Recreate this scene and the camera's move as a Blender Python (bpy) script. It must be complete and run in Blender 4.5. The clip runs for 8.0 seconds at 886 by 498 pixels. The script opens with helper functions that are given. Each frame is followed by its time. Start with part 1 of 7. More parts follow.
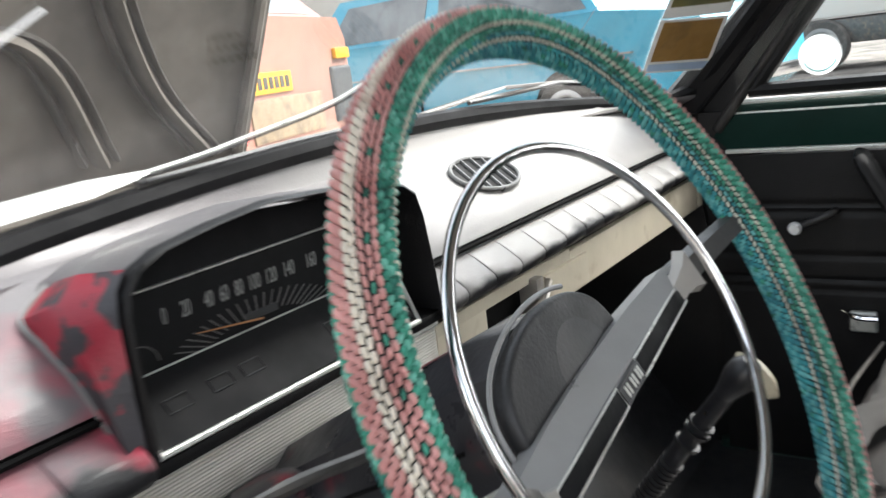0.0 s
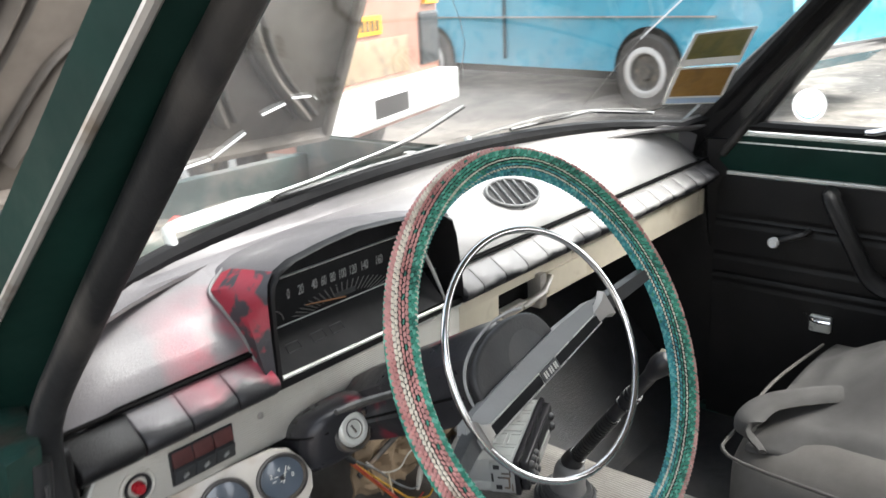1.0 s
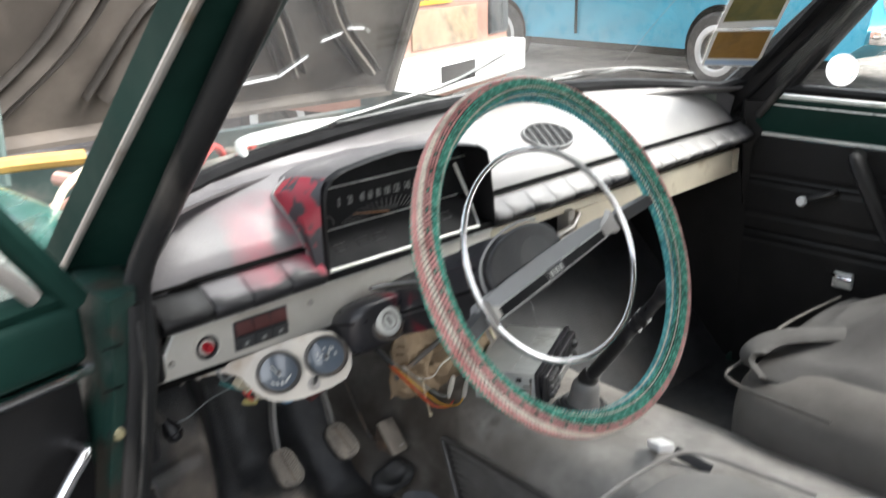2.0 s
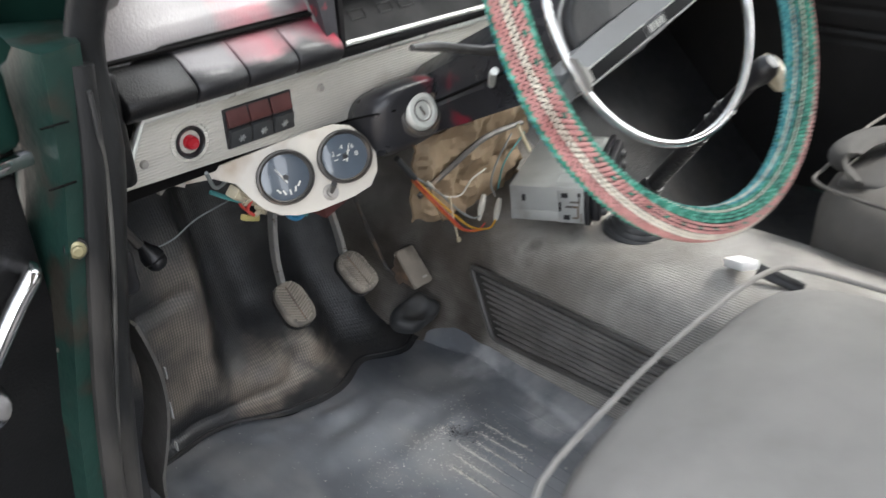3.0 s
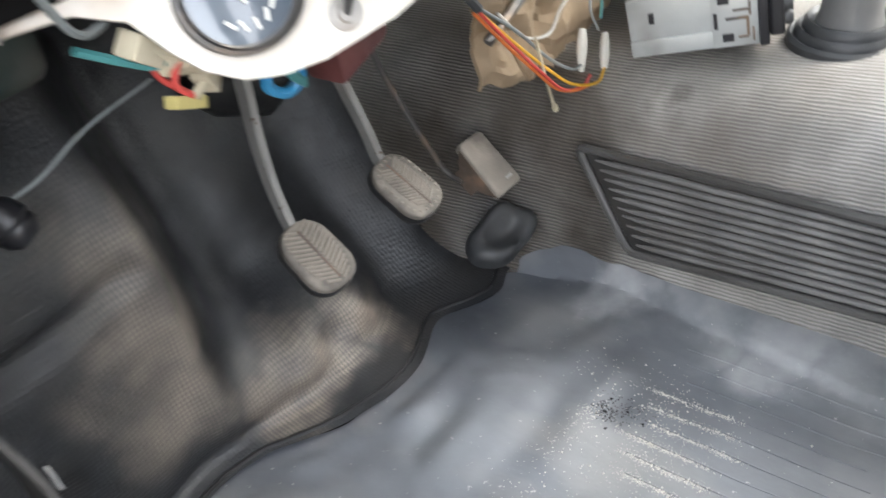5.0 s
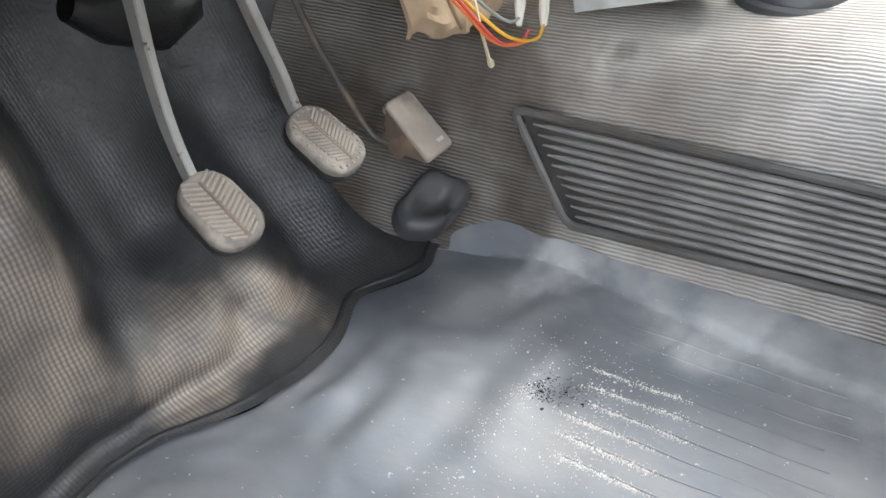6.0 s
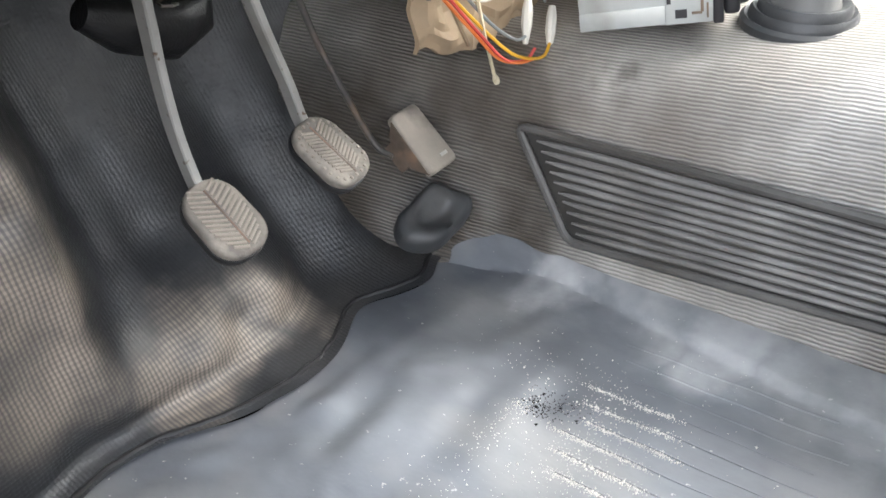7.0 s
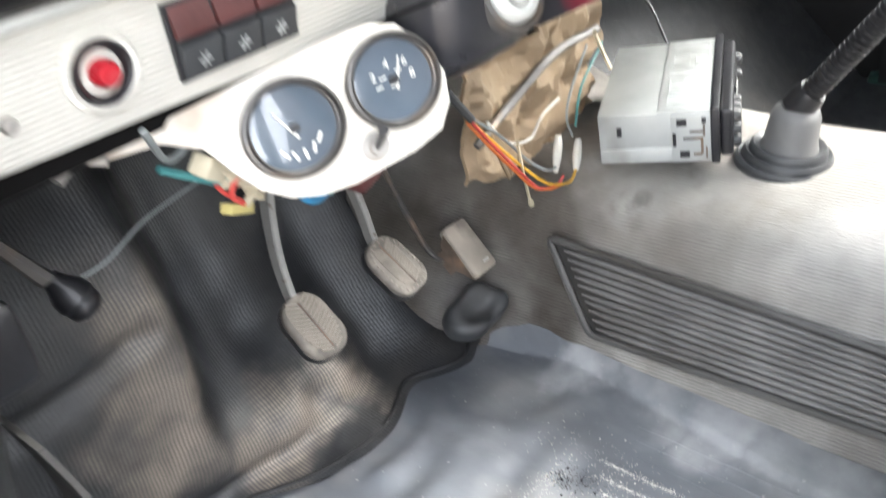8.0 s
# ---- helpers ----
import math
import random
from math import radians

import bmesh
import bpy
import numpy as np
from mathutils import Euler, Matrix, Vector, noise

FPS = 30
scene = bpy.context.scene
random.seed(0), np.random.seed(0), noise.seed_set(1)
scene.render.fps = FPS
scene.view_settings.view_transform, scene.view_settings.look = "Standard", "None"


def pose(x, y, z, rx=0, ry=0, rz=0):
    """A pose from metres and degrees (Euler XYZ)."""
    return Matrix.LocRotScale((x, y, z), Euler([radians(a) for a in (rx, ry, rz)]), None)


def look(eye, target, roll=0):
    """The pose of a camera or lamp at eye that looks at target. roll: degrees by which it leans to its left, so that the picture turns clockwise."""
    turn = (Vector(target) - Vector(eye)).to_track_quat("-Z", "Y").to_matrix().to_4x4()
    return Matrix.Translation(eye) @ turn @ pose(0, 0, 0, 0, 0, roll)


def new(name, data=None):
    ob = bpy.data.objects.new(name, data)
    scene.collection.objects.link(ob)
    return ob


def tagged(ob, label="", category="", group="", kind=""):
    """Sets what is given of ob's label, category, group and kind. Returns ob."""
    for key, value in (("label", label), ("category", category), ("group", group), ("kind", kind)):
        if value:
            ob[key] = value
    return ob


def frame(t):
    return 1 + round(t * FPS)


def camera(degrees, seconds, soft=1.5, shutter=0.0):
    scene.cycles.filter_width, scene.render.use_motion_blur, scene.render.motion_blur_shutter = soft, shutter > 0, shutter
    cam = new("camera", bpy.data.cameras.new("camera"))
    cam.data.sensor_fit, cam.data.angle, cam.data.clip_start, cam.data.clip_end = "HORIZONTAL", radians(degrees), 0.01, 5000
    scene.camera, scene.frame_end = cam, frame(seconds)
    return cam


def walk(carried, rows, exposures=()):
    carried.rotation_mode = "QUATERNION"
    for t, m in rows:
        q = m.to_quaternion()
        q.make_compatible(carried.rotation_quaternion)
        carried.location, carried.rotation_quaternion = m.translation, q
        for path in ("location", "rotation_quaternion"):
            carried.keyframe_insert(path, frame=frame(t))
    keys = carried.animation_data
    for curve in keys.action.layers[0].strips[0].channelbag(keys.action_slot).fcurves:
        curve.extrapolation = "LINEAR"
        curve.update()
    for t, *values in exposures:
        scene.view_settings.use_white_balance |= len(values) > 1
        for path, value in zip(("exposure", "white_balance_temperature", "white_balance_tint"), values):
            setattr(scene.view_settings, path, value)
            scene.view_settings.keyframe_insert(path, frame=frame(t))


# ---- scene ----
cam = camera(55.5, 8.0, shutter=0.5)
PATH = [
    (0, (-0.706, -0.442, 1.072), (0.883, 0.689, 0.631), -7.3),
    (0.5, (-0.883, -0.554, 1.165), (0.701, 0.545, 0.633), -5.9),
    (1, (-0.922, -0.674, 1.244), (0.523, 0.573, 0.646), -2.7),
    (1.5, (-0.938, -0.769, 1.253), (0.407, 0.567, 0.616), -1.3),
    (2, (-1.01, -0.808, 1.216), (0.317, 0.542, 0.572), -1.3),
    (2.2, (-1.05, -0.816, 1.173), (0.278, 0.513, 0.486), -2.1),
    (3.3, (-0.868, -0.523, 1.041), (0.333, 0.698, 0.008), -3.2),
    (3.5, (-0.835, -0.472, 1.022), (0.324, 0.763, -0.042), -4.5),
    (4, (-0.795, -0.396, 0.978), (0.313, 0.814, -0.166), -6.2),
    (4.5, (-0.753, -0.357, 0.937), (0.314, 0.858, -0.24), -11.0),
    (5, (-0.715, -0.314, 0.848), (0.414, 0.891, -0.28), -13.8),
    (5.2, (-0.697, -0.309, 0.822), (0.465, 0.869, -0.301), -14.4),
    (6.3, (-0.694, -0.288, 0.768), (0.568, 0.797, -0.34), -9.0),
    (6.5, (-0.692, -0.289, 0.768), (0.565, 0.804, -0.337), -9.0),
    (7, (-0.695, -0.296, 0.779), (0.558, 0.813, -0.317), -8.3),
    (7.5, (-0.715, -0.312, 0.826), (0.527, 0.802, -0.278), -8.4),
    (8, (-0.764, -0.34, 0.917), (0.487, 0.82, -0.127), -8.1),
]
walk(cam, [(t, look(eye, target, roll)) for t, eye, target, roll in PATH], exposures=((0.0, 2.36), (1.0, 2.56), (2.2, 2.54), (3.3, 3.12), (4.5, 3.66), (6.5, 4.18), (8.0, 4.24)))

# ---------- world, sun ----------
SUN_EL, SUN_AZ = 50.0, 128.0
world = bpy.data.worlds.new("world")
scene.world = world
world.use_nodes = True
wn = world.node_tree.nodes
sky = wn.new("ShaderNodeTexSky")
sky.sky_type = "NISHITA"
sky.sun_disc = False
sky.sun_elevation, sky.sun_rotation = radians(SUN_EL), radians(SUN_AZ)
sky.dust_density, sky.air_density = 4.0, 1.0
wn["Background"].inputs["Strength"].default_value = 0.15
veil = wn.new("ShaderNodeHueSaturation")          # thin cloud takes most of the blue away
veil.inputs["Saturation"].default_value = 0.3
world.node_tree.links.new(sky.outputs["Color"], veil.inputs["Color"])
world.node_tree.links.new(veil.outputs["Color"], wn["Background"].inputs["Color"])
sun_data = bpy.data.lights.new("sun", "SUN")
sun_data.energy, sun_data.angle, sun_data.color = 1.4, radians(35), (1.0, 0.98, 0.95)
sun_lamp = new("sun", sun_data)
az = radians(SUN_AZ)
sun_dir = Vector((math.sin(az) * math.cos(radians(SUN_EL)), math.cos(az) * math.cos(radians(SUN_EL)), math.sin(radians(SUN_EL))))
sun_lamp.matrix_world = look(sun_dir * 20, (0, 0, 0))


# ---------- materials ----------
def mat(name, c, rough=0.5, metal=0.0, var=0.2, scale=9.0, c2=None, lo=0.5, hi=0.62, scale2=5.0, bump=0.15, bscale=180.0,
        ribs=None, coat=0.0, rvar=0.12, detail=6.0, specks=None, stretch=(1, 1, 1), spec=0.5, cross=None, dusty=0.0, cross_period=None, wavy=0.25, relief=0.8):
    """A surface: base colour with fine grain, a second colour in patches, worn gloss, fine relief; ribs: (axis, period, depth)."""
    m = bpy.data.materials.new(name)
    m.use_nodes = True
    nt = m.node_tree
    n, l = nt.nodes, nt.links
    b = n["Principled BSDF"]
    tc = n.new("ShaderNodeTexCoord")
    mp = n.new("ShaderNodeMapping")
    mp.inputs["Scale"].default_value = stretch
    l.new(tc.outputs["Object"], mp.inputs["Vector"])
    co = mp.outputs["Vector"]

    def noise_tex(s, d=detail, r=0.6):
        t = n.new("ShaderNodeTexNoise")
        t.inputs["Scale"].default_value, t.inputs["Detail"].default_value, t.inputs["Roughness"].default_value = s, d, r
        l.new(co, t.inputs["Vector"])
        return t.outputs["Fac"]

    def ramp(fac, a, z, va=0.0, vz=1.0):
        t = n.new("ShaderNodeMapRange")
        t.inputs["From Min"].default_value, t.inputs["From Max"].default_value = a, z
        t.inputs["To Min"].default_value, t.inputs["To Max"].default_value = va, vz
        l.new(fac, t.inputs["Value"])
        return t.outputs["Result"]

    def mix(fac, a, z, mode="MIX"):
        t = n.new("ShaderNodeMix")
        t.data_type, t.blend_type = "RGBA", mode
        for v, k in ((fac, 0), (a, 6), (z, 7)):
            if isinstance(v, (int, float)):
                t.inputs[k].default_value = v
            elif isinstance(v, tuple):
                t.inputs[k].default_value = (*v, 1.0)
            else:
                l.new(v, t.inputs[k])
        return t.outputs[2]

    col = mix(ramp(noise_tex(scale), 0.3, 0.7), tuple(x * (1 - var) for x in c), tuple(min(1, x * (1 + var)) for x in c))
    if c2:
        col = mix(ramp(noise_tex(scale2, 3.5, 0.5), lo, hi), col, c2)
    if specks:
        sc, s_scale, s_lo = specks
        col = mix(ramp(noise_tex(s_scale, 2.0), s_lo, s_lo + 0.05), col, sc)
    l.new(col, b.inputs["Base Color"])
    l.new(ramp(noise_tex(scale * 2.3), 0.3, 0.7, max(0.02, rough - rvar), min(1, rough + rvar)), b.inputs["Roughness"])
    b.inputs["Metallic"].default_value = metal
    b.inputs["Coat Weight"].default_value = coat
    b.inputs["Specular IOR Level"].default_value = spec
    h = noise_tex(bscale, 3.0)
    bp = n.new("ShaderNodeBump")
    bp.inputs["Strength"].default_value, bp.inputs["Distance"].default_value = bump, 0.002
    l.new(h, bp.inputs["Height"])
    if ribs:
        axis, period, depth = ribs
        w = n.new("ShaderNodeTexWave")
        w.wave_type, w.bands_direction = "BANDS", axis if axis in "XYZ" else "X"
        w.inputs["Scale"].default_value = 0.314 / period / 1.0
        w.name = "rib_wave"
        w.inputs["Distortion"].default_value = wavy
        w.inputs["Detail Scale"].default_value = 0.8
        if axis in "XYZ":
            l.new(tc.outputs["Object"], w.inputs["Vector"])
        else:      # ribs that follow a surface bending over from upright to level
            dt, cx = n.new("ShaderNodeVectorMath"), n.new("ShaderNodeCombineXYZ")
            dt.operation = "DOT_PRODUCT"
            dt.inputs[1].default_value = (0.8, 0.0, 1.0)
            l.new(tc.outputs["Object"], dt.inputs[0])
            l.new(dt.outputs["Value"], cx.inputs["X"])
            sx = n.new("ShaderNodeSeparateXYZ")
            l.new(tc.outputs["Object"], sx.inputs[0])
            l.new(sx.outputs["Y"], cx.inputs["Y"])
            l.new(cx.outputs["Vector"], w.inputs["Vector"])
        b2 = n.new("ShaderNodeBump")
        b2.inputs["Strength"].default_value, b2.inputs["Distance"].default_value = relief, depth
        l.new(w.outputs["Fac"], b2.inputs["Height"])
        l.new(bp.outputs["Normal"], b2.inputs["Normal"])
        bp = b2
        if dusty:      # grooves multiplied darker than the rib tops
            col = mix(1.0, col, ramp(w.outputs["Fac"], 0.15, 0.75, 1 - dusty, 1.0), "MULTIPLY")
        if cross:
            w2 = n.new("ShaderNodeTexWave")
            w2.name = "cross_wave"
            w2.wave_type, w2.bands_direction = "BANDS", cross
            w2.inputs["Scale"].default_value, w2.inputs["Distortion"].default_value = 0.314 / (cross_period or period * 1.3), 0.4
            l.new(tc.outputs["Object"], w2.inputs["Vector"])
            b3 = n.new("ShaderNodeBump")
            b3.inputs["Strength"].default_value, b3.inputs["Distance"].default_value = 0.85 * relief, depth * 0.8
            l.new(w2.outputs["Fac"], b3.inputs["Height"])
            l.new(bp.outputs["Normal"], b3.inputs["Normal"])
            bp = b3
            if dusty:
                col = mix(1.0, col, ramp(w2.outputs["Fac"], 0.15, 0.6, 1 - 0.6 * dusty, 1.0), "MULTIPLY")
        l.new(col, b.inputs["Base Color"])
    l.new(bp.outputs["Normal"], b.inputs["Normal"])
    return m


def glass_mat(name, dust=0.1, tint=(0.93, 0.97, 0.96)):
    m = bpy.data.materials.new(name)
    m.use_nodes = True
    nt = m.node_tree
    n, l = nt.nodes, nt.links
    n.remove(n["Principled BSDF"])
    out = n["Material Output"]
    tr = n.new("ShaderNodeBsdfTransparent")
    tr.inputs["Color"].default_value = (*tint, 1)
    gl = n.new("ShaderNodeBsdfGlossy")
    gl.inputs["Roughness"].default_value = 0.03
    df = n.new("ShaderNodeBsdfDiffuse")
    df.inputs["Color"].default_value = (0.55, 0.52, 0.47, 1)
    fr = n.new("ShaderNodeFresnel")
    fr.inputs["IOR"].default_value = 1.45
    tc = n.new("ShaderNodeTexCoord")
    no = n.new("ShaderNodeTexNoise")
    no.inputs["Scale"].default_value, no.inputs["Detail"].default_value = 7.0, 8.0
    l.new(tc.outputs["Object"], no.inputs["Vector"])
    mr = n.new("ShaderNodeMapRange")
    mr.inputs["From Min"].default_value, mr.inputs["From Max"].default_value = 0.3, 0.75
    mr.inputs["To Min"].default_value, mr.inputs["To Max"].default_value = dust * 0.3, dust * 1.6
    l.new(no.outputs["Fac"], mr.inputs["Value"])
    m1 = n.new("ShaderNodeMixShader")
    m2 = n.new("ShaderNodeMixShader")
    l.new(mr.outputs["Result"], m1.inputs["Fac"])
    l.new(tr.outputs[0], m1.inputs[1])
    l.new(df.outputs[0], m1.inputs[2])
    l.new(fr.outputs[0], m2.inputs["Fac"])
    l.new(m1.outputs[0], m2.inputs[1])
    l.new(gl.outputs[0], m2.inputs[2])
    l.new(m2.outputs[0], out.inputs["Surface"])
    return m


def pad_mat():
    """Silver-sprayed dash vinyl: worn through to black along the lower lip, red overspray near the cluster,
    passenger-side glare painted in.
    """
    m = mat("silver_sprayed_vinyl", (0.165, 0.155, 0.159), 0.50, 0.1, 0.12, 6, (0.115, 0.108, 0.111), 0.5, 0.8, 9, bump=0.25, bscale=420, coat=0.12)
    nt = m.node_tree
    n, l = nt.nodes, nt.links
    b = n["Principled BSDF"]
    src = b.inputs["Base Color"].links[0].from_socket
    tc = n.new("ShaderNodeTexCoord")
    sp = n.new("ShaderNodeSeparateXYZ")
    l.new(tc.outputs["Object"], sp.inputs[0])
    no = n.new("ShaderNodeTexNoise")
    no.inputs["Scale"].default_value, no.inputs["Detail"].default_value = 14, 5
    l.new(tc.outputs["Object"], no.inputs["Vector"])

    def math_node(op, a, z):
        t = n.new("ShaderNodeMath")
        t.operation, t.use_clamp = op, False
        for v, k in ((a, 0), (z, 1)):
            if isinstance(v, (int, float)):
                t.inputs[k].default_value = v
            else:
                l.new(v, t.inputs[k])
        return t.outputs[0]

    def rng(v, a, z):
        t = n.new("ShaderNodeMapRange")
        t.inputs["From Min"].default_value, t.inputs["From Max"].default_value = a, z
        l.new(v, t.inputs["Value"])
        return t.outputs["Result"]

    def mix(fac, a, z):
        t = n.new("ShaderNodeMix")
        t.data_type = "RGBA"
        for v, k in ((fac, 0), (a, 6), (z, 7)):
            if isinstance(v, tuple):
                t.inputs[k].default_value = (*v, 1.0)
            else:
                l.new(v, t.inputs[k])
        return t.outputs[2]

    wob = math_node("MULTIPLY", math_node("SUBTRACT", no.outputs["Fac"], 0.5), 0.09)
    xw = math_node("ADD", sp.outputs["X"], wob)
    zw = math_node("ADD", sp.outputs["Z"], math_node("MULTIPLY", wob, 0.35))
    near = math_node("MULTIPLY", rng(xw, -0.55, -0.455), rng(xw, -0.415, -0.437))
    low = rng(zw, 0.955, 0.915)
    red = math_node("MULTIPLY", math_node("MULTIPLY", near, low), rng(no.outputs["Fac"], 0.30, 0.52))
    # passenger side lightened: windshield glare put into the colour
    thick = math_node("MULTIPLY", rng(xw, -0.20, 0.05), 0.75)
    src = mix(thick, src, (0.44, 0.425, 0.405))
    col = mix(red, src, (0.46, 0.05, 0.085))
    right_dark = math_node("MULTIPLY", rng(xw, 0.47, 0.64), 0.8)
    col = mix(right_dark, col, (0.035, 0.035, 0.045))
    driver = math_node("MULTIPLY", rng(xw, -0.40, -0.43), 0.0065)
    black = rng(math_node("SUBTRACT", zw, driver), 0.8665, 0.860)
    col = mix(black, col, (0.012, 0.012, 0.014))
    l.new(col, b.inputs["Base Color"])
    return m


def dust_and_tint(m, c, spots, least=0.25, tops=0.0):
    """Settled dust or dirt, and painted tints like the mat lip's sheen, of colour c round the given places, broken up
    by a soft grain.
    """
    n, l = m.node_tree.nodes, m.node_tree.links
    b = n["Principled BSDF"]
    src = b.inputs["Base Color"].links[0].from_socket
    tc = n.new("ShaderNodeTexCoord")
    no = n.new("ShaderNodeTexNoise")
    no.inputs["Scale"].default_value, no.inputs["Detail"].default_value = 16, 6
    l.new(tc.outputs["Object"], no.inputs["Vector"])
    drift, fray, shifted = n.new("ShaderNodeTexNoise"), n.new("ShaderNodeVectorMath"), n.new("ShaderNodeVectorMath")
    drift.inputs["Scale"].default_value, drift.inputs["Detail"].default_value = 13, 5      # uneven outlines
    l.new(tc.outputs["Object"], drift.inputs["Vector"])
    fray.operation, fray.inputs[1].default_value, fray.inputs[2].default_value = "MULTIPLY_ADD", (0.16, 0.16, 0.16), (-0.08, -0.08, -0.08)
    l.new(drift.outputs["Color"], fray.inputs[0])
    l.new(tc.outputs["Object"], shifted.inputs[0])
    l.new(fray.outputs[0], shifted.inputs[1])
    total = None
    for place, radius in spots:
        d = n.new("ShaderNodeVectorMath")
        d.operation = "DISTANCE"
        d.inputs[1].default_value = place
        l.new(shifted.outputs[0], d.inputs[0])
        r = n.new("ShaderNodeMapRange")
        r.interpolation_type = "SMOOTHSTEP"
        r.inputs["From Min"].default_value, r.inputs["From Max"].default_value = 1.1 * radius, 0.3 * radius
        l.new(d.outputs["Value"], r.inputs["Value"])
        if total is None:
            total = r.outputs["Result"]
        else:
            mx = n.new("ShaderNodeMath")
            mx.operation = "MAXIMUM"
            l.new(total, mx.inputs[0])
            l.new(r.outputs["Result"], mx.inputs[1])
            total = mx.outputs[0]
    g = n.new("ShaderNodeMapRange")
    g.inputs["From Min"].default_value, g.inputs["From Max"].default_value = 0.36, 0.62
    g.inputs["To Min"].default_value = least
    l.new(no.outputs["Fac"], g.inputs["Value"])
    k = n.new("ShaderNodeMath")
    k.operation = "MULTIPLY"
    l.new(total, k.inputs[0])
    l.new(g.outputs["Result"], k.inputs[1])
    for wave, share in (("rib_wave", 1.0), ("cross_wave", 0.45)):      # trodden dust keeps to the tops of the ribs
        if tops and wave in n:
            rt = n.new("ShaderNodeMapRange")
            rt.inputs["From Min"].default_value, rt.inputs["From Max"].default_value = 0.2, 0.7
            rt.inputs["To Min"].default_value = 1.0 - tops * share
            l.new(n[wave].outputs["Fac"], rt.inputs["Value"])
            kk = n.new("ShaderNodeMath")
            kk.operation = "MULTIPLY"
            l.new(k.outputs[0], kk.inputs[0])
            l.new(rt.outputs["Result"], kk.inputs[1])
            k = kk
    tint = n.new("ShaderNodeMix")
    tint.data_type, tint.blend_type = "RGBA", "MIX"
    tint.inputs[7].default_value = (*c, 1)
    if src.node.type == "MIX" and src.node.blend_type == "MULTIPLY":      # the spots lie under the dark of the grooves
        first = src.node
        while first.inputs[6].links[0].from_node.type == "MIX" and first.inputs[6].links[0].from_node.blend_type == "MULTIPLY":
            first = first.inputs[6].links[0].from_node
        base = first.inputs[6].links[0].from_socket
        l.new(base, tint.inputs[6])
        l.new(tint.outputs[2], first.inputs[6])
    else:
        l.new(src, tint.inputs[6])
        l.new(tint.outputs[2], b.inputs["Base Color"])
    l.new(k.outputs[0], tint.inputs[0])
    return m


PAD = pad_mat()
BLACK_VINYL = mat("black_vinyl", (0.007, 0.007, 0.0075), 0.44, 0, 0.3, 12, (0.013, 0.0125, 0.012), 0.55, 0.75, bump=0.3, bscale=500, spec=0.28)
BLACK_PLASTIC = mat("black_plastic", (0.013, 0.013, 0.015), 0.38, 0, 0.3, 14, (0.040, 0.037, 0.034), 0.6, 0.8, bump=0.12, bscale=260)
RED_BLACK = mat("worn_red_black_paint", (0.045, 0.043, 0.048), 0.5, 0, 0.35, 12, (0.30, 0.022, 0.04), 0.49, 0.54, 30.0, bump=0.2, bscale=300)
# near-black that stands in for unlit hollows; also for seams and crumbs
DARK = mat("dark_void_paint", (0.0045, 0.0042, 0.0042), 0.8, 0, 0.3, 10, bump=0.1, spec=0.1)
RUBBER = mat("black_rubber", (0.012, 0.012, 0.013), 0.45, 0, 0.3, 15, (0.035, 0.033, 0.030), 0.55, 0.8, 7, bump=0.2, bscale=200)
ALU = mat("ribbed_aluminium", (0.62, 0.60, 0.54), 0.45, 0.35, 0.1, 9, (0.36, 0.34, 0.28), 0.58, 0.8, 9, bump=0.05, ribs=("Z", 0.0026, 0.0007))
CREAM = mat("cream_enamel", (0.62, 0.56, 0.44), 0.4, 0, 0.1, 9, (0.30, 0.22, 0.13), 0.6, 0.75, 13, bump=0.12, bscale=120)
ALU_EDGE = mat("aluminium_edge", (0.66, 0.67, 0.63), 0.35, 0.35, 0.1, 20, (0.3, 0.31, 0.28), 0.58, 0.8, 18)
CHROME = mat("chrome", (0.75, 0.75, 0.76), 0.12, 1.0, 0.06, 12, (0.42, 0.40, 0.38), 0.62, 0.85, 22, bump=0.03, rvar=0.06)
STEEL = mat("dusty_steel", (0.42, 0.40, 0.37), 0.45, 0.6, 0.15, 16, (0.22, 0.17, 0.12), 0.55, 0.72, 24, bump=0.1)
ARM_STEEL = mat("pedal_arm_steel", (0.30, 0.295, 0.28), 0.42, 0.35, 0.15, 16, (0.20, 0.185, 0.165), 0.52, 0.70, 24, bump=0.12, specks=((0.10, 0.06, 0.035), 95, 0.66))
DARK_STEEL = mat("dark_steel", (0.10, 0.095, 0.09), 0.45, 0.5, 0.25, 16, (0.20, 0.15, 0.11), 0.55, 0.72, 24)
GREEN = mat("dark_green_paint", (0.006, 0.026, 0.020), 0.6, 0, 0.25, 7, (0.010, 0.034, 0.027), 0.5, 0.8, 9, bump=0.08, bscale=60, spec=0.12)
GREEN_WORN = mat("worn_green_paint", (0.010, 0.034, 0.027), 0.42, 0, 0.35, 12, (0.030, 0.027, 0.021), 0.54, 0.66, 26, bump=0.3, bscale=120, specks=((0.14, 0.12, 0.10), 60, 0.72))
GREY_PLASTIC = mat("grey_plastic", (0.20, 0.20, 0.195), 0.5, 0, 0.12, 12, (0.30, 0.29, 0.27), 0.55, 0.8, 8, bump=0.1, bscale=300)
DARK_GREY = mat("dark_grey_plastic", (0.036, 0.038, 0.040), 0.5, 0, 0.18, 12, (0.065, 0.062, 0.058), 0.5, 0.8, 8, bump=0.15, bscale=350)
SEAT_CLOTH = mat("grey_seat_cloth", (0.108, 0.101, 0.093), 0.88, 0, 0.2, 9, (0.130, 0.121, 0.110), 0.5, 0.75, 4, bump=0.5, bscale=900, spec=0.25)
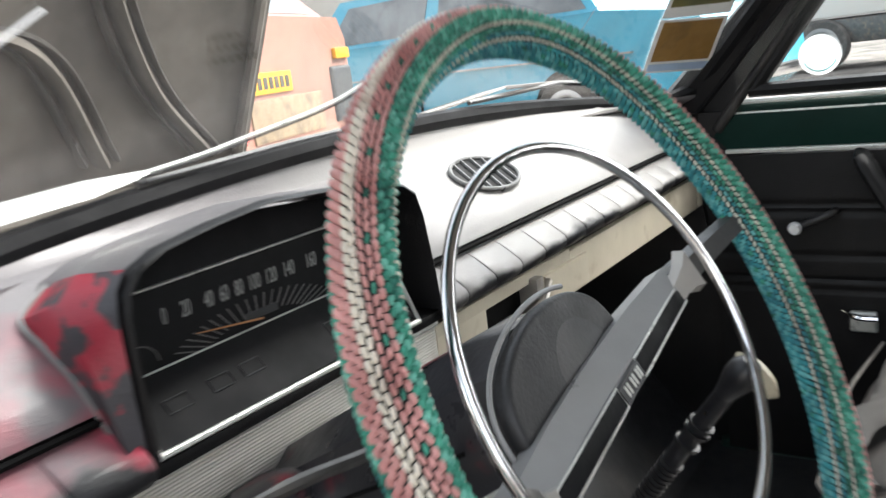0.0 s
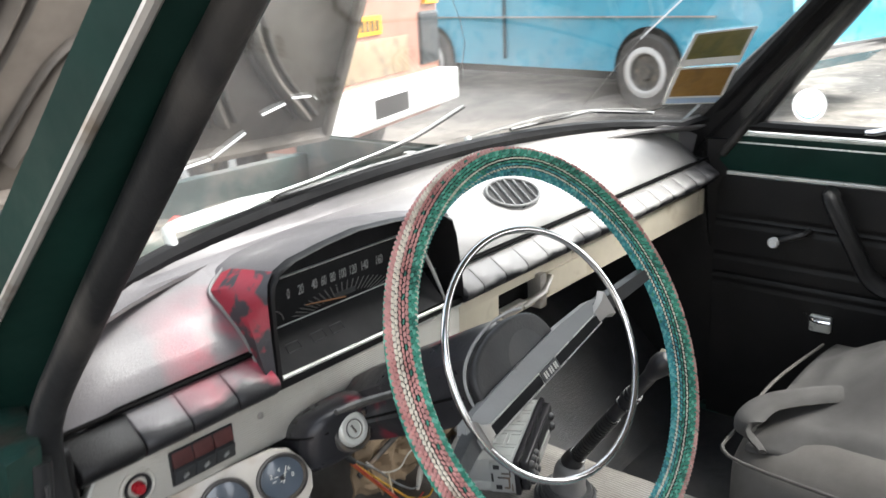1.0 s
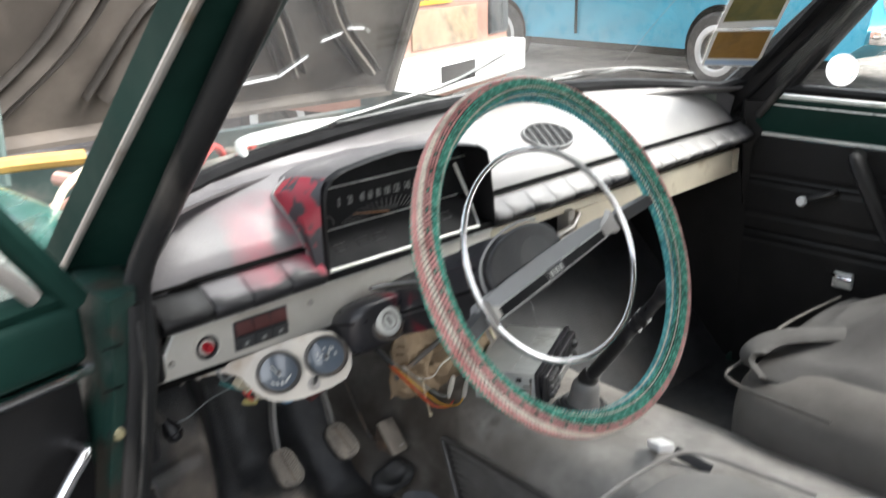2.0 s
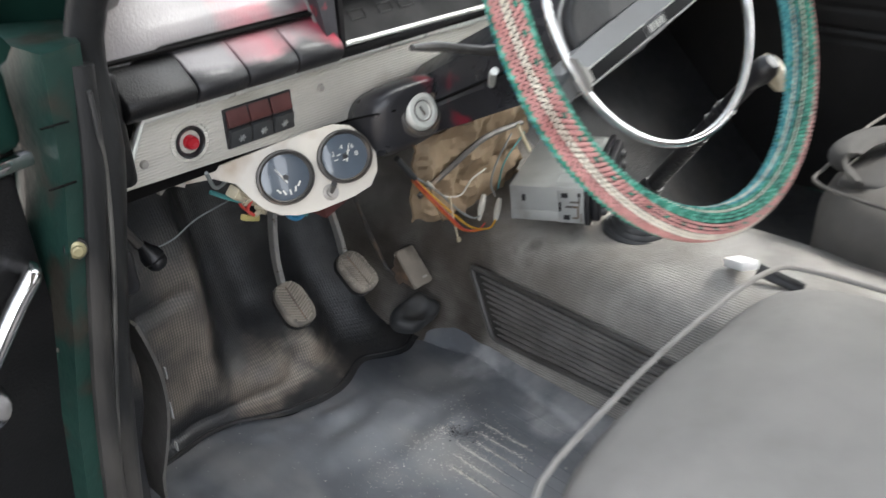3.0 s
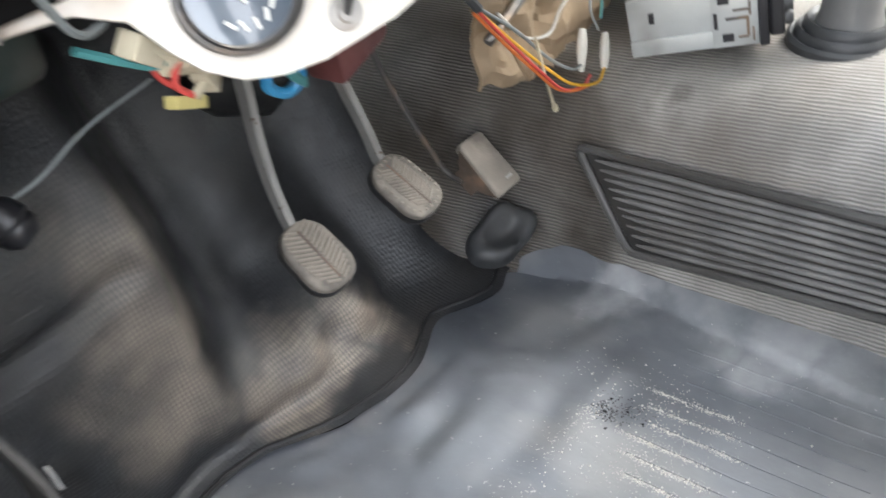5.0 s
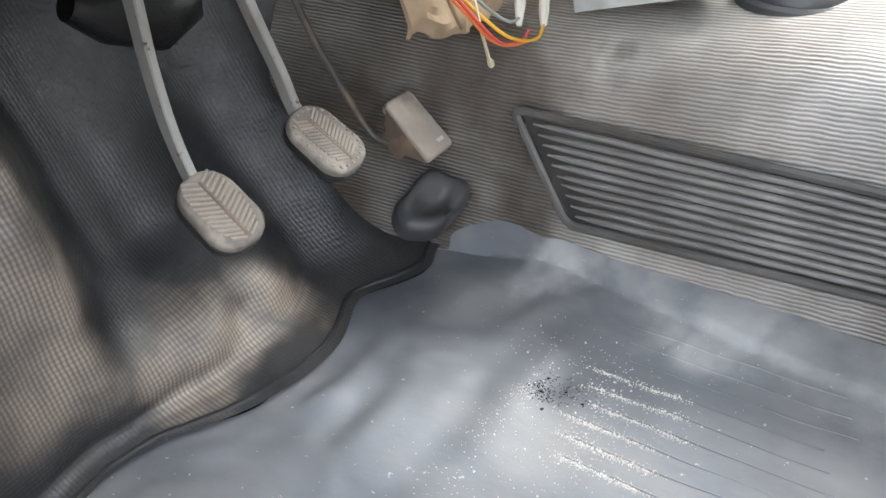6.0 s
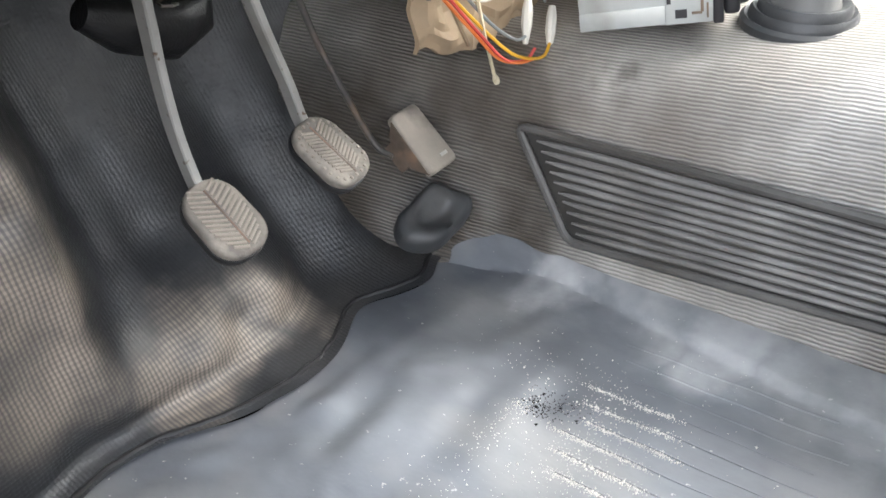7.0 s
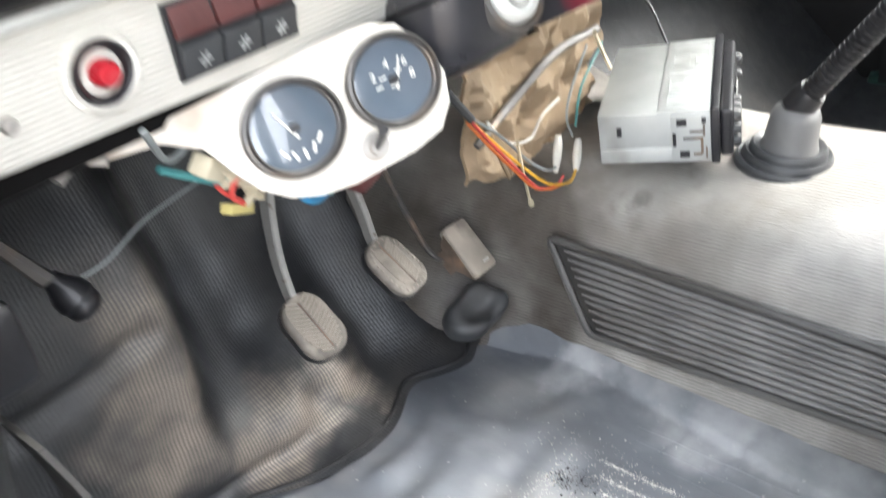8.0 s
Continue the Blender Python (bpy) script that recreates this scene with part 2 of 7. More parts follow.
COVER_CLOTH = mat("dark_cover_cloth", (0.070, 0.068, 0.065), 0.9, 0, 0.25, 9, (0.095, 0.091, 0.086), 0.5, 0.75, 4, bump=0.5, bscale=900, spec=0.2)
# lighter than the passenger's cloth: daylight from the open door painted in
DRIVER_CLOTH = mat("doorlit_grey_cloth", (0.27, 0.257, 0.24), 0.85, 0, 0.15, 9, (0.34, 0.322, 0.30), 0.5, 0.75, 4, bump=0.5, bscale=900)
PALE_PIPING = mat("pale_seat_piping", (0.28, 0.267, 0.25), 0.8, 0, 0.15, 20, bump=0.3, bscale=600)
SEAT_PIPING = mat("seat_piping", (0.075, 0.070, 0.064), 0.85, 0, 0.15, 20, bump=0.3, bscale=600)
CARPET = dust_and_tint(mat("ribbed_rubber_carpet", (0.024, 0.0255, 0.028), 0.45, 0, 0.35, 22, (0.046, 0.044, 0.042), 0.50, 0.75, 9, bump=0.4, bscale=260, ribs=("X", 0.0034, 0.0007), cross="Z", cross_period=0.0042, rvar=0.08, wavy=1.8, relief=0.27),
                (0.27, 0.228, 0.187), (((-0.515, 0.20, 0.55), 0.085), ((-0.54, 0.19, 0.49), 0.095), ((-0.54, 0.19, 0.42), 0.075), ((-0.452, 0.20, 0.375), 0.060), ((-0.41, 0.19, 0.362), 0.046), ((-0.340, 0.20, 0.365), 0.050), ((-0.31, 0.20, 0.350), 0.030)), 0.3, 0.6)
# spots turn the covering dark brown towards the pedals and the radio
TUNNEL_CARPET = dust_and_tint(mat("ribbed_tunnel_rubber", (0.35, 0.335, 0.31), 0.34, 0, 0.25, 20, (0.21, 0.19, 0.168), 0.46, 0.68, 7, bump=0.12, bscale=330, ribs=("over", 0.0042, 0.0010), spec=0.6, rvar=0.03, dusty=0.42, wavy=2.4),
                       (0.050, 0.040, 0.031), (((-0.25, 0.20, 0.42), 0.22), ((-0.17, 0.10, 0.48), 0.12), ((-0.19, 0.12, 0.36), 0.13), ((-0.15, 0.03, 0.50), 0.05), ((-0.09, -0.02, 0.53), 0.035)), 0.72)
# dusty ribs lightened for highlights, backing darkened for the shade between them
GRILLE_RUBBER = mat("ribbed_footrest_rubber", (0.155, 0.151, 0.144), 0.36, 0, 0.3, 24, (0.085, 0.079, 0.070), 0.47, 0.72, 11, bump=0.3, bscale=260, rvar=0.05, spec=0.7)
FOOT_BACK = mat("dusty_groove_shade", (0.030, 0.0285, 0.027), 0.45, 0, 0.3, 14, (0.060, 0.055, 0.048), 0.50, 0.75, 9, bump=0.2, bscale=300)
FOOT_BORDER = mat("footrest_border_rubber", (0.085, 0.082, 0.078), 0.40, 0, 0.3, 18, (0.045, 0.042, 0.038), 0.50, 0.75, 9, bump=0.2, bscale=300)
# pale spots put the sheen of the tunnel-side lip into the colour
MAT_RUBBER = dust_and_tint(mat("blue_grey_rubber_mat", (0.112, 0.121, 0.134), 0.54, 0, 0.3, 9, (0.185, 0.186, 0.187), 0.48, 0.72, 12, bump=0.4, bscale=45, stretch=(1.0, 0.6, 1), specks=((0.34, 0.335, 0.32), 210, 0.71), rvar=0.06),
                    (0.36, 0.365, 0.37), (((-0.172, 0.03, 0.34), 0.05), ((-0.178, -0.05, 0.34), 0.06), ((-0.185, -0.13, 0.335), 0.07), ((-0.19, -0.22, 0.335), 0.08), ((-0.20, -0.32, 0.335), 0.09)), 0.4)
PEDAL_RUBBER = mat("dusty_pedal_rubber", (0.21, 0.185, 0.155), 0.75, 0, 0.15, 22, (0.11, 0.095, 0.08), 0.55, 0.7, 30, bump=0.3, bscale=400)
RADIO_STEEL = mat("zinc_plated_steel", (0.42, 0.44, 0.43), 0.42, 0.5, 0.08, 14, (0.30, 0.30, 0.28), 0.55, 0.75, 18, bump=0.08)
WHITE_PAINT = mat("off_white_paint", (0.60, 0.565, 0.50), 0.35, 0, 0.08, 14, (0.34, 0.25, 0.165), 0.56, 0.74, 16, bump=0.08, bscale=90)
RED_PLASTIC = mat("red_plastic", (0.38, 0.012, 0.022), 0.3, 0, 0.12, 30, coat=0.3)
RED_DULL = mat("dull_red_plastic", (0.085, 0.026, 0.024), 0.5, 0, 0.25, 40)
# dial lightened to blue-grey for the sky reflected in its glass
DIAL_BLUE = mat("dial_sky_reflection", (0.080, 0.100, 0.125), 0.12, 0, 0.15, 18, coat=0.8, bump=0.02)
DIAL_BLACK = mat("dial_black", (0.010, 0.010, 0.011), 0.6, 0, 0.2, 15, bump=0.03, spec=0.2)
MARK_GREY = mat("grey_marking", (0.30, 0.31, 0.30), 0.5, 0, 0.1, 40)
COWL_DUST = mat("dusty_cowl_paint", (0.10, 0.125, 0.11), 0.5, 0, 0.25, 12, (0.30, 0.29, 0.26), 0.5, 0.68, 9, bump=0.15)
SEAL_BLACK = mat("black_glazing_rubber", (0.008, 0.008, 0.009), 0.6, 0, 0.3, 15, spec=0.15)
SPOKE_GREY = mat("spoke_grey_plastic", (0.27, 0.27, 0.265), 0.36, 0, 0.12, 12, (0.25, 0.245, 0.235), 0.55, 0.8, 8, bump=0.1, bscale=300)
HUB_BLACK = mat("dull_black_hub_plastic", (0.022, 0.0225, 0.024), 0.5, 0, 0.2, 16, (0.034, 0.033, 0.032), 0.5, 0.75, 12, bump=0.2, bscale=380)
SEAL_GREY = mat("weathered_grey_rubber", (0.015, 0.0155, 0.016), 0.46, 0, 0.3, 15, (0.10, 0.092, 0.083), 0.50, 0.70, 10, bump=0.25, bscale=160, stretch=(1, 1, 0.3), spec=0.25)
SEAL_WORN = mat("scuffed_seal_rubber", (0.085, 0.082, 0.076), 0.6, 0, 0.3, 25, (0.030, 0.030, 0.030), 0.46, 0.6, 30, bump=0.3, bscale=200, stretch=(1, 1, 0.4))
SHROUD = mat("black_shroud_with_red", (0.020, 0.020, 0.023), 0.34, 0, 0.3, 14, (0.15, 0.014, 0.026), 0.61, 0.68, 13, bump=0.12, bscale=260)
IVORY = mat("ivory_plastic", (0.50, 0.45, 0.33), 0.4, 0, 0.12, 25, (0.30, 0.25, 0.16), 0.55, 0.75, 40)
MARKING = mat("pale_marking", (0.62, 0.62, 0.58), 0.5, 0, 0.05, 40)
MARK_DIM = mat("dim_marking", (0.16, 0.16, 0.155), 0.5, 0, 0.1, 40)
BRIGHT_WHITE = mat("bright_white", (0.85, 0.85, 0.84), 0.45, 0, 0.04, 30)
PEDAL_GROOVE = mat("worn_pedal_groove_shade", (0.125, 0.112, 0.096), 0.75, 0, 0.25, 30, (0.20, 0.178, 0.15), 0.46, 0.62, 55, bump=0.4, bscale=300)
PEDAL_RUST = mat("rusty_pedal_steel", (0.085, 0.062, 0.046), 0.7, 0, 0.3, 30, (0.16, 0.10, 0.065), 0.5, 0.65, 40, bump=0.4)
CARDBOARD = mat("brown_fibreboard", (0.26, 0.19, 0.12), 0.8, 0, 0.15, 14, (0.15, 0.11, 0.075), 0.5, 0.7, 12)
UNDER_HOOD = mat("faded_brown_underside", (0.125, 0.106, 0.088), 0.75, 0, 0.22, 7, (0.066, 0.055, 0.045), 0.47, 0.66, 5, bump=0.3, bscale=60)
HOOD_SHADE = mat("hood_crease_shade", (0.055, 0.048, 0.041), 0.8, 0, 0.2, 8, (0.085, 0.074, 0.063), 0.5, 0.75, 9, bump=0.15)
ENGINE_GREY = mat("oily_engine_metal", (0.10, 0.095, 0.085), 0.6, 0.3, 0.3, 20, (0.22, 0.19, 0.15), 0.5, 0.7, 18)
TEAL = mat("teal_bay_paint", (0.034, 0.062, 0.055), 0.5, 0, 0.3, 9, (0.12, 0.115, 0.10), 0.48, 0.66, 9)
# paler than the body green: sky reflections put into the colour
WING_PAINT = mat("sky_paled_wing_paint", (0.026, 0.092, 0.078), 0.28, 0, 0.35, 6, (0.085, 0.150, 0.135), 0.46, 0.62, 8, bump=0.5, bscale=22, coat=0.6)
WIRE_RED = mat("red_wire", (0.5, 0.06, 0.05), 0.45)
WIRE_YELLOW = mat("yellow_wire", (0.65, 0.36, 0.03), 0.45)
WIRE_ORANGE = mat("orange_wire", (0.62, 0.16, 0.04), 0.45)
WIRE_BLUE = mat("blue_wire", (0.03, 0.22, 0.42), 0.45)
WIRE_WHITE = mat("white_wire", (0.6, 0.58, 0.52), 0.5)
WIRE_GREY = mat("grey_wire", (0.2, 0.22, 0.22), 0.5)
YARN_PINK = mat("pink_yarn", (0.62, 0.32, 0.295), 0.6, 0, 0.22, 60, (0.46, 0.19, 0.175), 0.5, 0.7, 40, bump=0.5, bscale=900)
YARN_WHITE = mat("cream_yarn", (0.78, 0.73, 0.62), 0.6, 0, 0.12, 60, (0.52, 0.44, 0.36), 0.55, 0.7, 40, bump=0.5, bscale=900)
YARN_GREEN = mat("green_yarn", (0.060, 0.34, 0.235), 0.5, 0, 0.3, 60, (0.016, 0.12, 0.09), 0.5, 0.7, 40, bump=0.5, bscale=900)
YARN_TEAL = mat("teal_yarn", (0.050, 0.32, 0.35), 0.5, 0, 0.3, 60, (0.028, 0.16, 0.21), 0.5, 0.7, 40, bump=0.5, bscale=900)
YARN_TEAL_LIT = mat("lit_teal_yarn", (0.16, 0.50, 0.50), 0.5, 0, 0.2, 60, (0.08, 0.33, 0.36), 0.5, 0.7, 40, bump=0.5, bscale=900)
YARN_MINT = mat("mint_yarn", (0.17, 0.52, 0.40), 0.5, 0, 0.2, 60, (0.08, 0.34, 0.25), 0.5, 0.7, 40, bump=0.5, bscale=900)
YARN_CORE = mat("dark_cover_core", (0.022, 0.028, 0.026), 0.9)
GLASS = glass_mat("dusty_windshield_glass", 0.18)
SIDE_GLASS = glass_mat("side_glass", 0.03)
BLUE_CAR = mat("sky_blue_car_paint", (0.040, 0.35, 0.50), 0.32, 0, 0.06, 3, (0.055, 0.37, 0.51), 0.5, 0.85, 2.0, bump=0.03, coat=0.4)
WHITE_CAR = mat("faded_pinkish_white_paint", (0.34, 0.175, 0.13), 0.45, 0, 0.08, 3, (0.27, 0.115, 0.09), 0.5, 0.75, 2.5, bump=0.05)
BUMPER_WHITE = mat("white_bumper_plastic", (0.62, 0.61, 0.585), 0.45, 0, 0.05, 5)
PLATE_YELLOW = mat("orange_yellow_plate", (0.75, 0.36, 0.02), 0.5, 0, 0.08, 12)
TYRE = mat("dusty_tyre_rubber", (0.060, 0.056, 0.052), 0.8, 0, 0.2, 12, (0.13, 0.12, 0.105), 0.5, 0.8, 9)
LAMP_RED = mat("red_lamp_lens", (0.55, 0.05, 0.03), 0.2, 0, 0.1, 20, coat=0.5)
CAR_GLASS = mat("hazy_car_glass", (0.16, 0.18, 0.19), 0.12, 0, 0.25, 3, (0.07, 0.08, 0.085), 0.5, 0.7, 4)
GROUND = mat("dusty_ground", (0.150, 0.132, 0.116), 0.9, 0, 0.45, 5, (0.060, 0.053, 0.047), 0.46, 0.60, 1.3, bump=0.9, bscale=12, specks=((0.26, 0.24, 0.21), 26, 0.64))
FAR_WALL = mat("pale_far_wall", (0.55, 0.52, 0.48), 0.8, 0, 0.1, 0.8, (0.4, 0.37, 0.33), 0.5, 0.75, 0.4)
HEADLINER = mat("pale_headliner", (0.42, 0.40, 0.37), 0.85, 0, 0.08, 8)
STICKER_PAPER = mat("sticker_paper", (0.85, 0.85, 0.83), 0.5, 0, 0.06, 20)
STICKER_OCHRE = mat("sticker_ochre", (0.30, 0.17, 0.05), 0.5, 0, 0.15, 25, (0.16, 0.10, 0.04), 0.5, 0.7, 16)
STICKER_OLIVE = mat("sticker_olive", (0.19, 0.17, 0.06), 0.5, 0, 0.15, 25, (0.10, 0.11, 0.05), 0.5, 0.7, 16)
STICKER_BLUE = mat("sticker_pale_blue", (0.42, 0.55, 0.72), 0.5, 0, 0.1, 25)
STICKER_TEAL = mat("sticker_teal", (0.12, 0.5, 0.5), 0.5, 0, 0.1, 25)



def paper_mat(name, c):
    """Thin white film that lets half of the daylight through."""
    m = bpy.data.materials.new(name)
    m.use_nodes = True
    n, l = m.node_tree.nodes, m.node_tree.links
    n.remove(n["Principled BSDF"])
    df, tl, mx = n.new("ShaderNodeBsdfDiffuse"), n.new("ShaderNodeBsdfTranslucent"), n.new("ShaderNodeMixShader")
    df.inputs["Color"].default_value = tl.inputs["Color"].default_value = (*c, 1)
    mx.inputs["Fac"].default_value = 0.5
    l.new(df.outputs[0], mx.inputs[1])
    l.new(tl.outputs[0], mx.inputs[2])
    l.new(mx.outputs[0], n["Material Output"].inputs["Surface"])
    return m


FILM_WHITE = paper_mat("translucent_white_film", (0.9, 0.92, 0.92))


# ---------- builders ----------
def part(name, bm, material, parent=None, label="", smooth=40, kind="", face=None):
    """Links a bmesh, in world coordinates, as one mesh under its thing."""
    if face is None:
        bmesh.ops.recalc_face_normals(bm, faces=bm.faces)
    else:
        for f in bm.faces:
            f.normal_update()
            if f.normal.dot(Vector(face)) < 0:
                f.normal_flip()
    me = bpy.data.meshes.new(name)
    bm.to_mesh(me)
    bm.free()
    mats = material if isinstance(material, (list, tuple)) else [material]
    for mm in mats:
        me.materials.append(mm)
    if smooth:
        me.shade_smooth()
        me.set_sharp_from_angle(angle=radians(smooth))
    ob = new(name, me)
    if parent is not None:
        ob.parent = parent
        if parent.type == "EMPTY":
            ob.matrix_parent_inverse = Matrix.Translation(-parent.location)
    return tagged(ob, label, kind=kind)


def thing(name, at, label, category, group="", kind=""):
    e = new(name)
    e.empty_display_size = 0.05
    e.location = at
    return tagged(e, label, category, group, kind)


def solo(name, bm, material, label, category, smooth=40, group="", kind=""):
    return tagged(part(name, bm, material, None, "", smooth), label, category, group, kind)


def bevel(bm, w, seg=2, angle=30):
    if w > 0:
        es = [e for e in bm.edges if len(e.link_faces) == 2 and e.calc_face_angle(0) > radians(angle)]
        bmesh.ops.bevel(bm, geom=es, offset=w, segments=seg, profile=0.6, affect="EDGES", clamp_overlap=True)
    return bm


def box(x0, x1, y0, y1, z0, z1, bev=0.0, seg=2, m=None):
    bm = bmesh.new()
    bmesh.ops.create_cube(bm, size=1.0)
    mm = Matrix.Translation(((x0 + x1) / 2, (y0 + y1) / 2, (z0 + z1) / 2)) @ Matrix.Diagonal((x1 - x0, y1 - y0, z1 - z0, 1))
    bm.transform(mm)
    bevel(bm, bev, seg)
    if m is not None:
        bm.transform(m)
    return bm


def merge(*bms):
    out = bms[0]
    for b in bms[1:]:
        me = bpy.data.meshes.new("tmp")
        b.to_mesh(me)
        b.free()
        out.from_mesh(me)
        bpy.data.meshes.remove(me)
    return out


def tube(pts, r, n=8, closed=False, caps=True, flat=1.0, side=None):
    """A round (or flattened) rod along points; r: one radius or one a point."""
    pts = [Vector(p) for p in pts]
    k = len(pts)
    rs = r if isinstance(r, (list, tuple)) else [r] * k
    bm = bmesh.new()
    rings = []
    up = Vector(side) if side else None
    for i, p in enumerate(pts):
        a, b = pts[(i - 1) % k] if closed or i > 0 else p, pts[(i + 1) % k] if closed or i < k - 1 else p
        t = (b - a).normalized()
        if up is None:
            up = t.orthogonal().normalized()
        u = (up - t * up.dot(t)).normalized()
        v = t.cross(u)
        if side is None:
            up = u
        rings.append([bm.verts.new(p + (u * math.cos(2 * math.pi * j / n) + v * flat * math.sin(2 * math.pi * j / n)) * rs[i]) for j in range(n)])
    m = k if closed else k - 1
    for i in range(m):
        a, b = rings[i], rings[(i + 1) % k]
        for j in range(n):
            bm.faces.new((a[j], a[(j + 1) % n], b[(j + 1) % n], b[j]))
    if caps and not closed:
        bm.faces.new(rings[0][::-1])
        bm.faces.new(rings[-1])
    return bm


def curve_pts(pts, per=6):
    """A smooth run of points through the given ones (Catmull-Rom)."""
    p = [Vector(q) for q in pts]
    p = [p[0] * 2 - p[1]] + p + [p[-1] * 2 - p[-2]]
    out = []
    for i in range(1, len(p) - 2):
        for k in range(per):
            t = k / per
            out.append(0.5 * ((2 * p[i]) + (p[i + 1] - p[i - 1]) * t + (2 * p[i - 1] - 5 * p[i] + 4 * p[i + 1] - p[i + 2]) * t * t
                              + (3 * p[i] - p[i - 1] - 3 * p[i + 1] + p[i + 2]) * t ** 3))
    out.append(p[-2])
    return out


def loft(sections, caps=True, closed=True):
    bm = bmesh.new()
    rows = [[bm.verts.new(p) for p in s] for s in sections]
    n = len(rows[0])
    for a, b in zip(rows, rows[1:]):
        for j in range(n if closed else n - 1):
            bm.faces.new((a[j], a[(j + 1) % n], b[(j + 1) % n], b[j]))
    if caps and closed:
        bm.faces.new(rows[0][::-1])
        bm.faces.new(rows[-1])
    return bm


def sheet(f, nu, nv, thick=0.0, down=Vector((0, 0, -1))):
    """A sheet f(u, v), u and v from 0 to 1, given thickness along 'down'."""
    bm = bmesh.new()
    g = [[bm.verts.new(f(i / nu, j / nv)) for j in range(nv + 1)] for i in range(nu + 1)]
    for i in range(nu):
        for j in range(nv):
            bm.faces.new((g[i][j], g[i + 1][j], g[i + 1][j + 1], g[i][j + 1]))
    if thick:
        r = bmesh.ops.extrude_face_region(bm, geom=bm.faces[:])
        bmesh.ops.translate(bm, verts=[v for v in r["geom"] if isinstance(v, bmesh.types.BMVert)], vec=down * thick)
    return bm


def prism(poly, frame_m, depth, bev=0.0, seg=2):
    """A flat outline (x, y) extruded by depth along the frame's z."""
    bm = bmesh.new()
    a = [bm.verts.new((x, y, 0)) for x, y in poly]
    f = bm.faces.new(a)
    r = bmesh.ops.extrude_face_region(bm, geom=[f])
    bmesh.ops.translate(bm, verts=[v for v in r["geom"] if isinstance(v, bmesh.types.BMVert)], vec=(0, 0, depth))
    bmesh.ops.recalc_face_normals(bm, faces=bm.faces)
    bevel(bm, bev, seg, 40)
    bm.transform(frame_m)
    return bm


def lathe(profile, m, n=24):
    """A turned body: profile of (radius, height) about the frame's z."""
    bm = bmesh.new()
    rows = []
    for r, h in profile:
        rows.append([bm.verts.new((r * math.cos(2 * math.pi * j / n), r * math.sin(2 * math.pi * j / n), h)) for j in range(n)] if r > 1e-6 else [bm.verts.new((0, 0, h))])
    for a, b in zip(rows, rows[1:]):
        for j in range(n):
            k = (j + 1) % n
            if len(a) == 1 and len(b) == 1:
                continue
            if len(a) == 1:
                bm.faces.new((a[0], b[j], b[k]))
            elif len(b) == 1:
                bm.faces.new((a[j], a[k], b[0]))
            else:
                bm.faces.new((a[j], a[k], b[k], b[j]))
    bm.transform(m)
    return bm


def axes(origin, x, z):
    """A frame at origin with the given x and z directions."""
    z = Vector(z).normalized()
    x = Vector(x)
    x = (x - z * x.dot(z)).normalized()
    y = z.cross(x)
    m = Matrix((x, y, z)).transposed().to_4x4()
    m.translation = Vector(origin)
    return m


def rounded(w, h, r, n=5, taper=1.0):
    """A rounded rectangle outline about the origin."""
    pts = []
    for cx, cy, a0 in ((w / 2 - r, h / 2 - r, 0), (-w / 2 + r, h / 2 - r, 90), (-w / 2 + r, -h / 2 + r, 180), (w / 2 - r, -h / 2 + r, 270)):
        for i in range(n + 1):
            a = radians(a0 + 90 * i / n)
            x, y = cx + r * math.cos(a), cy + r * math.sin(a)
            pts.append((x * (1 + (taper - 1) * (y / h + 0.5)), y))
    return pts


def letters(name, text, m, size, material, parent):
    """Built-in font text as a mesh part, centred on the frame, facing its z."""
    cu = bpy.data.curves.new(name, "FONT")
    cu.body, cu.size, cu.align_x, cu.align_y, cu.extrude = text, size, "CENTER", "CENTER", 0.0002
    tmp = bpy.data.objects.new("tmp", cu)
    me = bpy.data.meshes.new_from_object(tmp)
    bpy.data.objects.remove(tmp)
    bm = bmesh.new()
    bm.from_mesh(me)
    bpy.data.meshes.remove(me)
    bm.transform(m)
    return part(name, bm, material, parent, smooth=0)


# ---------- ground and surroundings ----------
def ground_z(x, y):
    return 0.04 * max(0.0, min(7.5, 0.9 * x + 0.43 * y))


def ground_f(u, v):
    a, b = (u - 0.5) * 2, (v - 0.5) * 2
    x, y = 200 * a * abs(a), 200 * b * abs(b)
    return Vector((x, y, ground_z(x, y)))


solo("ground", sheet(ground_f, 60, 60, 0.3), GROUND, "dusty trodden earth yard with dark stains", "ground", kind="structure", smooth=0)
fw = merge(box(-60, 60, 40, 41, 0, 9), box(40, 41, -60, 60, 0, 9), box(-41, -40, -60, 60, 0, 7), box(-60, 60, -41, -40, 0, 7))
solo("backdrop", fw, FAR_WALL, "pale plastered walls far behind the yard", "wall", kind="structure", smooth=0)


# ---------- car shell ----------
def glass_y(x, z):
    return 0.150 - 0.2 * x * x - 0.9 * max(0, abs(x) - 0.4) ** 2 - 1.1 * (z - 1.0)


def post_y(z):
    return 0.09 - 0.97 * (z - 0.89)


shell = thing("car_body", (0, 0, 0.2), "dark green saloon car body with the driver's side open", "car body", kind="structure")


def rail_y(z):
    """The rear outer edge of the pillar, where the drip rail runs."""
    return 0.031 - 1.166 * (z - 0.933)


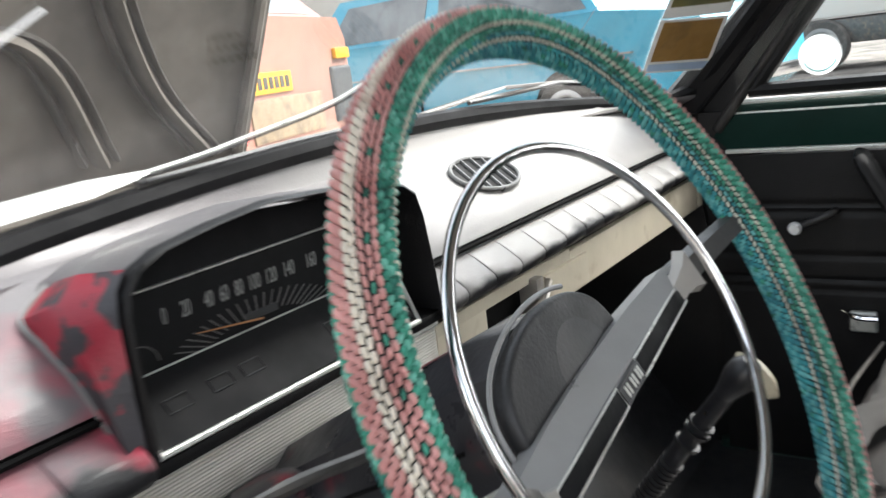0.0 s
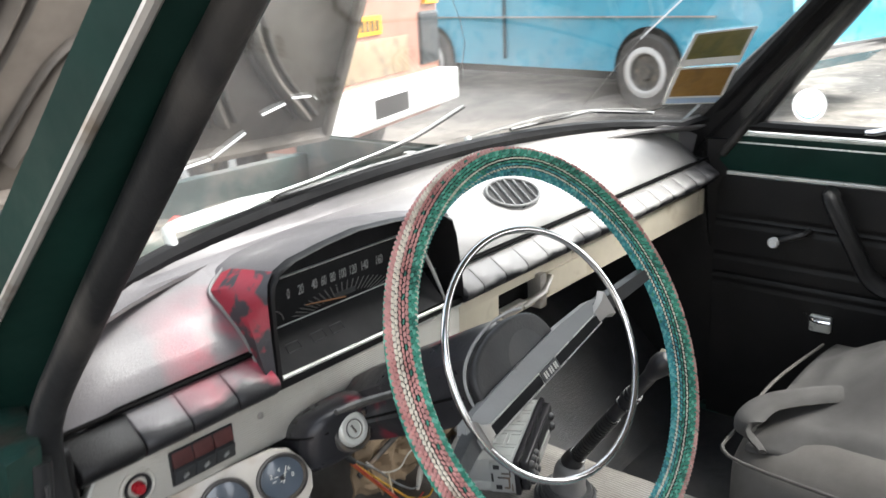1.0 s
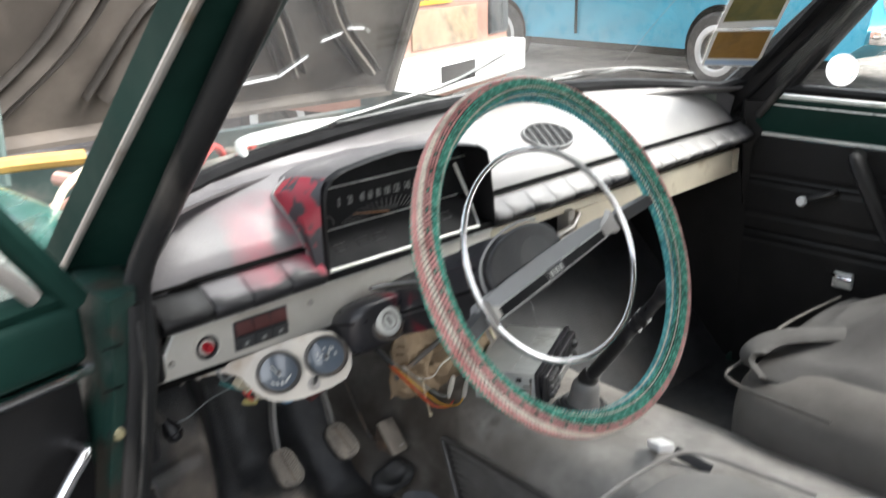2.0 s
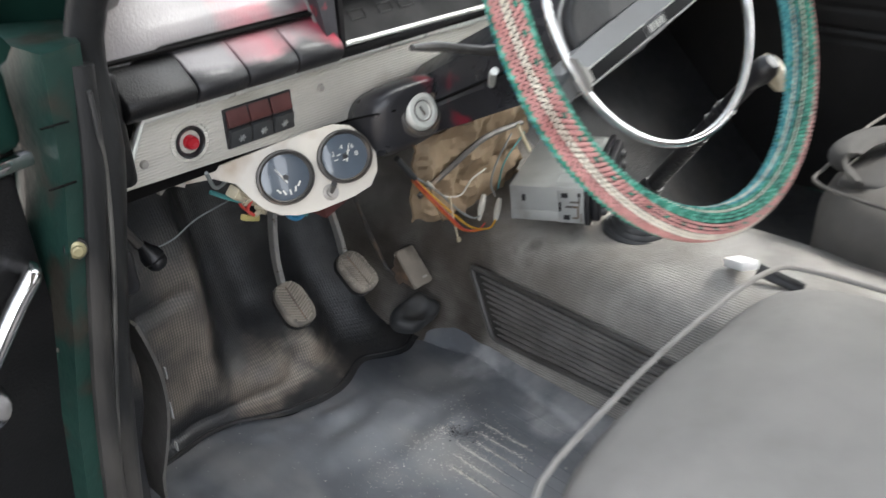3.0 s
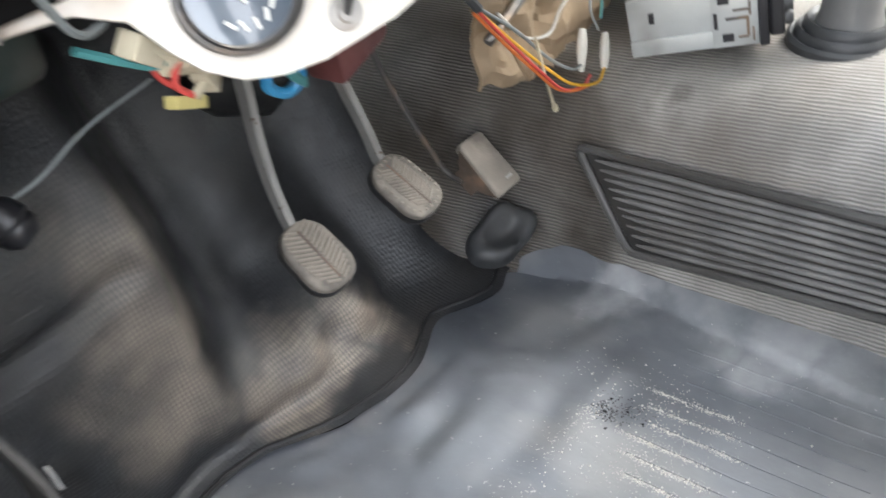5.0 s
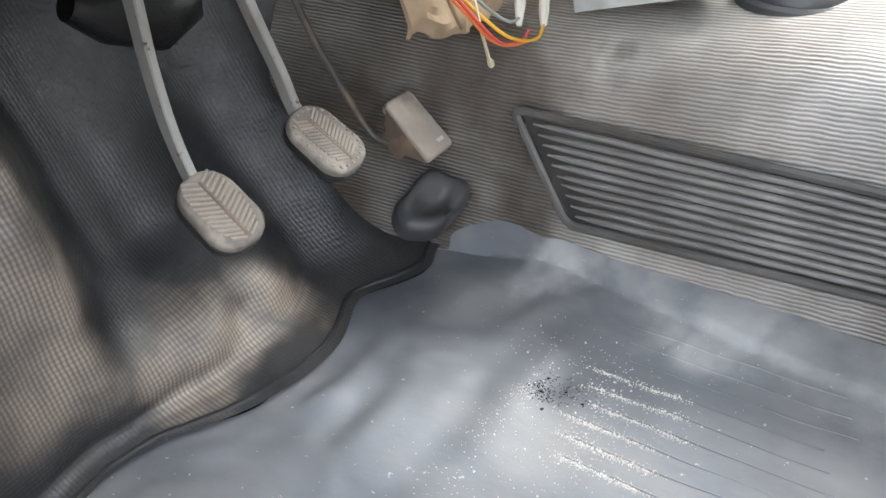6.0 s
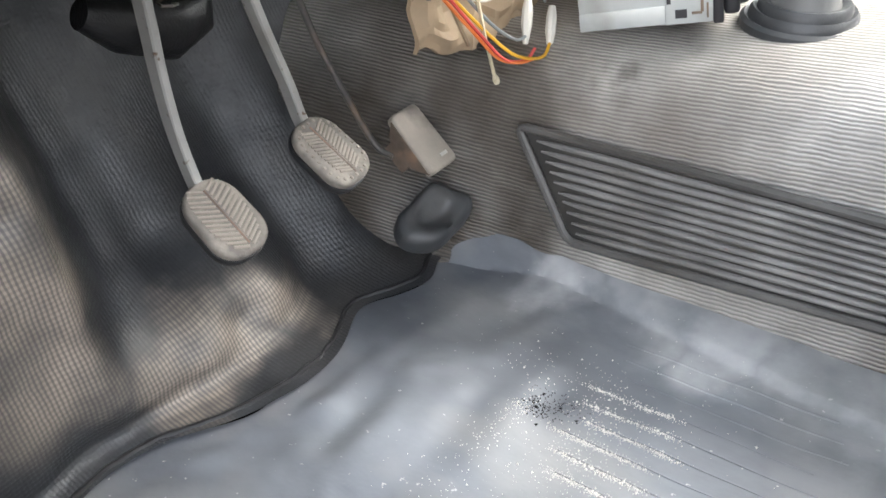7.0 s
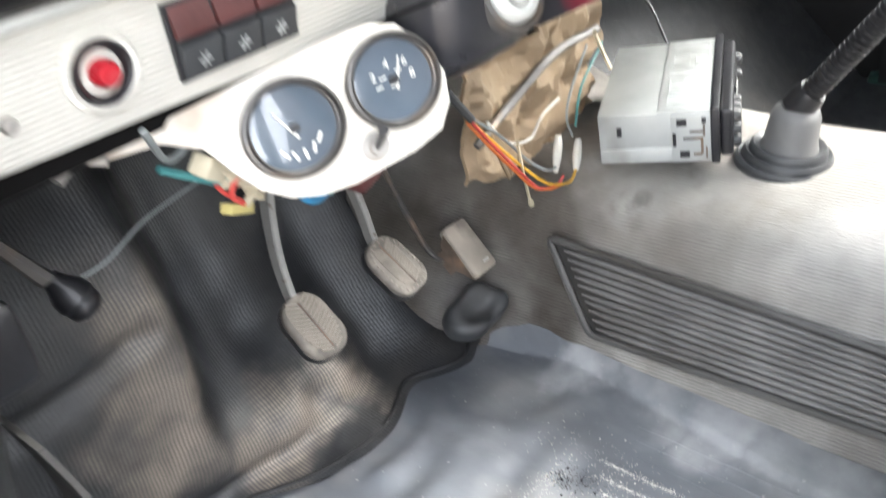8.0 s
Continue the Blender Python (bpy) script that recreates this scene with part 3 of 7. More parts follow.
def a_pillar(s):
    sec = []
    for z in (0.86, 0.95, 1.1, 1.25, 1.42):
        y, o = post_y(z), rail_y(z)
        k = 0.02 * (z - 0.9) / 0.5
        sec.append([(s * (0.726 - k), o + 0.05, z), (s * (0.722 - k), o, z), (s * (0.704 - k), o - 0.006, z), (s * (0.66 - k), y - 0.075, z), (s * ((0.635 if s < 0 else 0.668) - 2 * k), y - 0.035, z), (s * ((0.64 if s < 0 else 0.706) - 2 * k), y + 0.03, z)])
    p = part("a_pillar", bevel(loft(sec), 0.008, 2), GREEN if s < 0 else BLACK_VINYL, shell, "dark green painted windshield pillar" if s < 0 else "windshield pillar trimmed in black vinyl")
    part("drip_rail", tube([(s * (0.724 - 0.02 * (z - 0.9) / 0.5), rail_y(z) - 0.001, z) for z in (0.93, 1.0, 1.2, 1.42)], 0.0040, 8), STEEL, p, "dull metal drip rail")
    pts = [(s * (0.678 - 0.03 * (z - 0.95)), post_y(z) - 0.085, z) for z in (1.42, 1.3, 1.15, 1.02)]
    pts += [(s * 0.684, -0.052, 0.93), (s * 0.694, -0.056, 0.85), (s * 0.714, -0.058, 0.76), (s * 0.733, -0.058, 0.66), (s * 0.754, -0.058, 0.50), (s * 0.764, -0.064, 0.33)]
    if s > 0:
        pts = [(x + 0.014, y, z) for x, y, z in pts[:6]]
    part("door_seal", tube(curve_pts(pts, 4), [0.010 if s > 0 else 0.013 if q.z > 0.93 else 0.013 + 0.004 * min(1, (0.93 - q.z) / 0.08) for q in curve_pts(pts, 4)], 12), SEAL_GREY, p, "perished black rubber door seal")
    low = [(s * 0.700, -0.070, 0.915), (s * 0.710, -0.074, 0.85), (s * 0.729, -0.076, 0.76), (s * 0.748, -0.076, 0.66), (s * 0.768, -0.076, 0.50), (s * 0.776, -0.080, 0.33)]
    part("seal_flange", tube(curve_pts(low, 4), 0.0115, 10, flat=0.8), SEAL_GREY, p, "outer lip of the rubber door seal")
    trim = [[(s * 0.66, post_y(z) - 0.07, z), (s * (0.628 if s < 0 else 0.652), post_y(z) - 0.045, z), ((0.690 - 0.42 * (z - 1.0)) if s > 0 else -0.605 + 0.06 * (z - 0.95), glass_y(0.61, z) - 0.012, z), (s * (0.70 if s > 0 else 0.64), glass_y(0.63, z) + 0.01, z)] for z in (0.93, 1.1, 1.25, 1.42)]
    part("pillar_trim", bevel(loft(trim), 0.006, 2), BLACK_VINYL, p, "black vinyl pillar trim")
    return p


a_pillar(-1)


def right_pillar():
    """Slim post between the windshield and the passenger door, trimmed in black vinyl."""
    sec, seal, roll = [], [], []
    for z in (0.90, 0.96, 1.05, 1.15, 1.25, 1.35, 1.42):
        k = max(0.0, z - 1.2)
        a = 0.676 - 0.11 * (z - 0.95) - 0.25 * k
        ya, yo = glass_y(a, z), -0.098 - 0.76 * (z - 0.964) - 0.3 * k
        sec.append([(a, ya - 0.008, z), (a + 0.018 - 0.1 * k, (ya + yo) / 2 - 0.004, z), (0.688 - 0.25 * k, yo + 0.024, z), (0.728 - 0.3 * k, yo + 0.030, z), (0.728 - 0.3 * k, max(ya, yo + 0.06) + 0.04, z), (a + 0.012, ya + 0.02, z)])
        seal.append((0.686 - 0.25 * k, yo + 0.022, z))
        roll.append((a + 0.014 - 0.1 * k, (ya * 0.6 + yo * 0.4) - 0.006, z))
    p = part("a_pillar", bevel(loft(sec), 0.006, 2), BLACK_VINYL, shell, "windshield pillar trimmed in black vinyl")
    part("door_seal", tube(curve_pts(seal, 3), 0.0085, 10), SEAL_GREY, p, "black rubber door seal")
    part("trim_bead", tube(curve_pts(roll, 3), 0.004, 8), SEAL_BLACK, p, "raised bead along the trim")


right_pillar()


def door_post(s):
    sec = []
    for z, x in ((0.93, 0.686), (0.84, 0.694), (0.75, 0.712), (0.66, 0.730), (0.48, 0.754), (0.24, 0.764)):
        sec.append([(s * (x + 0.046), -0.03, z), (s * (x + 0.042), -0.085, z), (s * (x + 0.012), -0.075, z), (s * (x - 0.01), 0.0, z), (s * (x + 0.03), 0.03, z)])
    return part("door_post", bevel(loft(sec), 0.006, 2), GREEN_WORN if s < 0 else BLACK_VINYL, shell, "chipped green painted hinge post with rust" if s < 0 else "black trimmed hinge post")


lp = door_post(-1)
door_post(1)
part("seal_ridge", tube(curve_pts([(-0.7030, -0.0825, 0.900), (-0.7030, -0.0815, 0.870), (-0.7022, -0.0745, 0.834), (-0.7137, -0.0755, 0.767), (-0.7306, -0.0758, 0.690), (-0.748, -0.0758, 0.60), (-0.757, -0.0758, 0.50)], 5), 0.0030, 8, flat=0.6), SEAL_WORN, lp, "scuffed pale ridge of the door seal")
part("bolt_washer", lathe([(0.0, 0.0012), (0.0076, 0.0010), (0.0084, 0.0), (0.0084, -0.002)], axes((-0.738, -0.0815, 0.796), (1, 0, 0), (-0.3, -1, 0.1)), 20), RUBBER, lp, "dark greasy washer")
part("hinge_bolt", merge(lathe([(0, 0), (0.0062, 0.0), (0.0062, 0.002), (0.0042, 0.003), (0.0042, 0.006), (0.003, 0.007), (0, 0.007)], axes((-0.738, -0.083, 0.796), (1, 0, 0), (-0.3, -1, 0.1)), 12)), mat("yellowed_zinc", (0.24, 0.215, 0.12), 0.4, 0.3, 0.2, 60), lp, "pale hinge bolt with washer")

for z, c in ((0.856, -0.728), (0.815, -0.733)):
    part("post_seam", box(c - 0.013, c + 0.006, -0.0862, -0.0845, z + 0.0285, z + 0.0300, 0.0005), DARK, lp, "dark panel seam")
part("roof", sheet(lambda u, v: Vector(((u - 0.5) * 1.2, -0.22 - 1.9 * v, 1.40 + 0.05 * math.sin(math.pi * u) + 0.03 * math.sin(math.pi * v))), 12, 12, 0.03), [HEADLINER], shell, "pale headliner under the roof")
part("roof_front_rail", box(-0.62, 0.62, -0.30, -0.22, 1.375, 1.42, 0.01), GREEN, shell)
for s in (-1, 1):
    part("b_pillar", box(s * 0.70 - 0.03, s * 0.70 + 0.03, -1.12, -1.02, 0.3, 1.42, 0.01), GREEN, shell)
    part("sill", box(s * 0.74 - 0.05, s * 0.74 + 0.05, -1.05, 0.0, 0.20, 0.345, 0.015), GREEN_WORN, shell)
    part("rear_side", box(s * 0.73 - 0.02, s * 0.73 + 0.02, -2.3, -1.1, 0.25, 0.95, 0.01), BLACK_VINYL, shell)
part("rear_wall", box(-0.75, 0.75, -2.32, -2.25, 0.25, 1.1, 0.01), BLACK_VINYL, shell)
part("rear_bench", box(-0.68, 0.68, -2.0, -1.45, 0.3, 0.66, 0.05, 3), SEAT_CLOTH, shell)
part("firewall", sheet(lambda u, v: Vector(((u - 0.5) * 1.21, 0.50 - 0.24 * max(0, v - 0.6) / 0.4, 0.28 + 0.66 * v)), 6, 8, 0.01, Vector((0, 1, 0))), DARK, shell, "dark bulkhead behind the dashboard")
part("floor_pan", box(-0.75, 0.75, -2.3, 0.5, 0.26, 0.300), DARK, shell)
part("cowl", sheet(lambda u, v: (lambda x: Vector((x, glass_y(x, 0.985) + 0.0 + 0.22 * v, 0.965 - 0.03 * abs(x) - 0.02 * v)))((u - 0.5) * 1.26), 20, 4, 0.05), COWL_DUST, shell, "dusty green cowl panel below the windshield")
for s in (-1, 1):
    part("cowl_side", box(s * 0.725 - 0.012, s * 0.725 + 0.012, -0.06 if s > 0 else 0.02, 0.5, 0.25, 0.90, 0.004), BLACK_VINYL, shell, "dark footwell side panel")
    if s < 0:
        def wing_pt(u, v):
            y = 0.015 + 1.135 * u
            return Vector((-0.757 + 0.147 * v * (0.28 + 0.72 * min(1.0, max(0.0, (y - 0.14) / 0.16))), y, 0.872 + 0.058 * math.sin(0.5 * math.pi * min(1.0, 1.15 * v)) - 0.02 * u - 0.012 * max(0.0, v - 0.87) / 0.13))
        part("front_fender", sheet(wing_pt, 40, 12, 0.03), WING_PAINT, shell, "glossy green front wing with pale sky reflections painted in", smooth=70)
    else:
        part("front_fender", sheet(lambda u, v: Vector((0.72 - 0.13 * v, 0.1 + 1.05 * u, 0.86 + 0.03 * v - 0.02 * u)), 6, 4, 0.03), GREEN, shell, "weathered green front wing edge")
    part("inner_fender", box(s * 0.60 - 0.02, s * 0.60 + 0.02, 0.30, 1.15, 0.35, 0.87, 0.01), TEAL, shell, "teal painted inner wing")
part("front_panel", box(-0.62, 0.62, 1.10, 1.14, 0.35, 0.82, 0.01), TEAL, shell, "teal painted radiator panel")

# windshield
ws = thing("windshield", (0, 0.16, 1.0), "dusty cracked windshield in a black rubber seal", "windshield")


def ws_pt(u, v, off=0.0):
    hw = 0.645 - 0.085 * v if u < 0.5 else 0.698 - 0.10 * v
    x = (u * 2 - 1) * hw
    z = 0.955 + 0.045 * (1 - (x / 0.65) ** 2) + v * 0.40
    return Vector((x, glass_y(x, z) + off, z))


pane = part("glass_pane", sheet(lambda u, v: ws_pt(u, v), 28, 10), GLASS, ws, face=(0, -1, 0))
pane.visible_shadow = False
edge = [ws_pt(0.03 + 0.94 * k / 24, 0.0, -0.006) for k in range(25)] + [ws_pt(1.0, 0.06 + 0.9 * k / 8, -0.006) for k in range(9)]
edge += [ws_pt(0.97 - 0.94 * k / 12, 1.0, -0.006) for k in range(13)] + [ws_pt(0.0, 0.96 - 0.9 * k / 8, -0.006) for k in range(9)]
part("rubber_seal", tube(edge, 0.012, 8, closed=True), SEAL_BLACK, ws, "black rubber windshield seal")

# ---------- dashboard ----------
dash = thing("dashboard", (0, 0.05, 0.78), "silver-sprayed padded dashboard with worn red and black patches", "dashboard")
XL, XR = -0.657, 0.668


def pad_profile(x):
    e = max(0.0, (abs(x - 0.005) - 0.60) / 0.06)
    d = -0.022 * e * e
    yb = min(0.168, glass_y(x, 0.98) - 0.012)
    inside = -0.4335 < x < -0.1345
    rows = [Vector((x, 0.03, 0.895 + d)), Vector((x, 0.001, 0.8945 + d)), Vector((x, 0.003, 0.900 + d)), Vector((x, 0.016, 0.912 + d)), Vector((x, 0.036, 0.930 + d)), Vector((x, 0.060, 0.947 + d)),
            Vector((x, 0.09, 0.960 + d)), Vector((x, max(0.1, yb - 0.03), 0.968 + 1.2 * d)), Vector((x, yb + 0.012, 0.962 + d)), Vector((x, yb + 0.02, 0.90))]
    for v in rows:
        if inside and v.y < 0.06:
            v.y = 0.052 + 0.1 * v.y
    return rows


xs = sorted([XL + (XR - XL) * k / 48 for k in range(49)] + [-0.434, -0.433, -0.135, -0.134])
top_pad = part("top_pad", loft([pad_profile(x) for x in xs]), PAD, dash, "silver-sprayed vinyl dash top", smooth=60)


def ledge_pt(u, v):
    x = XL + 0.02 + (XR - XL - 0.04) * u
    yb = min(0.168, glass_y(x, 0.98) - 0.012)
    z1 = 0.955 + 0.045 * (1 - (x / 0.65) ** 2)
    a, b = Vector((x, yb - 0.028, 0.964)), Vector((x, glass_y(x, z1) - 0.010, z1 - 0.002))
    return a.lerp(b, v) + Vector((0, 0, -0.006 * math.sin(math.pi * v)))


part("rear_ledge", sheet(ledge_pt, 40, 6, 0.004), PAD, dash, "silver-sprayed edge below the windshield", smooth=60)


def band_panel(x0, x1):
    """One cushion of the ribbed band below the crease."""
    prof = [(0.03, 0.886), (0.000, 0.886), (-0.010, 0.8808), (-0.022, 0.8725), (-0.0300, 0.8665), (-0.0325, 0.8620), (-0.0315, 0.856), (-0.024, 0.849), (0.03, 0.845)]
    sec = []
    for k, (f, g) in enumerate(((0.0, 0.955), (0.012, 0.985), (0.03, 1.0), (0.5, 1.004), (0.97, 1.0), (0.988, 0.985), (1.0, 0.955))):
        x = x0 + (x1 - x0) * f
        sec.append([Vector((x, 0.03 + (y - 0.03) * (g if y < 0.02 else 1), 0.866 + (z - 0.866) * (0.96 + 0.04 * g))) for y, z in prof])
    return loft(sec)


gl = [-0.656, -0.594, -0.545, -0.492, -0.440]
gr = [-0.132] + [-0.098 + 0.0510 * k for k in range(15)] + [0.670]
for a, b in list(zip(gl, gl[1:])) + list(zip(gr, gr[1:])):
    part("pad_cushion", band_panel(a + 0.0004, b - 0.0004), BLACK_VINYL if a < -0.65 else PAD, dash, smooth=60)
for xa, xb in ((XL + 0.002, -0.440), (-0.132, XR - 0.002)):
    # near-black tube paints the shade in the crease
    part("crease", tube([(xa, -0.0005, 0.8905), ((xa + xb) / 2, -0.0005, 0.8905), (xb, -0.0005, 0.8905)], 0.0026, 6), DARK, dash, "dark tube for the shade in the crease below the dash top")
part("band_backing", box(XL, XR, 0.012, 0.03, 0.842, 0.892), BLACK_VINYL, dash)
for xa, xb in ((-0.674, -0.657), (0.670, 0.687)):
    part("end_cap", box(xa, xb, -0.03 if xa < 0 else -0.005, 0.12, 0.80 if xa < 0 else 0.845, 0.893, 0.01, 3), BLACK_VINYL, dash, "black vinyl dashboard end")
# dark slab paints the unlit hollow behind the trim
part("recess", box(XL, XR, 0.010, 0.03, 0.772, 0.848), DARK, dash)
# unseen panel added to stop daylight leaking into the footwell
part("light_stop_tray", box(XL, XR, 0.03, 0.36, 0.795, 0.803), DARK, dash, "added dark panel that blocks light under the dashboard")

# trim strip
trim_l = prism([(-0.664, 0.788), (-0.42, 0.781), (-0.118, 0.783), (-0.118, 0.838), (-0.42, 0.841), (-0.634, 0.841)], Matrix(((1, 0, 0, 0), (0, 0, -1, 0.006), (0, 1, 0, 0), (0, 0, 0, 1))), 0.010, 0.002)
part("trim_strip", trim_l, ALU, dash, "cream ribbed aluminium trim strip")
part("trim_edge", tube([(-0.666, -0.006, 0.786), (-0.635, -0.006, 0.842), (-0.42, -0.006, 0.8435), (-0.12, -0.006, 0.840)], 0.0035, 8), ALU_EDGE, dash, "greenish bright metal edge")
part("trim_strip", merge(box(0.165, 0.640, -0.004, 0.008, 0.780, 0.832, 0.003), box(0.645, 0.667, -0.004, 0.008, 0.780, 0.832, 0.003)), CREAM, dash, "cream enamelled trim strip")
part("radio_frame", merge(box(-0.118, 0.165, -0.004, 0.008, 0.822, 0.836, 0.002), box(-0.118, 0.165, -0.004, 0.008, 0.780, 0.789, 0.002), box(0.092, 0.205, -0.008, 0.006, 0.785, 0.822, 0.003),
                         box(-0.118, -0.03, -0.004, 0.008, 0.786, 0.825, 0.002)), CREAM, dash, "chipped cream frame round the empty radio slot")
part("radio_bracket", merge(box(0.060, 0.078, -0.014, 0.01, 0.774, 0.828, 0.003), tube([(0.02, -0.01, 0.790), (0.065, -0.018, 0.802), (0.09, -0.012, 0.818)], 0.005), box(-0.03, 0.03, -0.012, 0.004, 0.788, 0.798, 0.002)), STEEL, dash, "bent metal radio bracket")
for x, z in ((-0.640, 0.806), (-0.452, 0.822), (0.19, 0.803)):
    part("trim_screw", lathe([(0, 0.003), (0.003, 0.002), (0.004, 0), (0.004, -0.003)], axes((x, -0.005, z), (1, 0, 0), (0, -1, 0)), 10), STEEL, dash)
fr = axes((-0.596, -0.005, 0.812), (1, 0, 0), (0, -1, 0))
part("switch_washer", lathe([(0.0142, 0.0012), (0.0165, 0.0020), (0.0185, 0.0008), (0.0185, -0.002)], fr, 32), ALU, dash, "pale pressed ring")
wl = part("warning_lamp", lathe([(0, -0.0035), (0.0095, -0.0035), (0.0105, 0.001), (0.0130, 0.003), (0.0145, 0.001), (0.0145, -0.004)], fr, 28), BLACK_PLASTIC, dash, "round hazard switch bezel")
part("lens", lathe([(0, 0.0075), (0.0046, 0.007), (0.0062, 0.004), (0.0064, -0.004)], fr, 24), RED_PLASTIC, wl, "red plastic lens")
sw = part("switch_panel", box(-0.561, -0.488, -0.0065, 0.004, 0.794, 0.830, 0.001), BLACK_PLASTIC, dash, "black panel of three rocker switches")
for k in range(3):
    x = -0.5598 + 0.0236 * k
    m = Matrix.Translation((x + 0.0118, -0.0065, 0.812)) @ pose(0, 0, 0, 0, 0, 0)
    part("rocker_switch", merge(box(-0.011, 0.011, -0.004, 0.004, 0.001, 0.017, 0.0012, m=m @ pose(0, 0, 0, -14)), ), RED_DULL, sw, "dull red upper half of a rocker switch")
    lo = part("rocker_switch", box(-0.011, 0.011, -0.005, 0.004, -0.017, -0.0005, 0.0012, m=m @ pose(0, 0, 0, 14)), DARK_GREY, sw, "dark grey lower half of a rocker switch")
    part("symbol", merge(*[box(-0.0035, 0.0035, -0.0062, -0.005, -0.009 - 0.0004, -0.009 + 0.0004, m=m @ pose(0, 0, 0, 14) @ Matrix.Translation((0, 0, -0.009)) @ pose(0, 0, 0, 0, a, 0) @ Matrix.Translation((0, 0, 0.009))) for a in (0, 60, 120)]), MARK_GREY, lo)

# vents in the pad top
def on_pad(x, y):
    """A frame lying on the dash top's slope."""
    pr = pad_profile(x)
    for a, b in zip(pr[1:], pr[2:]):
        if a.y <= y <= b.y:
            t = (y - a.y) / (b.y - a.y)
            p = a.lerp(b, t)
            d = (b - a).normalized()
            return axes(p, (1, 0, 0), Vector((1, 0, 0)).cross(d))
    return axes(pr[3], (1, 0, 0), (0, -0.5, 0.8))


def oval_vent(x, y, w, h, slats, rot, label):
    m = on_pad(x, y) @ pose(0, 0, 0.001, 0, 0, rot)
    v = part("air_vent", prism([(w * math.cos(a), h * math.sin(a)) for a in [2 * math.pi * k / 28 for k in range(28)]], m @ pose(0, 0, -0.002), 0.003, 0.0008), DIAL_BLACK, dash, label)
    part("vent_rim", tube([m @ Vector((w * math.cos(a), h * math.sin(a), 0.002)) for a in [2 * math.pi * k / 36 for k in range(36)]], 0.0024, 8, closed=True), GREY_PLASTIC, v, "grey rim")
    for k in range(slats):
        xx = -w + 2 * w * (k + 1) / (slats + 1)
        hh = h * math.sqrt(max(0, 1 - (xx / w) ** 2)) * 0.95
        part("slat", box(xx - 0.0009, xx + 0.0009, -hh, hh, 0.0, 0.004, m=m @ pose(0, 0, 0, 0, 0, 0)), GREY_PLASTIC, v)
    return v


oval_vent(0.082, 0.050, 0.054, 0.0285, 5, -8, "oval demister vent with pale slats")
m = on_pad(-0.115, 0.052)
grid_v = part("demister_grid", prism([(0.050 * math.cos(a), 0.021 * math.sin(a)) for a in [2 * math.pi * k / 28 for k in range(28)]], m @ pose(0, 0, -0.001), 0.0025, 0.0008), GREY_PLASTIC, dash, "pale oval plate with a grid of round holes")
for i in range(-4, 5):
    for j in range(-1, 2):
        x, y = i * 0.0105 + (j % 2) * 0.005, j * 0.0115
        if (x / 0.046) ** 2 + (y / 0.019) ** 2 < 1:
            part("hole", lathe([(0, 0.0022), (0.0038, 0.0022), (0.0038, 0.0)], m @ pose(x, y, 0), 8), DIAL_BLACK, grid_v)
m = on_pad(0.078, 0.029)
part("vent_lever", merge(box(-0.002, 0.002, -0.004, 0.004, 0.000, 0.006, 0.001, m=m)), BLACK_PLASTIC, dash)

# ---------- instrument cluster ----------
cl = thing("instrument_cluster", (-0.27, 0.02, 0.86), "black hooded instrument cluster with horizontal speedometer", "instrument cluster")
LIP = [(-0.437, 0.858), (-0.437, 0.905), (-0.436, 0.950), (-0.433, 0.964), (-0.424, 0.975), (-0.404, 0.983), (-0.36, 0.989), (-0.311, 0.993), (-0.25, 0.989), (-0.19, 0.981), (-0.163, 0.975),
       (-0.148, 0.965), (-0.141, 0.945), (-0.133, 0.89), (-0.131, 0.858)]


def hood_ring(y, inset=0.0, lift=0.0):
    return [Vector((x + (-0.284 - x) * inset, y, z + (0.91 - z) * inset * 0.9 + lift)) for x, z in LIP]


part("hood", loft([hood_ring(0.085, 0.02, -0.012), hood_ring(0.03, 0.0, -0.002), hood_ring(-0.016)], caps=False, closed=False), PAD, cl, "silver-sprayed outer hood")
part("hood_lip", loft([hood_ring(-0.014, -0.004), hood_ring(-0.024, 0.0), hood_ring(-0.026, 0.02), hood_ring(-0.020, 0.04), hood_ring(0.040, 0.055)], caps=False, closed=False), BLACK_VINYL, cl, "black lip and lining")
cheek = [Vector(p) for p in ((-0.4385, -0.022, 0.860), (-0.4395, -0.022, 0.905), (-0.4385, -0.021, 0.950), (-0.4355, -0.020, 0.966), (-0.427, -0.019, 0.977))]
back = [Vector(p) for p in ((-0.447, -0.012, 0.866), (-0.4515, 0.008, 0.908), (-0.4535, 0.034, 0.932), (-0.452, 0.058, 0.949), (-0.42, 0.075, 0.962))]
bulge = [(p + q) / 2 + Vector((-0.008, -0.006, 0.004)) for p, q in zip(cheek, back)]
part("cheek", loft([cheek, bulge, back], caps=False, closed=False), RED_BLACK, cl, "side cheek with worn red and black paint")
part("cheek_piping", tube(curve_pts(back, 4), 0.0022, 6), GREY_PLASTIC, cl, "pale seam")
part("hood_bottom", box(-0.437, -0.131, -0.022, 0.040, 0.848, 0.8575, 0.003), BLACK_VINYL, cl)
part("dial_face", prism([(-0.428, 0.895), (-0.428, 0.955), (-0.405, 0.973), (-0.31, 0.983), (-0.175, 0.972), (-0.150, 0.955), (-0.142, 0.895)], Matrix(((1, 0, 0, 0), (0, 0, -1, 0.024), (0, 1, 0, 0), (0, 0, 0, 1))), 0.003), DIAL_BLACK, cl, "black dial face")
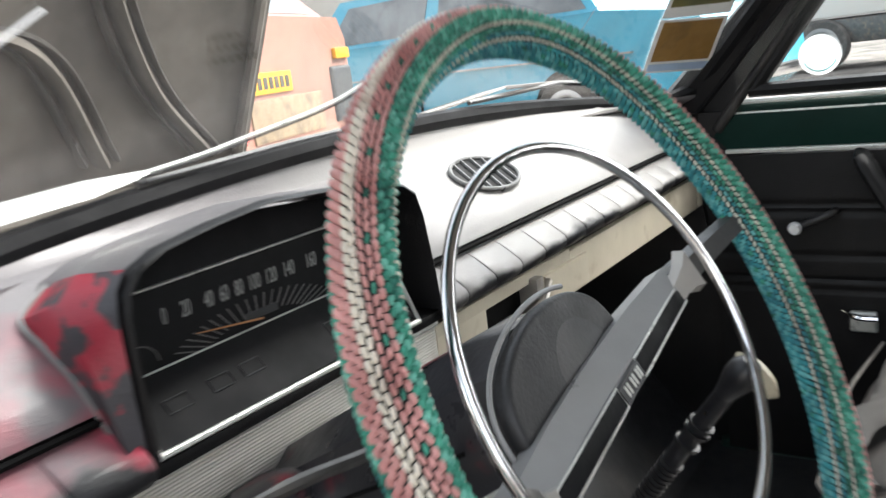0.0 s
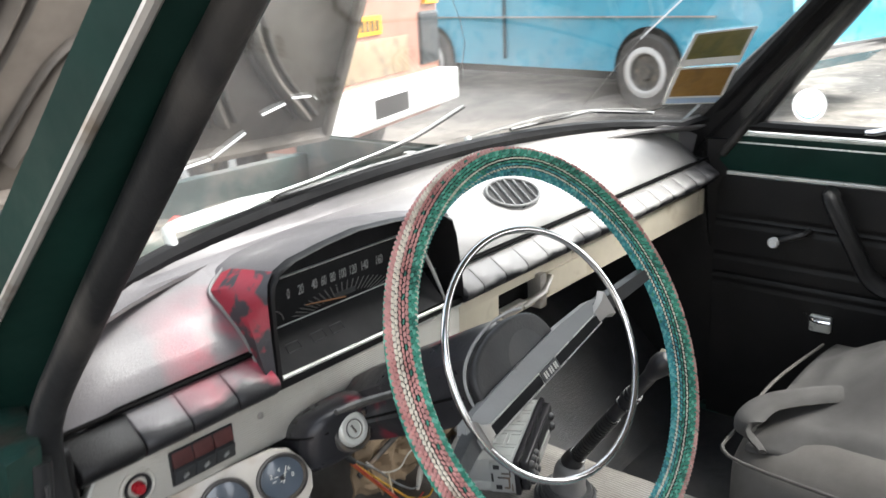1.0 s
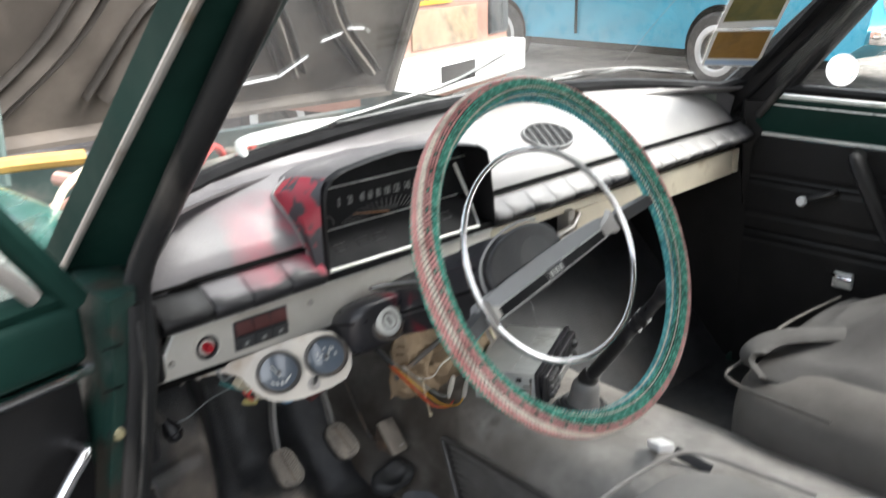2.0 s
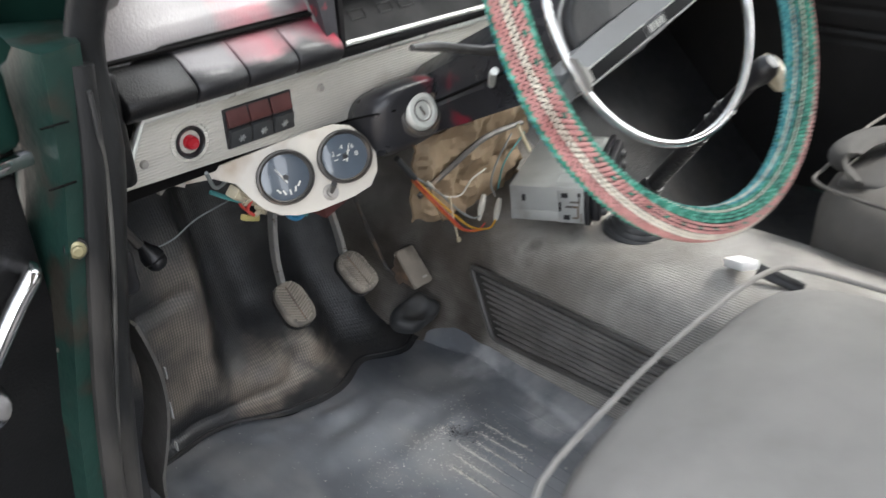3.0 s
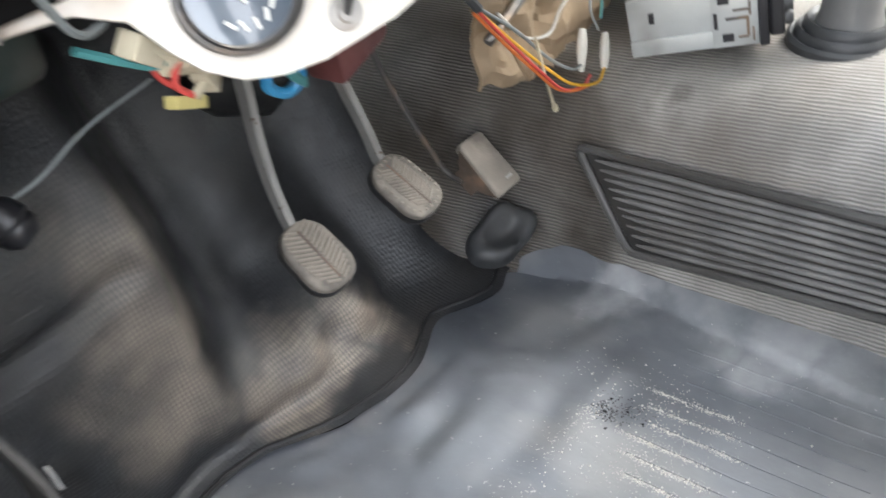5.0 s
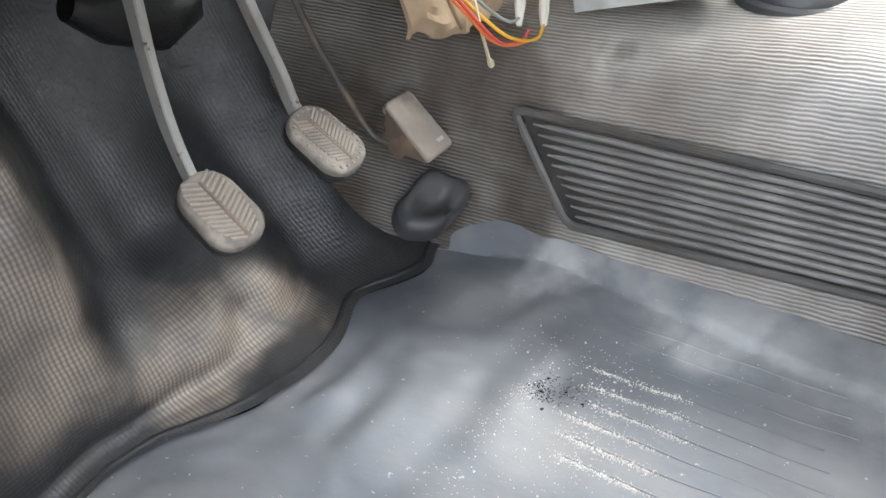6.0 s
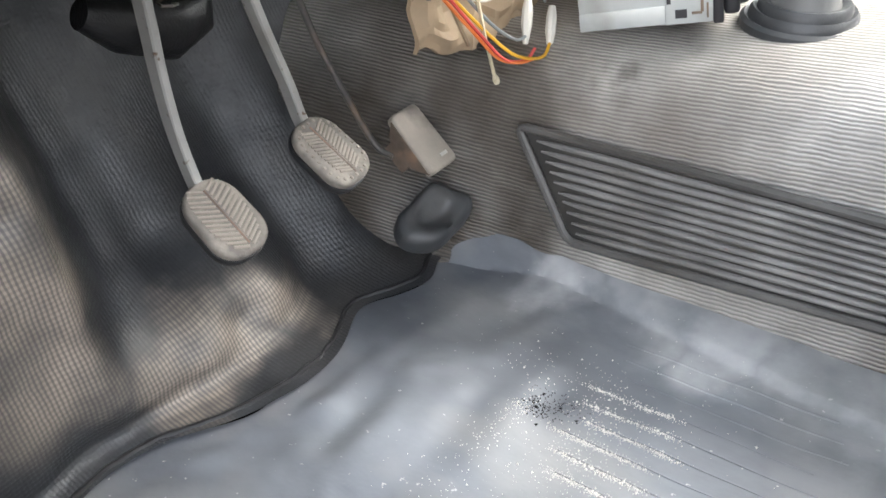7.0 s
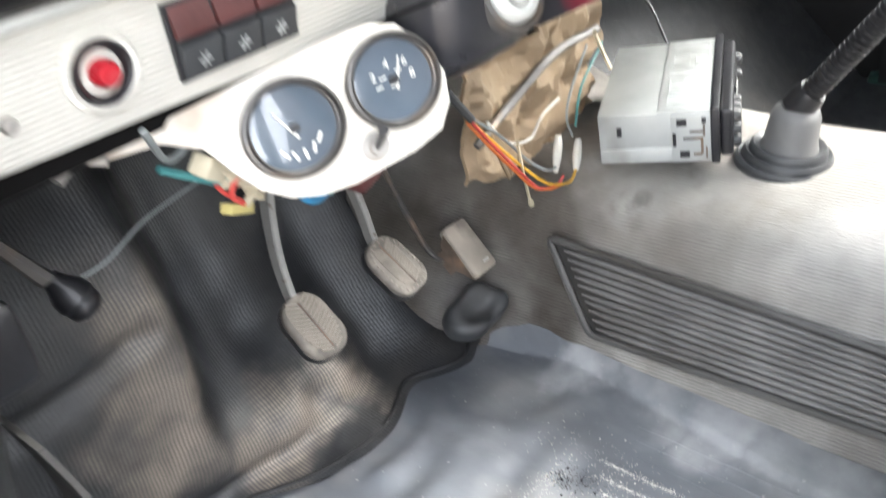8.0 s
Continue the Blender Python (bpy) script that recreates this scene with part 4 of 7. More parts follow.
fascia = part("fascia", loft([[(x, -0.020, 0.862), (x, 0.016, 0.898), (x, 0.022, 0.898), (x, 0.022, 0.860)] for x in (-0.428, -0.166)]), DIAL_BLACK, cl, "glossy black lower fascia")
for x in (-0.398, -0.362, -0.334, -0.246, -0.212):
    part("tell_tale", tube([axes((x, -0.0026, 0.8802), (1, 0, 0), (0, -0.036, 0.036)) @ Vector(p) for p in ((-0.009, -0.005, 0), (0.009, -0.005, 0), (0.009, 0.005, 0), (-0.009, 0.005, 0))], 0.0006, 5, closed=True), DARK_GREY, fascia)
part("chrome_frame", merge(tube([(-0.4315, 0.010, 0.903), (-0.4315, -0.023, 0.862), (-0.1645, -0.023, 0.858), (-0.176, -0.014, 0.90), (-0.196, -0.006, 0.952)], 0.0024, 8), tube([(-0.424, 0.017, 0.8985), (-0.168, 0.017, 0.8985)], 0.0008, 6)), ALU_EDGE, cl, "thin bright metal frame")
for k, (txt, x) in enumerate((("0", -0.380), ("20", -0.362), ("40", -0.342), ("60", -0.328), ("80", -0.314), ("100", -0.299), ("120", -0.282), ("140", -0.263), ("160", -0.238))):
    letters("numeral", txt, axes((x + 0.001, 0.0205, 0.9295), (1, 0, 0), (0, -1, 0)) @ Matrix.Diagonal((0.66, 1.30, 1, 1)), 0.0125, MARK_GREY, cl)
for k in range(21):
    a = radians(150 - 120 * k / 20)
    p0, p1 = Vector((-0.30 + 0.088 * math.cos(a), 0.0205, 0.886 + 0.034 * math.sin(a))), Vector((-0.30 + 0.060 * math.cos(a), 0.0205, 0.886 + 0.020 * math.sin(a)))
    part("tick", tube([p0, p1], 0.0005, 4), MARK_DIM, cl)
part("needle", tube([(-0.298, 0.018, 0.902), (-0.358, 0.018, 0.911)], [0.001, 0.0005], 6), mat("orange_needle", (0.42, 0.2, 0.09), 0.5), cl, "orange-brown needle")
part("odometer", box(-0.312, -0.280, 0.0195, 0.023, 0.903, 0.909, 0.0005), DARK_GREY, cl)
part("dial_groove", box(-0.424, -0.150, 0.016, 0.021, 0.9515, 0.9525, 0.0004), ALU_EDGE, cl)
part("fuel_dial", tube([(-0.405 + 0.016 * math.cos(a), 0.0205, 0.903 + 0.014 * math.sin(a)) for a in [math.pi * k / 12 for k in range(13)]], 0.0005, 4), MARK_DIM, cl)

# ---------- steering wheel ----------
WC = Vector((-0.3100, -0.2856, 0.9170))
WN = Vector((math.sin(radians(-3.12)) * math.cos(radians(27.26)), -math.cos(radians(-3.12)) * math.cos(radians(27.26)), math.sin(radians(27.26))))
WM = axes(WC, (1, 0, 0), WN)
WR, TR = 0.1853, 0.0116
wheel = thing("steering_wheel", WC, "black steering wheel in a pink, green and teal woven cover", "steering wheel")


def woven_cover():
    """A basket weave of short plump stitches; its 26 lanes creep round the tube at the top and the bottom of the rim."""
    cols, n = 26, 236
    # pink 0, cream 1, green 2, teal 3; 5: pink with a green stitch now and then, 6: a thin cream line
    lanes = [0, 5, 0, 1, 1, 0, 0, 0, 2, 2] + [3] * 9 + [6, 3, 2, 6, 2, 2, 2]
    shape = [(-1.0, 0.42), (-0.70, 0.88), (0.0, 1.0), (0.70, 0.88), (1.0, 0.42)]
    verts, faces, ids = [], [], []
    rng = random.Random(4)
    ln, wd = 0.91 * math.pi / n, 0.90 * math.pi / cols
    for c in range(cols):
        for k in range(n):
            th = 2 * math.pi * (k + 0.5 * (c % 2)) / n
            deg = math.degrees(th)
            creep = 56 * math.exp(-((deg - 80) / 34) ** 2) + 20 * math.exp(-((deg - 142) / 32) ** 2) + 24 * math.exp(-((deg - 268) / 34) ** 2) + 24 * math.exp(-(((deg + 190) % 360 - 180) / 48) ** 2)
            phi = 2 * math.pi * c / cols + radians(creep - 7)
            colour = lanes[c]
            if colour == 5:
                colour = 2 if k % 4 == 0 else 0
            elif colour == 6:
                colour = 1
            elif colour == 3:
                # paler teal stitches put the cord's highlights into the colour
                colour = 2 if rng.random() < 0.08 else 4 if (k + c // 2) % 3 == 0 or rng.random() < 0.12 else 3
            elif colour == 2:
                colour = 5 if (k + c) % 3 == 0 else 2
            fat = rng.uniform(0.9, 1.06) * (0.72 if lanes[c] == 6 else 0.6 if (lanes[c] == 5 and colour == 2) else 1.12 if lanes[c] == 1 else 1.0)
            lean = rng.uniform(-0.04, 0.04) + (0.02 if c % 2 else -0.02)
            base = len(verts)
            for s, g in shape:
                dth = th + s * ln
                er = Vector((math.cos(dth), math.sin(dth), 0))
                for j in range(5):
                    a = math.pi * j / 4
                    pr = phi + lean * s + wd * fat * g * math.cos(a)
                    rr = TR - 0.0012 + 0.0041 * min(1.0, fat + 0.2) * g * math.sin(a)
                    d = er * math.sin(pr) + Vector((0, 0, 1)) * math.cos(pr)
                    verts.append(tuple(WM @ (er * WR + d * rr)))
            for i in range(4):
                for j in range(4):
                    o = base + i * 5 + j
                    faces.append((o, o + 1, o + 6, o + 5))
                    ids.append(colour)
    me = bpy.data.meshes.new("woven_cover")
    me.from_pydata(verts, [], faces)
    for mm in (YARN_PINK, YARN_WHITE, YARN_GREEN, YARN_TEAL, YARN_TEAL_LIT, YARN_MINT):
        me.materials.append(mm)
    me.polygons.foreach_set("material_index", ids)
    me.shade_smooth()
    ob = new("woven_cover", me)
    ob.parent = wheel
    ob.matrix_parent_inverse = Matrix.Translation(-wheel.location)
    return tagged(ob, "woven cover of pink, cream, green and teal cord")


woven_cover()
part("rim", tube([WM @ Vector((WR * math.cos(a), WR * math.sin(a), 0)) for a in [2 * math.pi * k / 64 for k in range(64)]], TR - 0.0002, 16, closed=True), YARN_CORE, wheel)
RINGM = WM @ pose(-0.002, 0.002, -0.0156, 0, -4, 0)
part("horn_ring", tube([RINGM @ Vector((0.1189 * math.cos(a), 0.1189 * math.sin(a), 0)) for a in [2 * math.pi * k / 64 for k in range(64)]], 0.0035, 10, closed=True), CHROME, wheel, "chrome horn ring")
SPM = WM @ pose(0, -0.0132, 0, 0, 0, 11)


def spoke_sec(x, k, dz):
    """The bar's section: a narrow crest, a broad slope on its upper side."""
    return [SPM @ Vector((x, y * k, z * (0.6 + 0.4 * k) + dz)) for y, z in ((-0.0150, -0.046), (-0.0125, -0.030), (-0.0105, -0.0265), (0.0025, -0.0260), (0.0045, -0.0275), (0.0165, -0.0360), (0.0155, -0.050))]


spoke = part("spoke", loft([spoke_sec(-0.122, 0.62, 0.0), spoke_sec(-0.112, 0.92, 0.0), spoke_sec(-0.06, 1.06, 0.0), spoke_sec(0.0, 1.1, 0.0), spoke_sec(0.06, 1.0, 0.0), spoke_sec(0.112, 0.80, 0.0), spoke_sec(0.120, 0.6, 0.0)]), SPOKE_GREY, wheel, "grey plastic spoke bar with a sloping face", smooth=25)
for sx in (-1, 1):
    part("spoke_arm", bevel(loft([[SPM @ Vector((sx * x, -h, z0)), SPM @ Vector((sx * x, h, z0)), SPM @ Vector((sx * x, h * 0.7, z1)), SPM @ Vector((sx * x, -h * 0.7, z1))] for x, h, z0, z1 in ((0.108, 0.012, -0.040, -0.027), (0.130, 0.010, -0.034, -0.020), (0.158, 0.009, -0.020, -0.008), (0.182, 0.008, -0.008, 0.004))]), 0.002, 2), DARK_GREY, wheel, "dark outer end of the spoke")
    part("ring_clip", bevel(loft([[SPM @ Vector((sx * x, y0 + 0.5 * w * h, z)) for h, z in ((-1, z0 - 0.007), (1, z0 - 0.007), (0.8, z0), (-0.8, z0))] for x, w, z0, y0 in ((0.094, 0.013, -0.0262, -0.003), (0.104, 0.016, -0.0225, -0.001), (0.111, 0.021, -0.0185, 0.001), (0.1165, 0.032, -0.0150, 0.003))]), 0.0028, 3), STEEL, wheel, "dull metal clip holding the horn ring")
    a, b = (0.016, 0.100) if sx > 0 else (-0.104, -0.016)
    ins = part("inset", box(a, b, -0.0090, 0.0010, -0.0290, -0.0246, 0.0008, m=SPM), SEAL_BLACK, spoke, "black inset")
    part("inset_rim", tube([SPM @ Vector((x, y, -0.0252)) for x, y in ((a - 0.001, -0.0099), (b + 0.001, -0.0099), (b + 0.001, 0.0019), (a - 0.001, 0.0019))], 0.0007, 6, closed=True), ALU_EDGE, spoke, "fine bright outline")
plq = part("badge", box(-0.0150, 0.0150, -0.0090, 0.0010, -0.0290, -0.0240, 0.0008, m=SPM), DARK_GREY, spoke, "small dark badge")
part("badge_mark", merge(*[box(x, x + 0.0018, -0.0072, -0.0008, -0.0242, -0.0234, m=SPM) for x in (-0.0110, -0.0075, -0.0020, 0.0015, 0.0065, 0.0095)]), MARKING, plq, "pale embossed bars")
part("hub", lathe([(0, -0.040), (0.028, -0.042), (0.034, -0.05), (0.040, -0.085), (0.0, -0.09)], WM, 28), DARK_GREY, wheel, "dark grey hub")
PAD_RING = [Vector((-0.010 + 0.90 * (-0.004 + 0.071 * math.cos(t)), 0.006 + 0.052 * max(0.0, math.sin(t)) ** 0.62, 0)) for t in [math.pi * k / 30 for k in range(31)]]
part("horn_pad", prism([(p.x, p.y) for p in PAD_RING], SPM @ pose(0, 0, -0.054), 0.012, 0.005, 4), HUB_BLACK, wheel, "dull black rounded hub cover")
part("hub_piping", tube([SPM @ Vector((-0.010 + (p.x + 0.010) * 1.09, 0.006 + (p.y - 0.006) * 1.08, -0.049)) for p in PAD_RING[8:]], 0.0016, 8), SPOKE_GREY, wheel, "raised grey edge")

# ---------- steering column ----------
col = thing("steering_column", (-0.33, -0.05, 0.75), "black plastic steering column shroud with ignition lock", "steering column")
CD = -WN


def col_sec(d, w, h, drop):
    c = WC + CD * d + Vector((0, 0, -drop))
    return [c + Vector((x, 0, z)) for x, z in [(a * w, b * h) for a, b in ((-1, -0.3), (-0.85, 0.55), (-0.4, 0.95), (0.4, 0.95), (0.85, 0.55), (1, -0.3), (0.75, -0.9), (-0.75, -0.9))]]


part("shroud", bevel(loft([col_sec(0.085, 0.050, 0.045, 0.0), col_sec(0.12, 0.062, 0.050, 0.0), col_sec(0.24, 0.060, 0.046, 0.0), col_sec(0.34, 0.052, 0.040, 0.0)]), 0.005, 2), SHROUD, col, "black shroud with traces of red paint")
part("shroud_seam", tube([WC + CD * 0.10 + Vector((-0.062, 0, -0.008)), WC + CD * 0.30 + Vector((-0.058, 0, -0.008))], 0.0016, 6), DARK, col)
IG = Vector((-0.374, -0.055, 0.787))
ign_dir = Vector((-0.10, -0.93, 0.36)).normalized()
def pod_ring(a, w, h, dx):
    return [IG + ign_dir * a + Vector((-0.004 + dx + w * math.copysign(abs(math.cos(k)) ** 0.62, math.cos(k)), 0, 0.0 + h * math.copysign(abs(math.sin(k)) ** 0.62, math.sin(k)))) for k in [2 * math.pi * i / 32 for i in range(32)]]


pod = part("lock_housing", loft([pod_ring(-0.13, 0.054, 0.032, 0.02), pod_ring(-0.05, 0.056, 0.037, 0.004), pod_ring(-0.022, 0.054, 0.037, 0.0), pod_ring(-0.008, 0.048, 0.034, 0.0), pod_ring(0.000, 0.040, 0.030, 0.001), pod_ring(0.003, 0.032, 0.0265, 0.004)]), SHROUD, col, "rounded black lock housing with red paint traces", smooth=60)
part("housing_seam", tube([v + (v - IG).normalized() * 0.0006 for v in (pod_ring(-0.13, 0.054, 0.032, 0.02)[15], pod_ring(-0.05, 0.056, 0.037, 0.004)[15], pod_ring(-0.022, 0.054, 0.037, 0.0)[15], pod_ring(-0.008, 0.048, 0.034, 0.0)[15], pod_ring(0.003, 0.032, 0.0265, 0.004)[15])], 0.0012, 6), DARK, pod)
im = axes(IG + ign_dir * 0.004, (1, 0, 0), ign_dir)
part("lock_bezel", lathe([(0.0195, 0.0), (0.0215, 0.003), (0.0245, 0.002), (0.026, -0.004)], im, 36), DARK_STEEL, pod, "dark bezel ring")
lock = part("ignition_lock", lathe([(0, 0.0035), (0.0085, 0.0035), (0.0092, 0.0045), (0.0115, 0.0045), (0.0125, 0.0060), (0.0165, 0.0058), (0.0185, 0.0035), (0.0195, 0.0)], im, 36), ALU_EDGE, pod, "worn metal ignition lock")
part("key_slot", merge(box(-0.0012, 0.0012, -0.005, 0.005, 0.0030, 0.0042, m=im @ pose(0, 0, 0, 0, 0, 20)), tube([im @ Vector((0.010 * math.cos(a), 0.010 * math.sin(a), 0.0048)) for a in [2 * math.pi * k / 24 for k in range(24)]], 0.0007, 5, closed=True)), DARK_STEEL, lock)
part("stalk", tube(curve_pts([(-0.325, -0.135, 0.852), (-0.385, -0.150, 0.866), (-0.45, -0.165, 0.886), (-0.492, -0.172, 0.896)], 5), [0.005] * 5 + [0.004] * 8 + [0.0035, 0.003, 0.0025], 8), DARK_STEEL, col, "thin dark indicator stalk")
part("stalk", tube(curve_pts([(-0.35, -0.13, 0.82), (-0.39, -0.165, 0.848), (-0.405, -0.18, 0.858)], 5), 0.0035, 8), ALU_EDGE, col, "bright metal stalk")

# ---------- gauge panel ----------
gp = thing("gauge_panel", (-0.47, 0.0, 0.76), "white painted panel with two round auxiliary gauges under the dashboard", "gauge panel")
gx = Vector((0.058, -0.018, 0.007)).normalized()
gn = gx.cross(Vector((0, 0.35, 0.94))).normalized()
if gn.y > 0:
    gn = -gn
G0 = (Vector((-0.456, -0.034, 0.761)) + Vector((-0.514, -0.016, 0.754))) / 2
GM = axes(G0, gx, gn)
plate = part("plate", prism([(-0.080, 0.030), (-0.124, 0.032), (-0.126, 0.025), (-0.092, 0.020), (-0.075, 0.009), (-0.067, -0.008), (-0.059, -0.021), (-0.046, -0.032), (-0.030, -0.038), (-0.010, -0.041), (0.028, -0.040), (0.048, -0.036), (0.059, -0.024), (0.063, -0.008), (0.058, 0.010), (0.046, 0.026), (0.030, 0.032), (0.0, 0.033)], GM @ pose(0, 0, -0.004), 0.004, 0.001), WHITE_PAINT, gp, "stained off-white metal plate")
for sx in (-1, 1):
    gm = GM @ pose(0.0305 * sx, 0.0, 0.0) @ Matrix.Diagonal((0.93, 0.86, 1, 1))
    g = part("gauge", lathe([(0.0285, -0.03), (0.0285, 0.001), (0.030, 0.003), (0.0295, 0.007), (0.0278, 0.0075), (0.0272, 0.0050), (0.0262, 0.0062), (0.0252, 0.0055), (0.0248, 0.003)], gm, 36), DARK_STEEL, gp, "round gauge with dark bezel")
    part("dial", lathe([(0, 0.0035), (0.02, 0.0035), (0.0258, 0.003)], gm, 32), DIAL_BLUE, g, "dial under glass, tinted blue-grey for reflected sky")
    if sx > 0:
        for txt, px, py in (("2", -0.0115, 0.006), ("4", -0.001, 0.0105), ("6", 0.0105, 0.008), ("8", 0.0125, -0.001)):
            letters("numeral", txt, gm @ pose(px, py, 0.0040, 0, 0, -8), 0.0072, MARKING, g)
        part("dial_mark", merge(*[box(-0.0022, 0.0022, -0.0005, 0.0005, 0.0037, 0.0042, m=gm @ pose(px, py, 0)) for px, py in ((-0.006, 0.0035), (0.005, 0.0045), (-0.010, -0.001), (-0.001, -0.0035))]), MARKING, g)
    else:
        part("dial_mark", merge(*[box(-0.0009, 0.0009, -0.003, 0.003, 0.0037, 0.0042, m=gm @ pose(px, py, 0, 0, 0, a)) for px, py, a in ((-0.011, -0.012, 30), (-0.006, -0.015, 15), (0.0, -0.0165, 0), (0.006, -0.015, -20), (0.011, -0.011, -40))]), MARKING, g)
    part("gauge_needle", tube([gm @ Vector((0.0, -0.006, 0.0045)), gm @ Vector((0.008 * sx, 0.012, 0.0045))], [0.0009, 0.0005], 6), MARKING, g)
    part("needle_hub", lathe([(0, 0.006), (0.0028, 0.006), (0.0032, 0.0036)], gm, 12), BLACK_PLASTIC, g)
tg = part("toggle_switch", lathe([(0, 0.004), (0.004, 0.004), (0.0045, 0.001), (0.008, 0.001), (0.008, 0.0)], GM @ pose(0.007, -0.028, 0), 16), STEEL, gp, "small toggle switch")
part("toggle_lever", tube([GM @ Vector((0.007, -0.028, 0.003)), GM @ Vector((0.007, -0.019, 0.020))], [0.0018, 0.003], 8), BLACK_PLASTIC, tg)
part("bracket", merge(tube([GM @ Vector(p) for p in ((-0.122, 0.030, 0.0), (-0.134, 0.030, 0.002), (-0.142, 0.025, 0.004))], 0.004, 6), tube([GM @ Vector(p) for p in ((-0.118, 0.024, 0.006), (-0.136, 0.034, 0.006))], 0.003, 6)), STEEL, gp, "bent bracket end")

# loose wiring under the gauges
def wire(name, pts, r, material, label, cat="wire"):
    return solo(name, tube(curve_pts(pts, 6), r, 6), material, label, cat)


cluster_w = thing("wiring_bundle", (-0.52, 0.01, 0.70), "tangled wires and connectors hanging under the gauge panel", "wiring")
part("wire", tube(curve_pts([(-0.592, -0.015, 0.785), (-0.578, 0.0, 0.762), (-0.562, 0.01, 0.758), (-0.548, 0.015, 0.765)], 6), 0.0018, 6), WIRE_GREY, cluster_w, "grey wire")
for p, rot, size in (((-0.549, 0.012, 0.742), (20, 35, 25), 0.010), ((-0.534, 0.016, 0.730), (40, 20, 10), 0.009), ((-0.522, 0.018, 0.716), (10, 50, 40), 0.008)):
    part("connector", box(-size, size, -0.6 * size, 0.6 * size, -0.6 * size, 0.6 * size, 0.002, m=Matrix.Translation(p) @ pose(0, 0, 0, *rot)), IVORY, cluster_w, "pale plastic connector")
part("terminal", box(-0.010, 0.010, -0.004, 0.004, -0.003, 0.003, 0.001, m=Matrix.Translation((-0.536, 0.018, 0.710)) @ pose(0, 0, 0, 0, 25, 15)), mat("olive_terminal", (0.42, 0.36, 0.14), 0.5), cluster_w, "yellowish terminal")
part("wire", tube(curve_pts([(-0.545, 0.02, 0.738), (-0.542, 0.02, 0.724), (-0.532, 0.018, 0.712)], 6), 0.0015, 6), WIRE_RED, cluster_w, "red wire")
part("wire", tube(curve_pts([(-0.492, 0.0, 0.722), (-0.494, 0.015, 0.700), (-0.482, 0.02, 0.688), (-0.472, 0.018, 0.692), (-0.472, 0.012, 0.712)], 6), 0.0032, 6), WIRE_BLUE, cluster_w, "blue wire loop")
WIRE_TEAL = mat("teal_wire", (0.05, 0.20, 0.20), 0.45)
part("wire", tube(curve_pts([(-0.575, 0.015, 0.752), (-0.558, 0.014, 0.740), (-0.545, 0.012, 0.733), (-0.530, 0.014, 0.738)], 6), 0.0022, 6), WIRE_TEAL, cluster_w, "teal wire")
part("wire", tube(curve_pts([(-0.488, 0.012, 0.716), (-0.480, 0.014, 0.700), (-0.470, 0.018, 0.690)], 6), 0.0048, 8, flat=0.5), WIRE_TEAL, cluster_w, "teal sleeve")
part("wire", tube(curve_pts([(-0.555, 0.012, 0.748), (-0.542, 0.010, 0.738), (-0.526, 0.012, 0.728), (-0.508, 0.016, 0.716)], 6), 0.0036, 7), IVORY, cluster_w, "pale sleeve")
for p, q, r in (((-0.533, 0.010, 0.732), (-0.513, 0.014, 0.719), 0.0072), ((-0.518, 0.014, 0.721), (-0.500, 0.018, 0.713), 0.0062), ((-0.533, 0.014, 0.712), (-0.508, 0.018, 0.722), 0.0030)):
    part("plug", tube([p, Vector(p).lerp(Vector(q), 0.5), q], [r * 0.8, r, r * 0.7], 8), IVORY, cluster_w, "cream cable plug")
part("wire", tube(curve_pts([(-0.535, 0.010, 0.733), (-0.541, 0.012, 0.722), (-0.534, 0.014, 0.713)], 6), 0.0017, 6), WIRE_RED, cluster_w, "red wire loop")
part("relay", box(-0.024, 0.024, -0.012, 0.012, -0.011, 0.011, 0.004, m=Matrix.Translation((-0.436, 0.018, 0.697)) @ pose(0, 0, 0, 10, -10, 10)), RED_DULL, cluster_w, "dull red relay")

# wires hanging by the column
hang = thing("hanging_wires", (-0.18, 0.08, 0.53), "red, yellow and grey wires hanging below the column", "wiring")
for mt, lab, pts in ((WIRE_RED, "red wire", [(-0.256, 0.082, 0.638), (-0.224, 0.082, 0.598), (-0.190, 0.080, 0.556), (-0.165, 0.078, 0.528), (-0.138, 0.076, 0.518), (-0.126, 0.074, 0.524)]),
                     (WIRE_YELLOW, "yellow wire", [(-0.252, 0.084, 0.634), (-0.214, 0.084, 0.592), (-0.178, 0.082, 0.553), (-0.152, 0.076, 0.527), (-0.120, 0.072, 0.514), (-0.102, 0.074, 0.520)]),
                     (WIRE_ORANGE, "orange wire", [(-0.254, 0.085, 0.632), (-0.220, 0.085, 0.590), (-0.196, 0.082, 0.560), (-0.172, 0.080, 0.532), (-0.150, 0.076, 0.520), (-0.130, 0.074, 0.516)]),
                     (WIRE_GREY, "grey wire", [(-0.250, 0.086, 0.636), (-0.206, 0.086, 0.598), (-0.172, 0.084, 0.560), (-0.146, 0.080, 0.538), (-0.132, 0.078, 0.536)])):
    part("wire", tube(curve_pts(pts, 6), 0.0014, 6), mt, hang, lab)
part("sleeve", tube([(-0.282, 0.080, 0.672), (-0.250, 0.083, 0.634)], 0.0040, 8), DARK_GREY, hang, "dark sleeve")
for p, q in (((-0.134, 0.078, 0.530), (-0.116, 0.084, 0.562)), ((-0.104, 0.074, 0.514), (-0.086, 0.080, 0.546))):
    d = Vector(q) - Vector(p)
    part("terminal", tube([Vector(p) + d * k for k in (0.0, 0.2, 0.45, 0.75, 1.0)], [0.0022, 0.0034, 0.0048, 0.0046, 0.0030], 8), WIRE_WHITE, hang, "milky terminal sleeve")
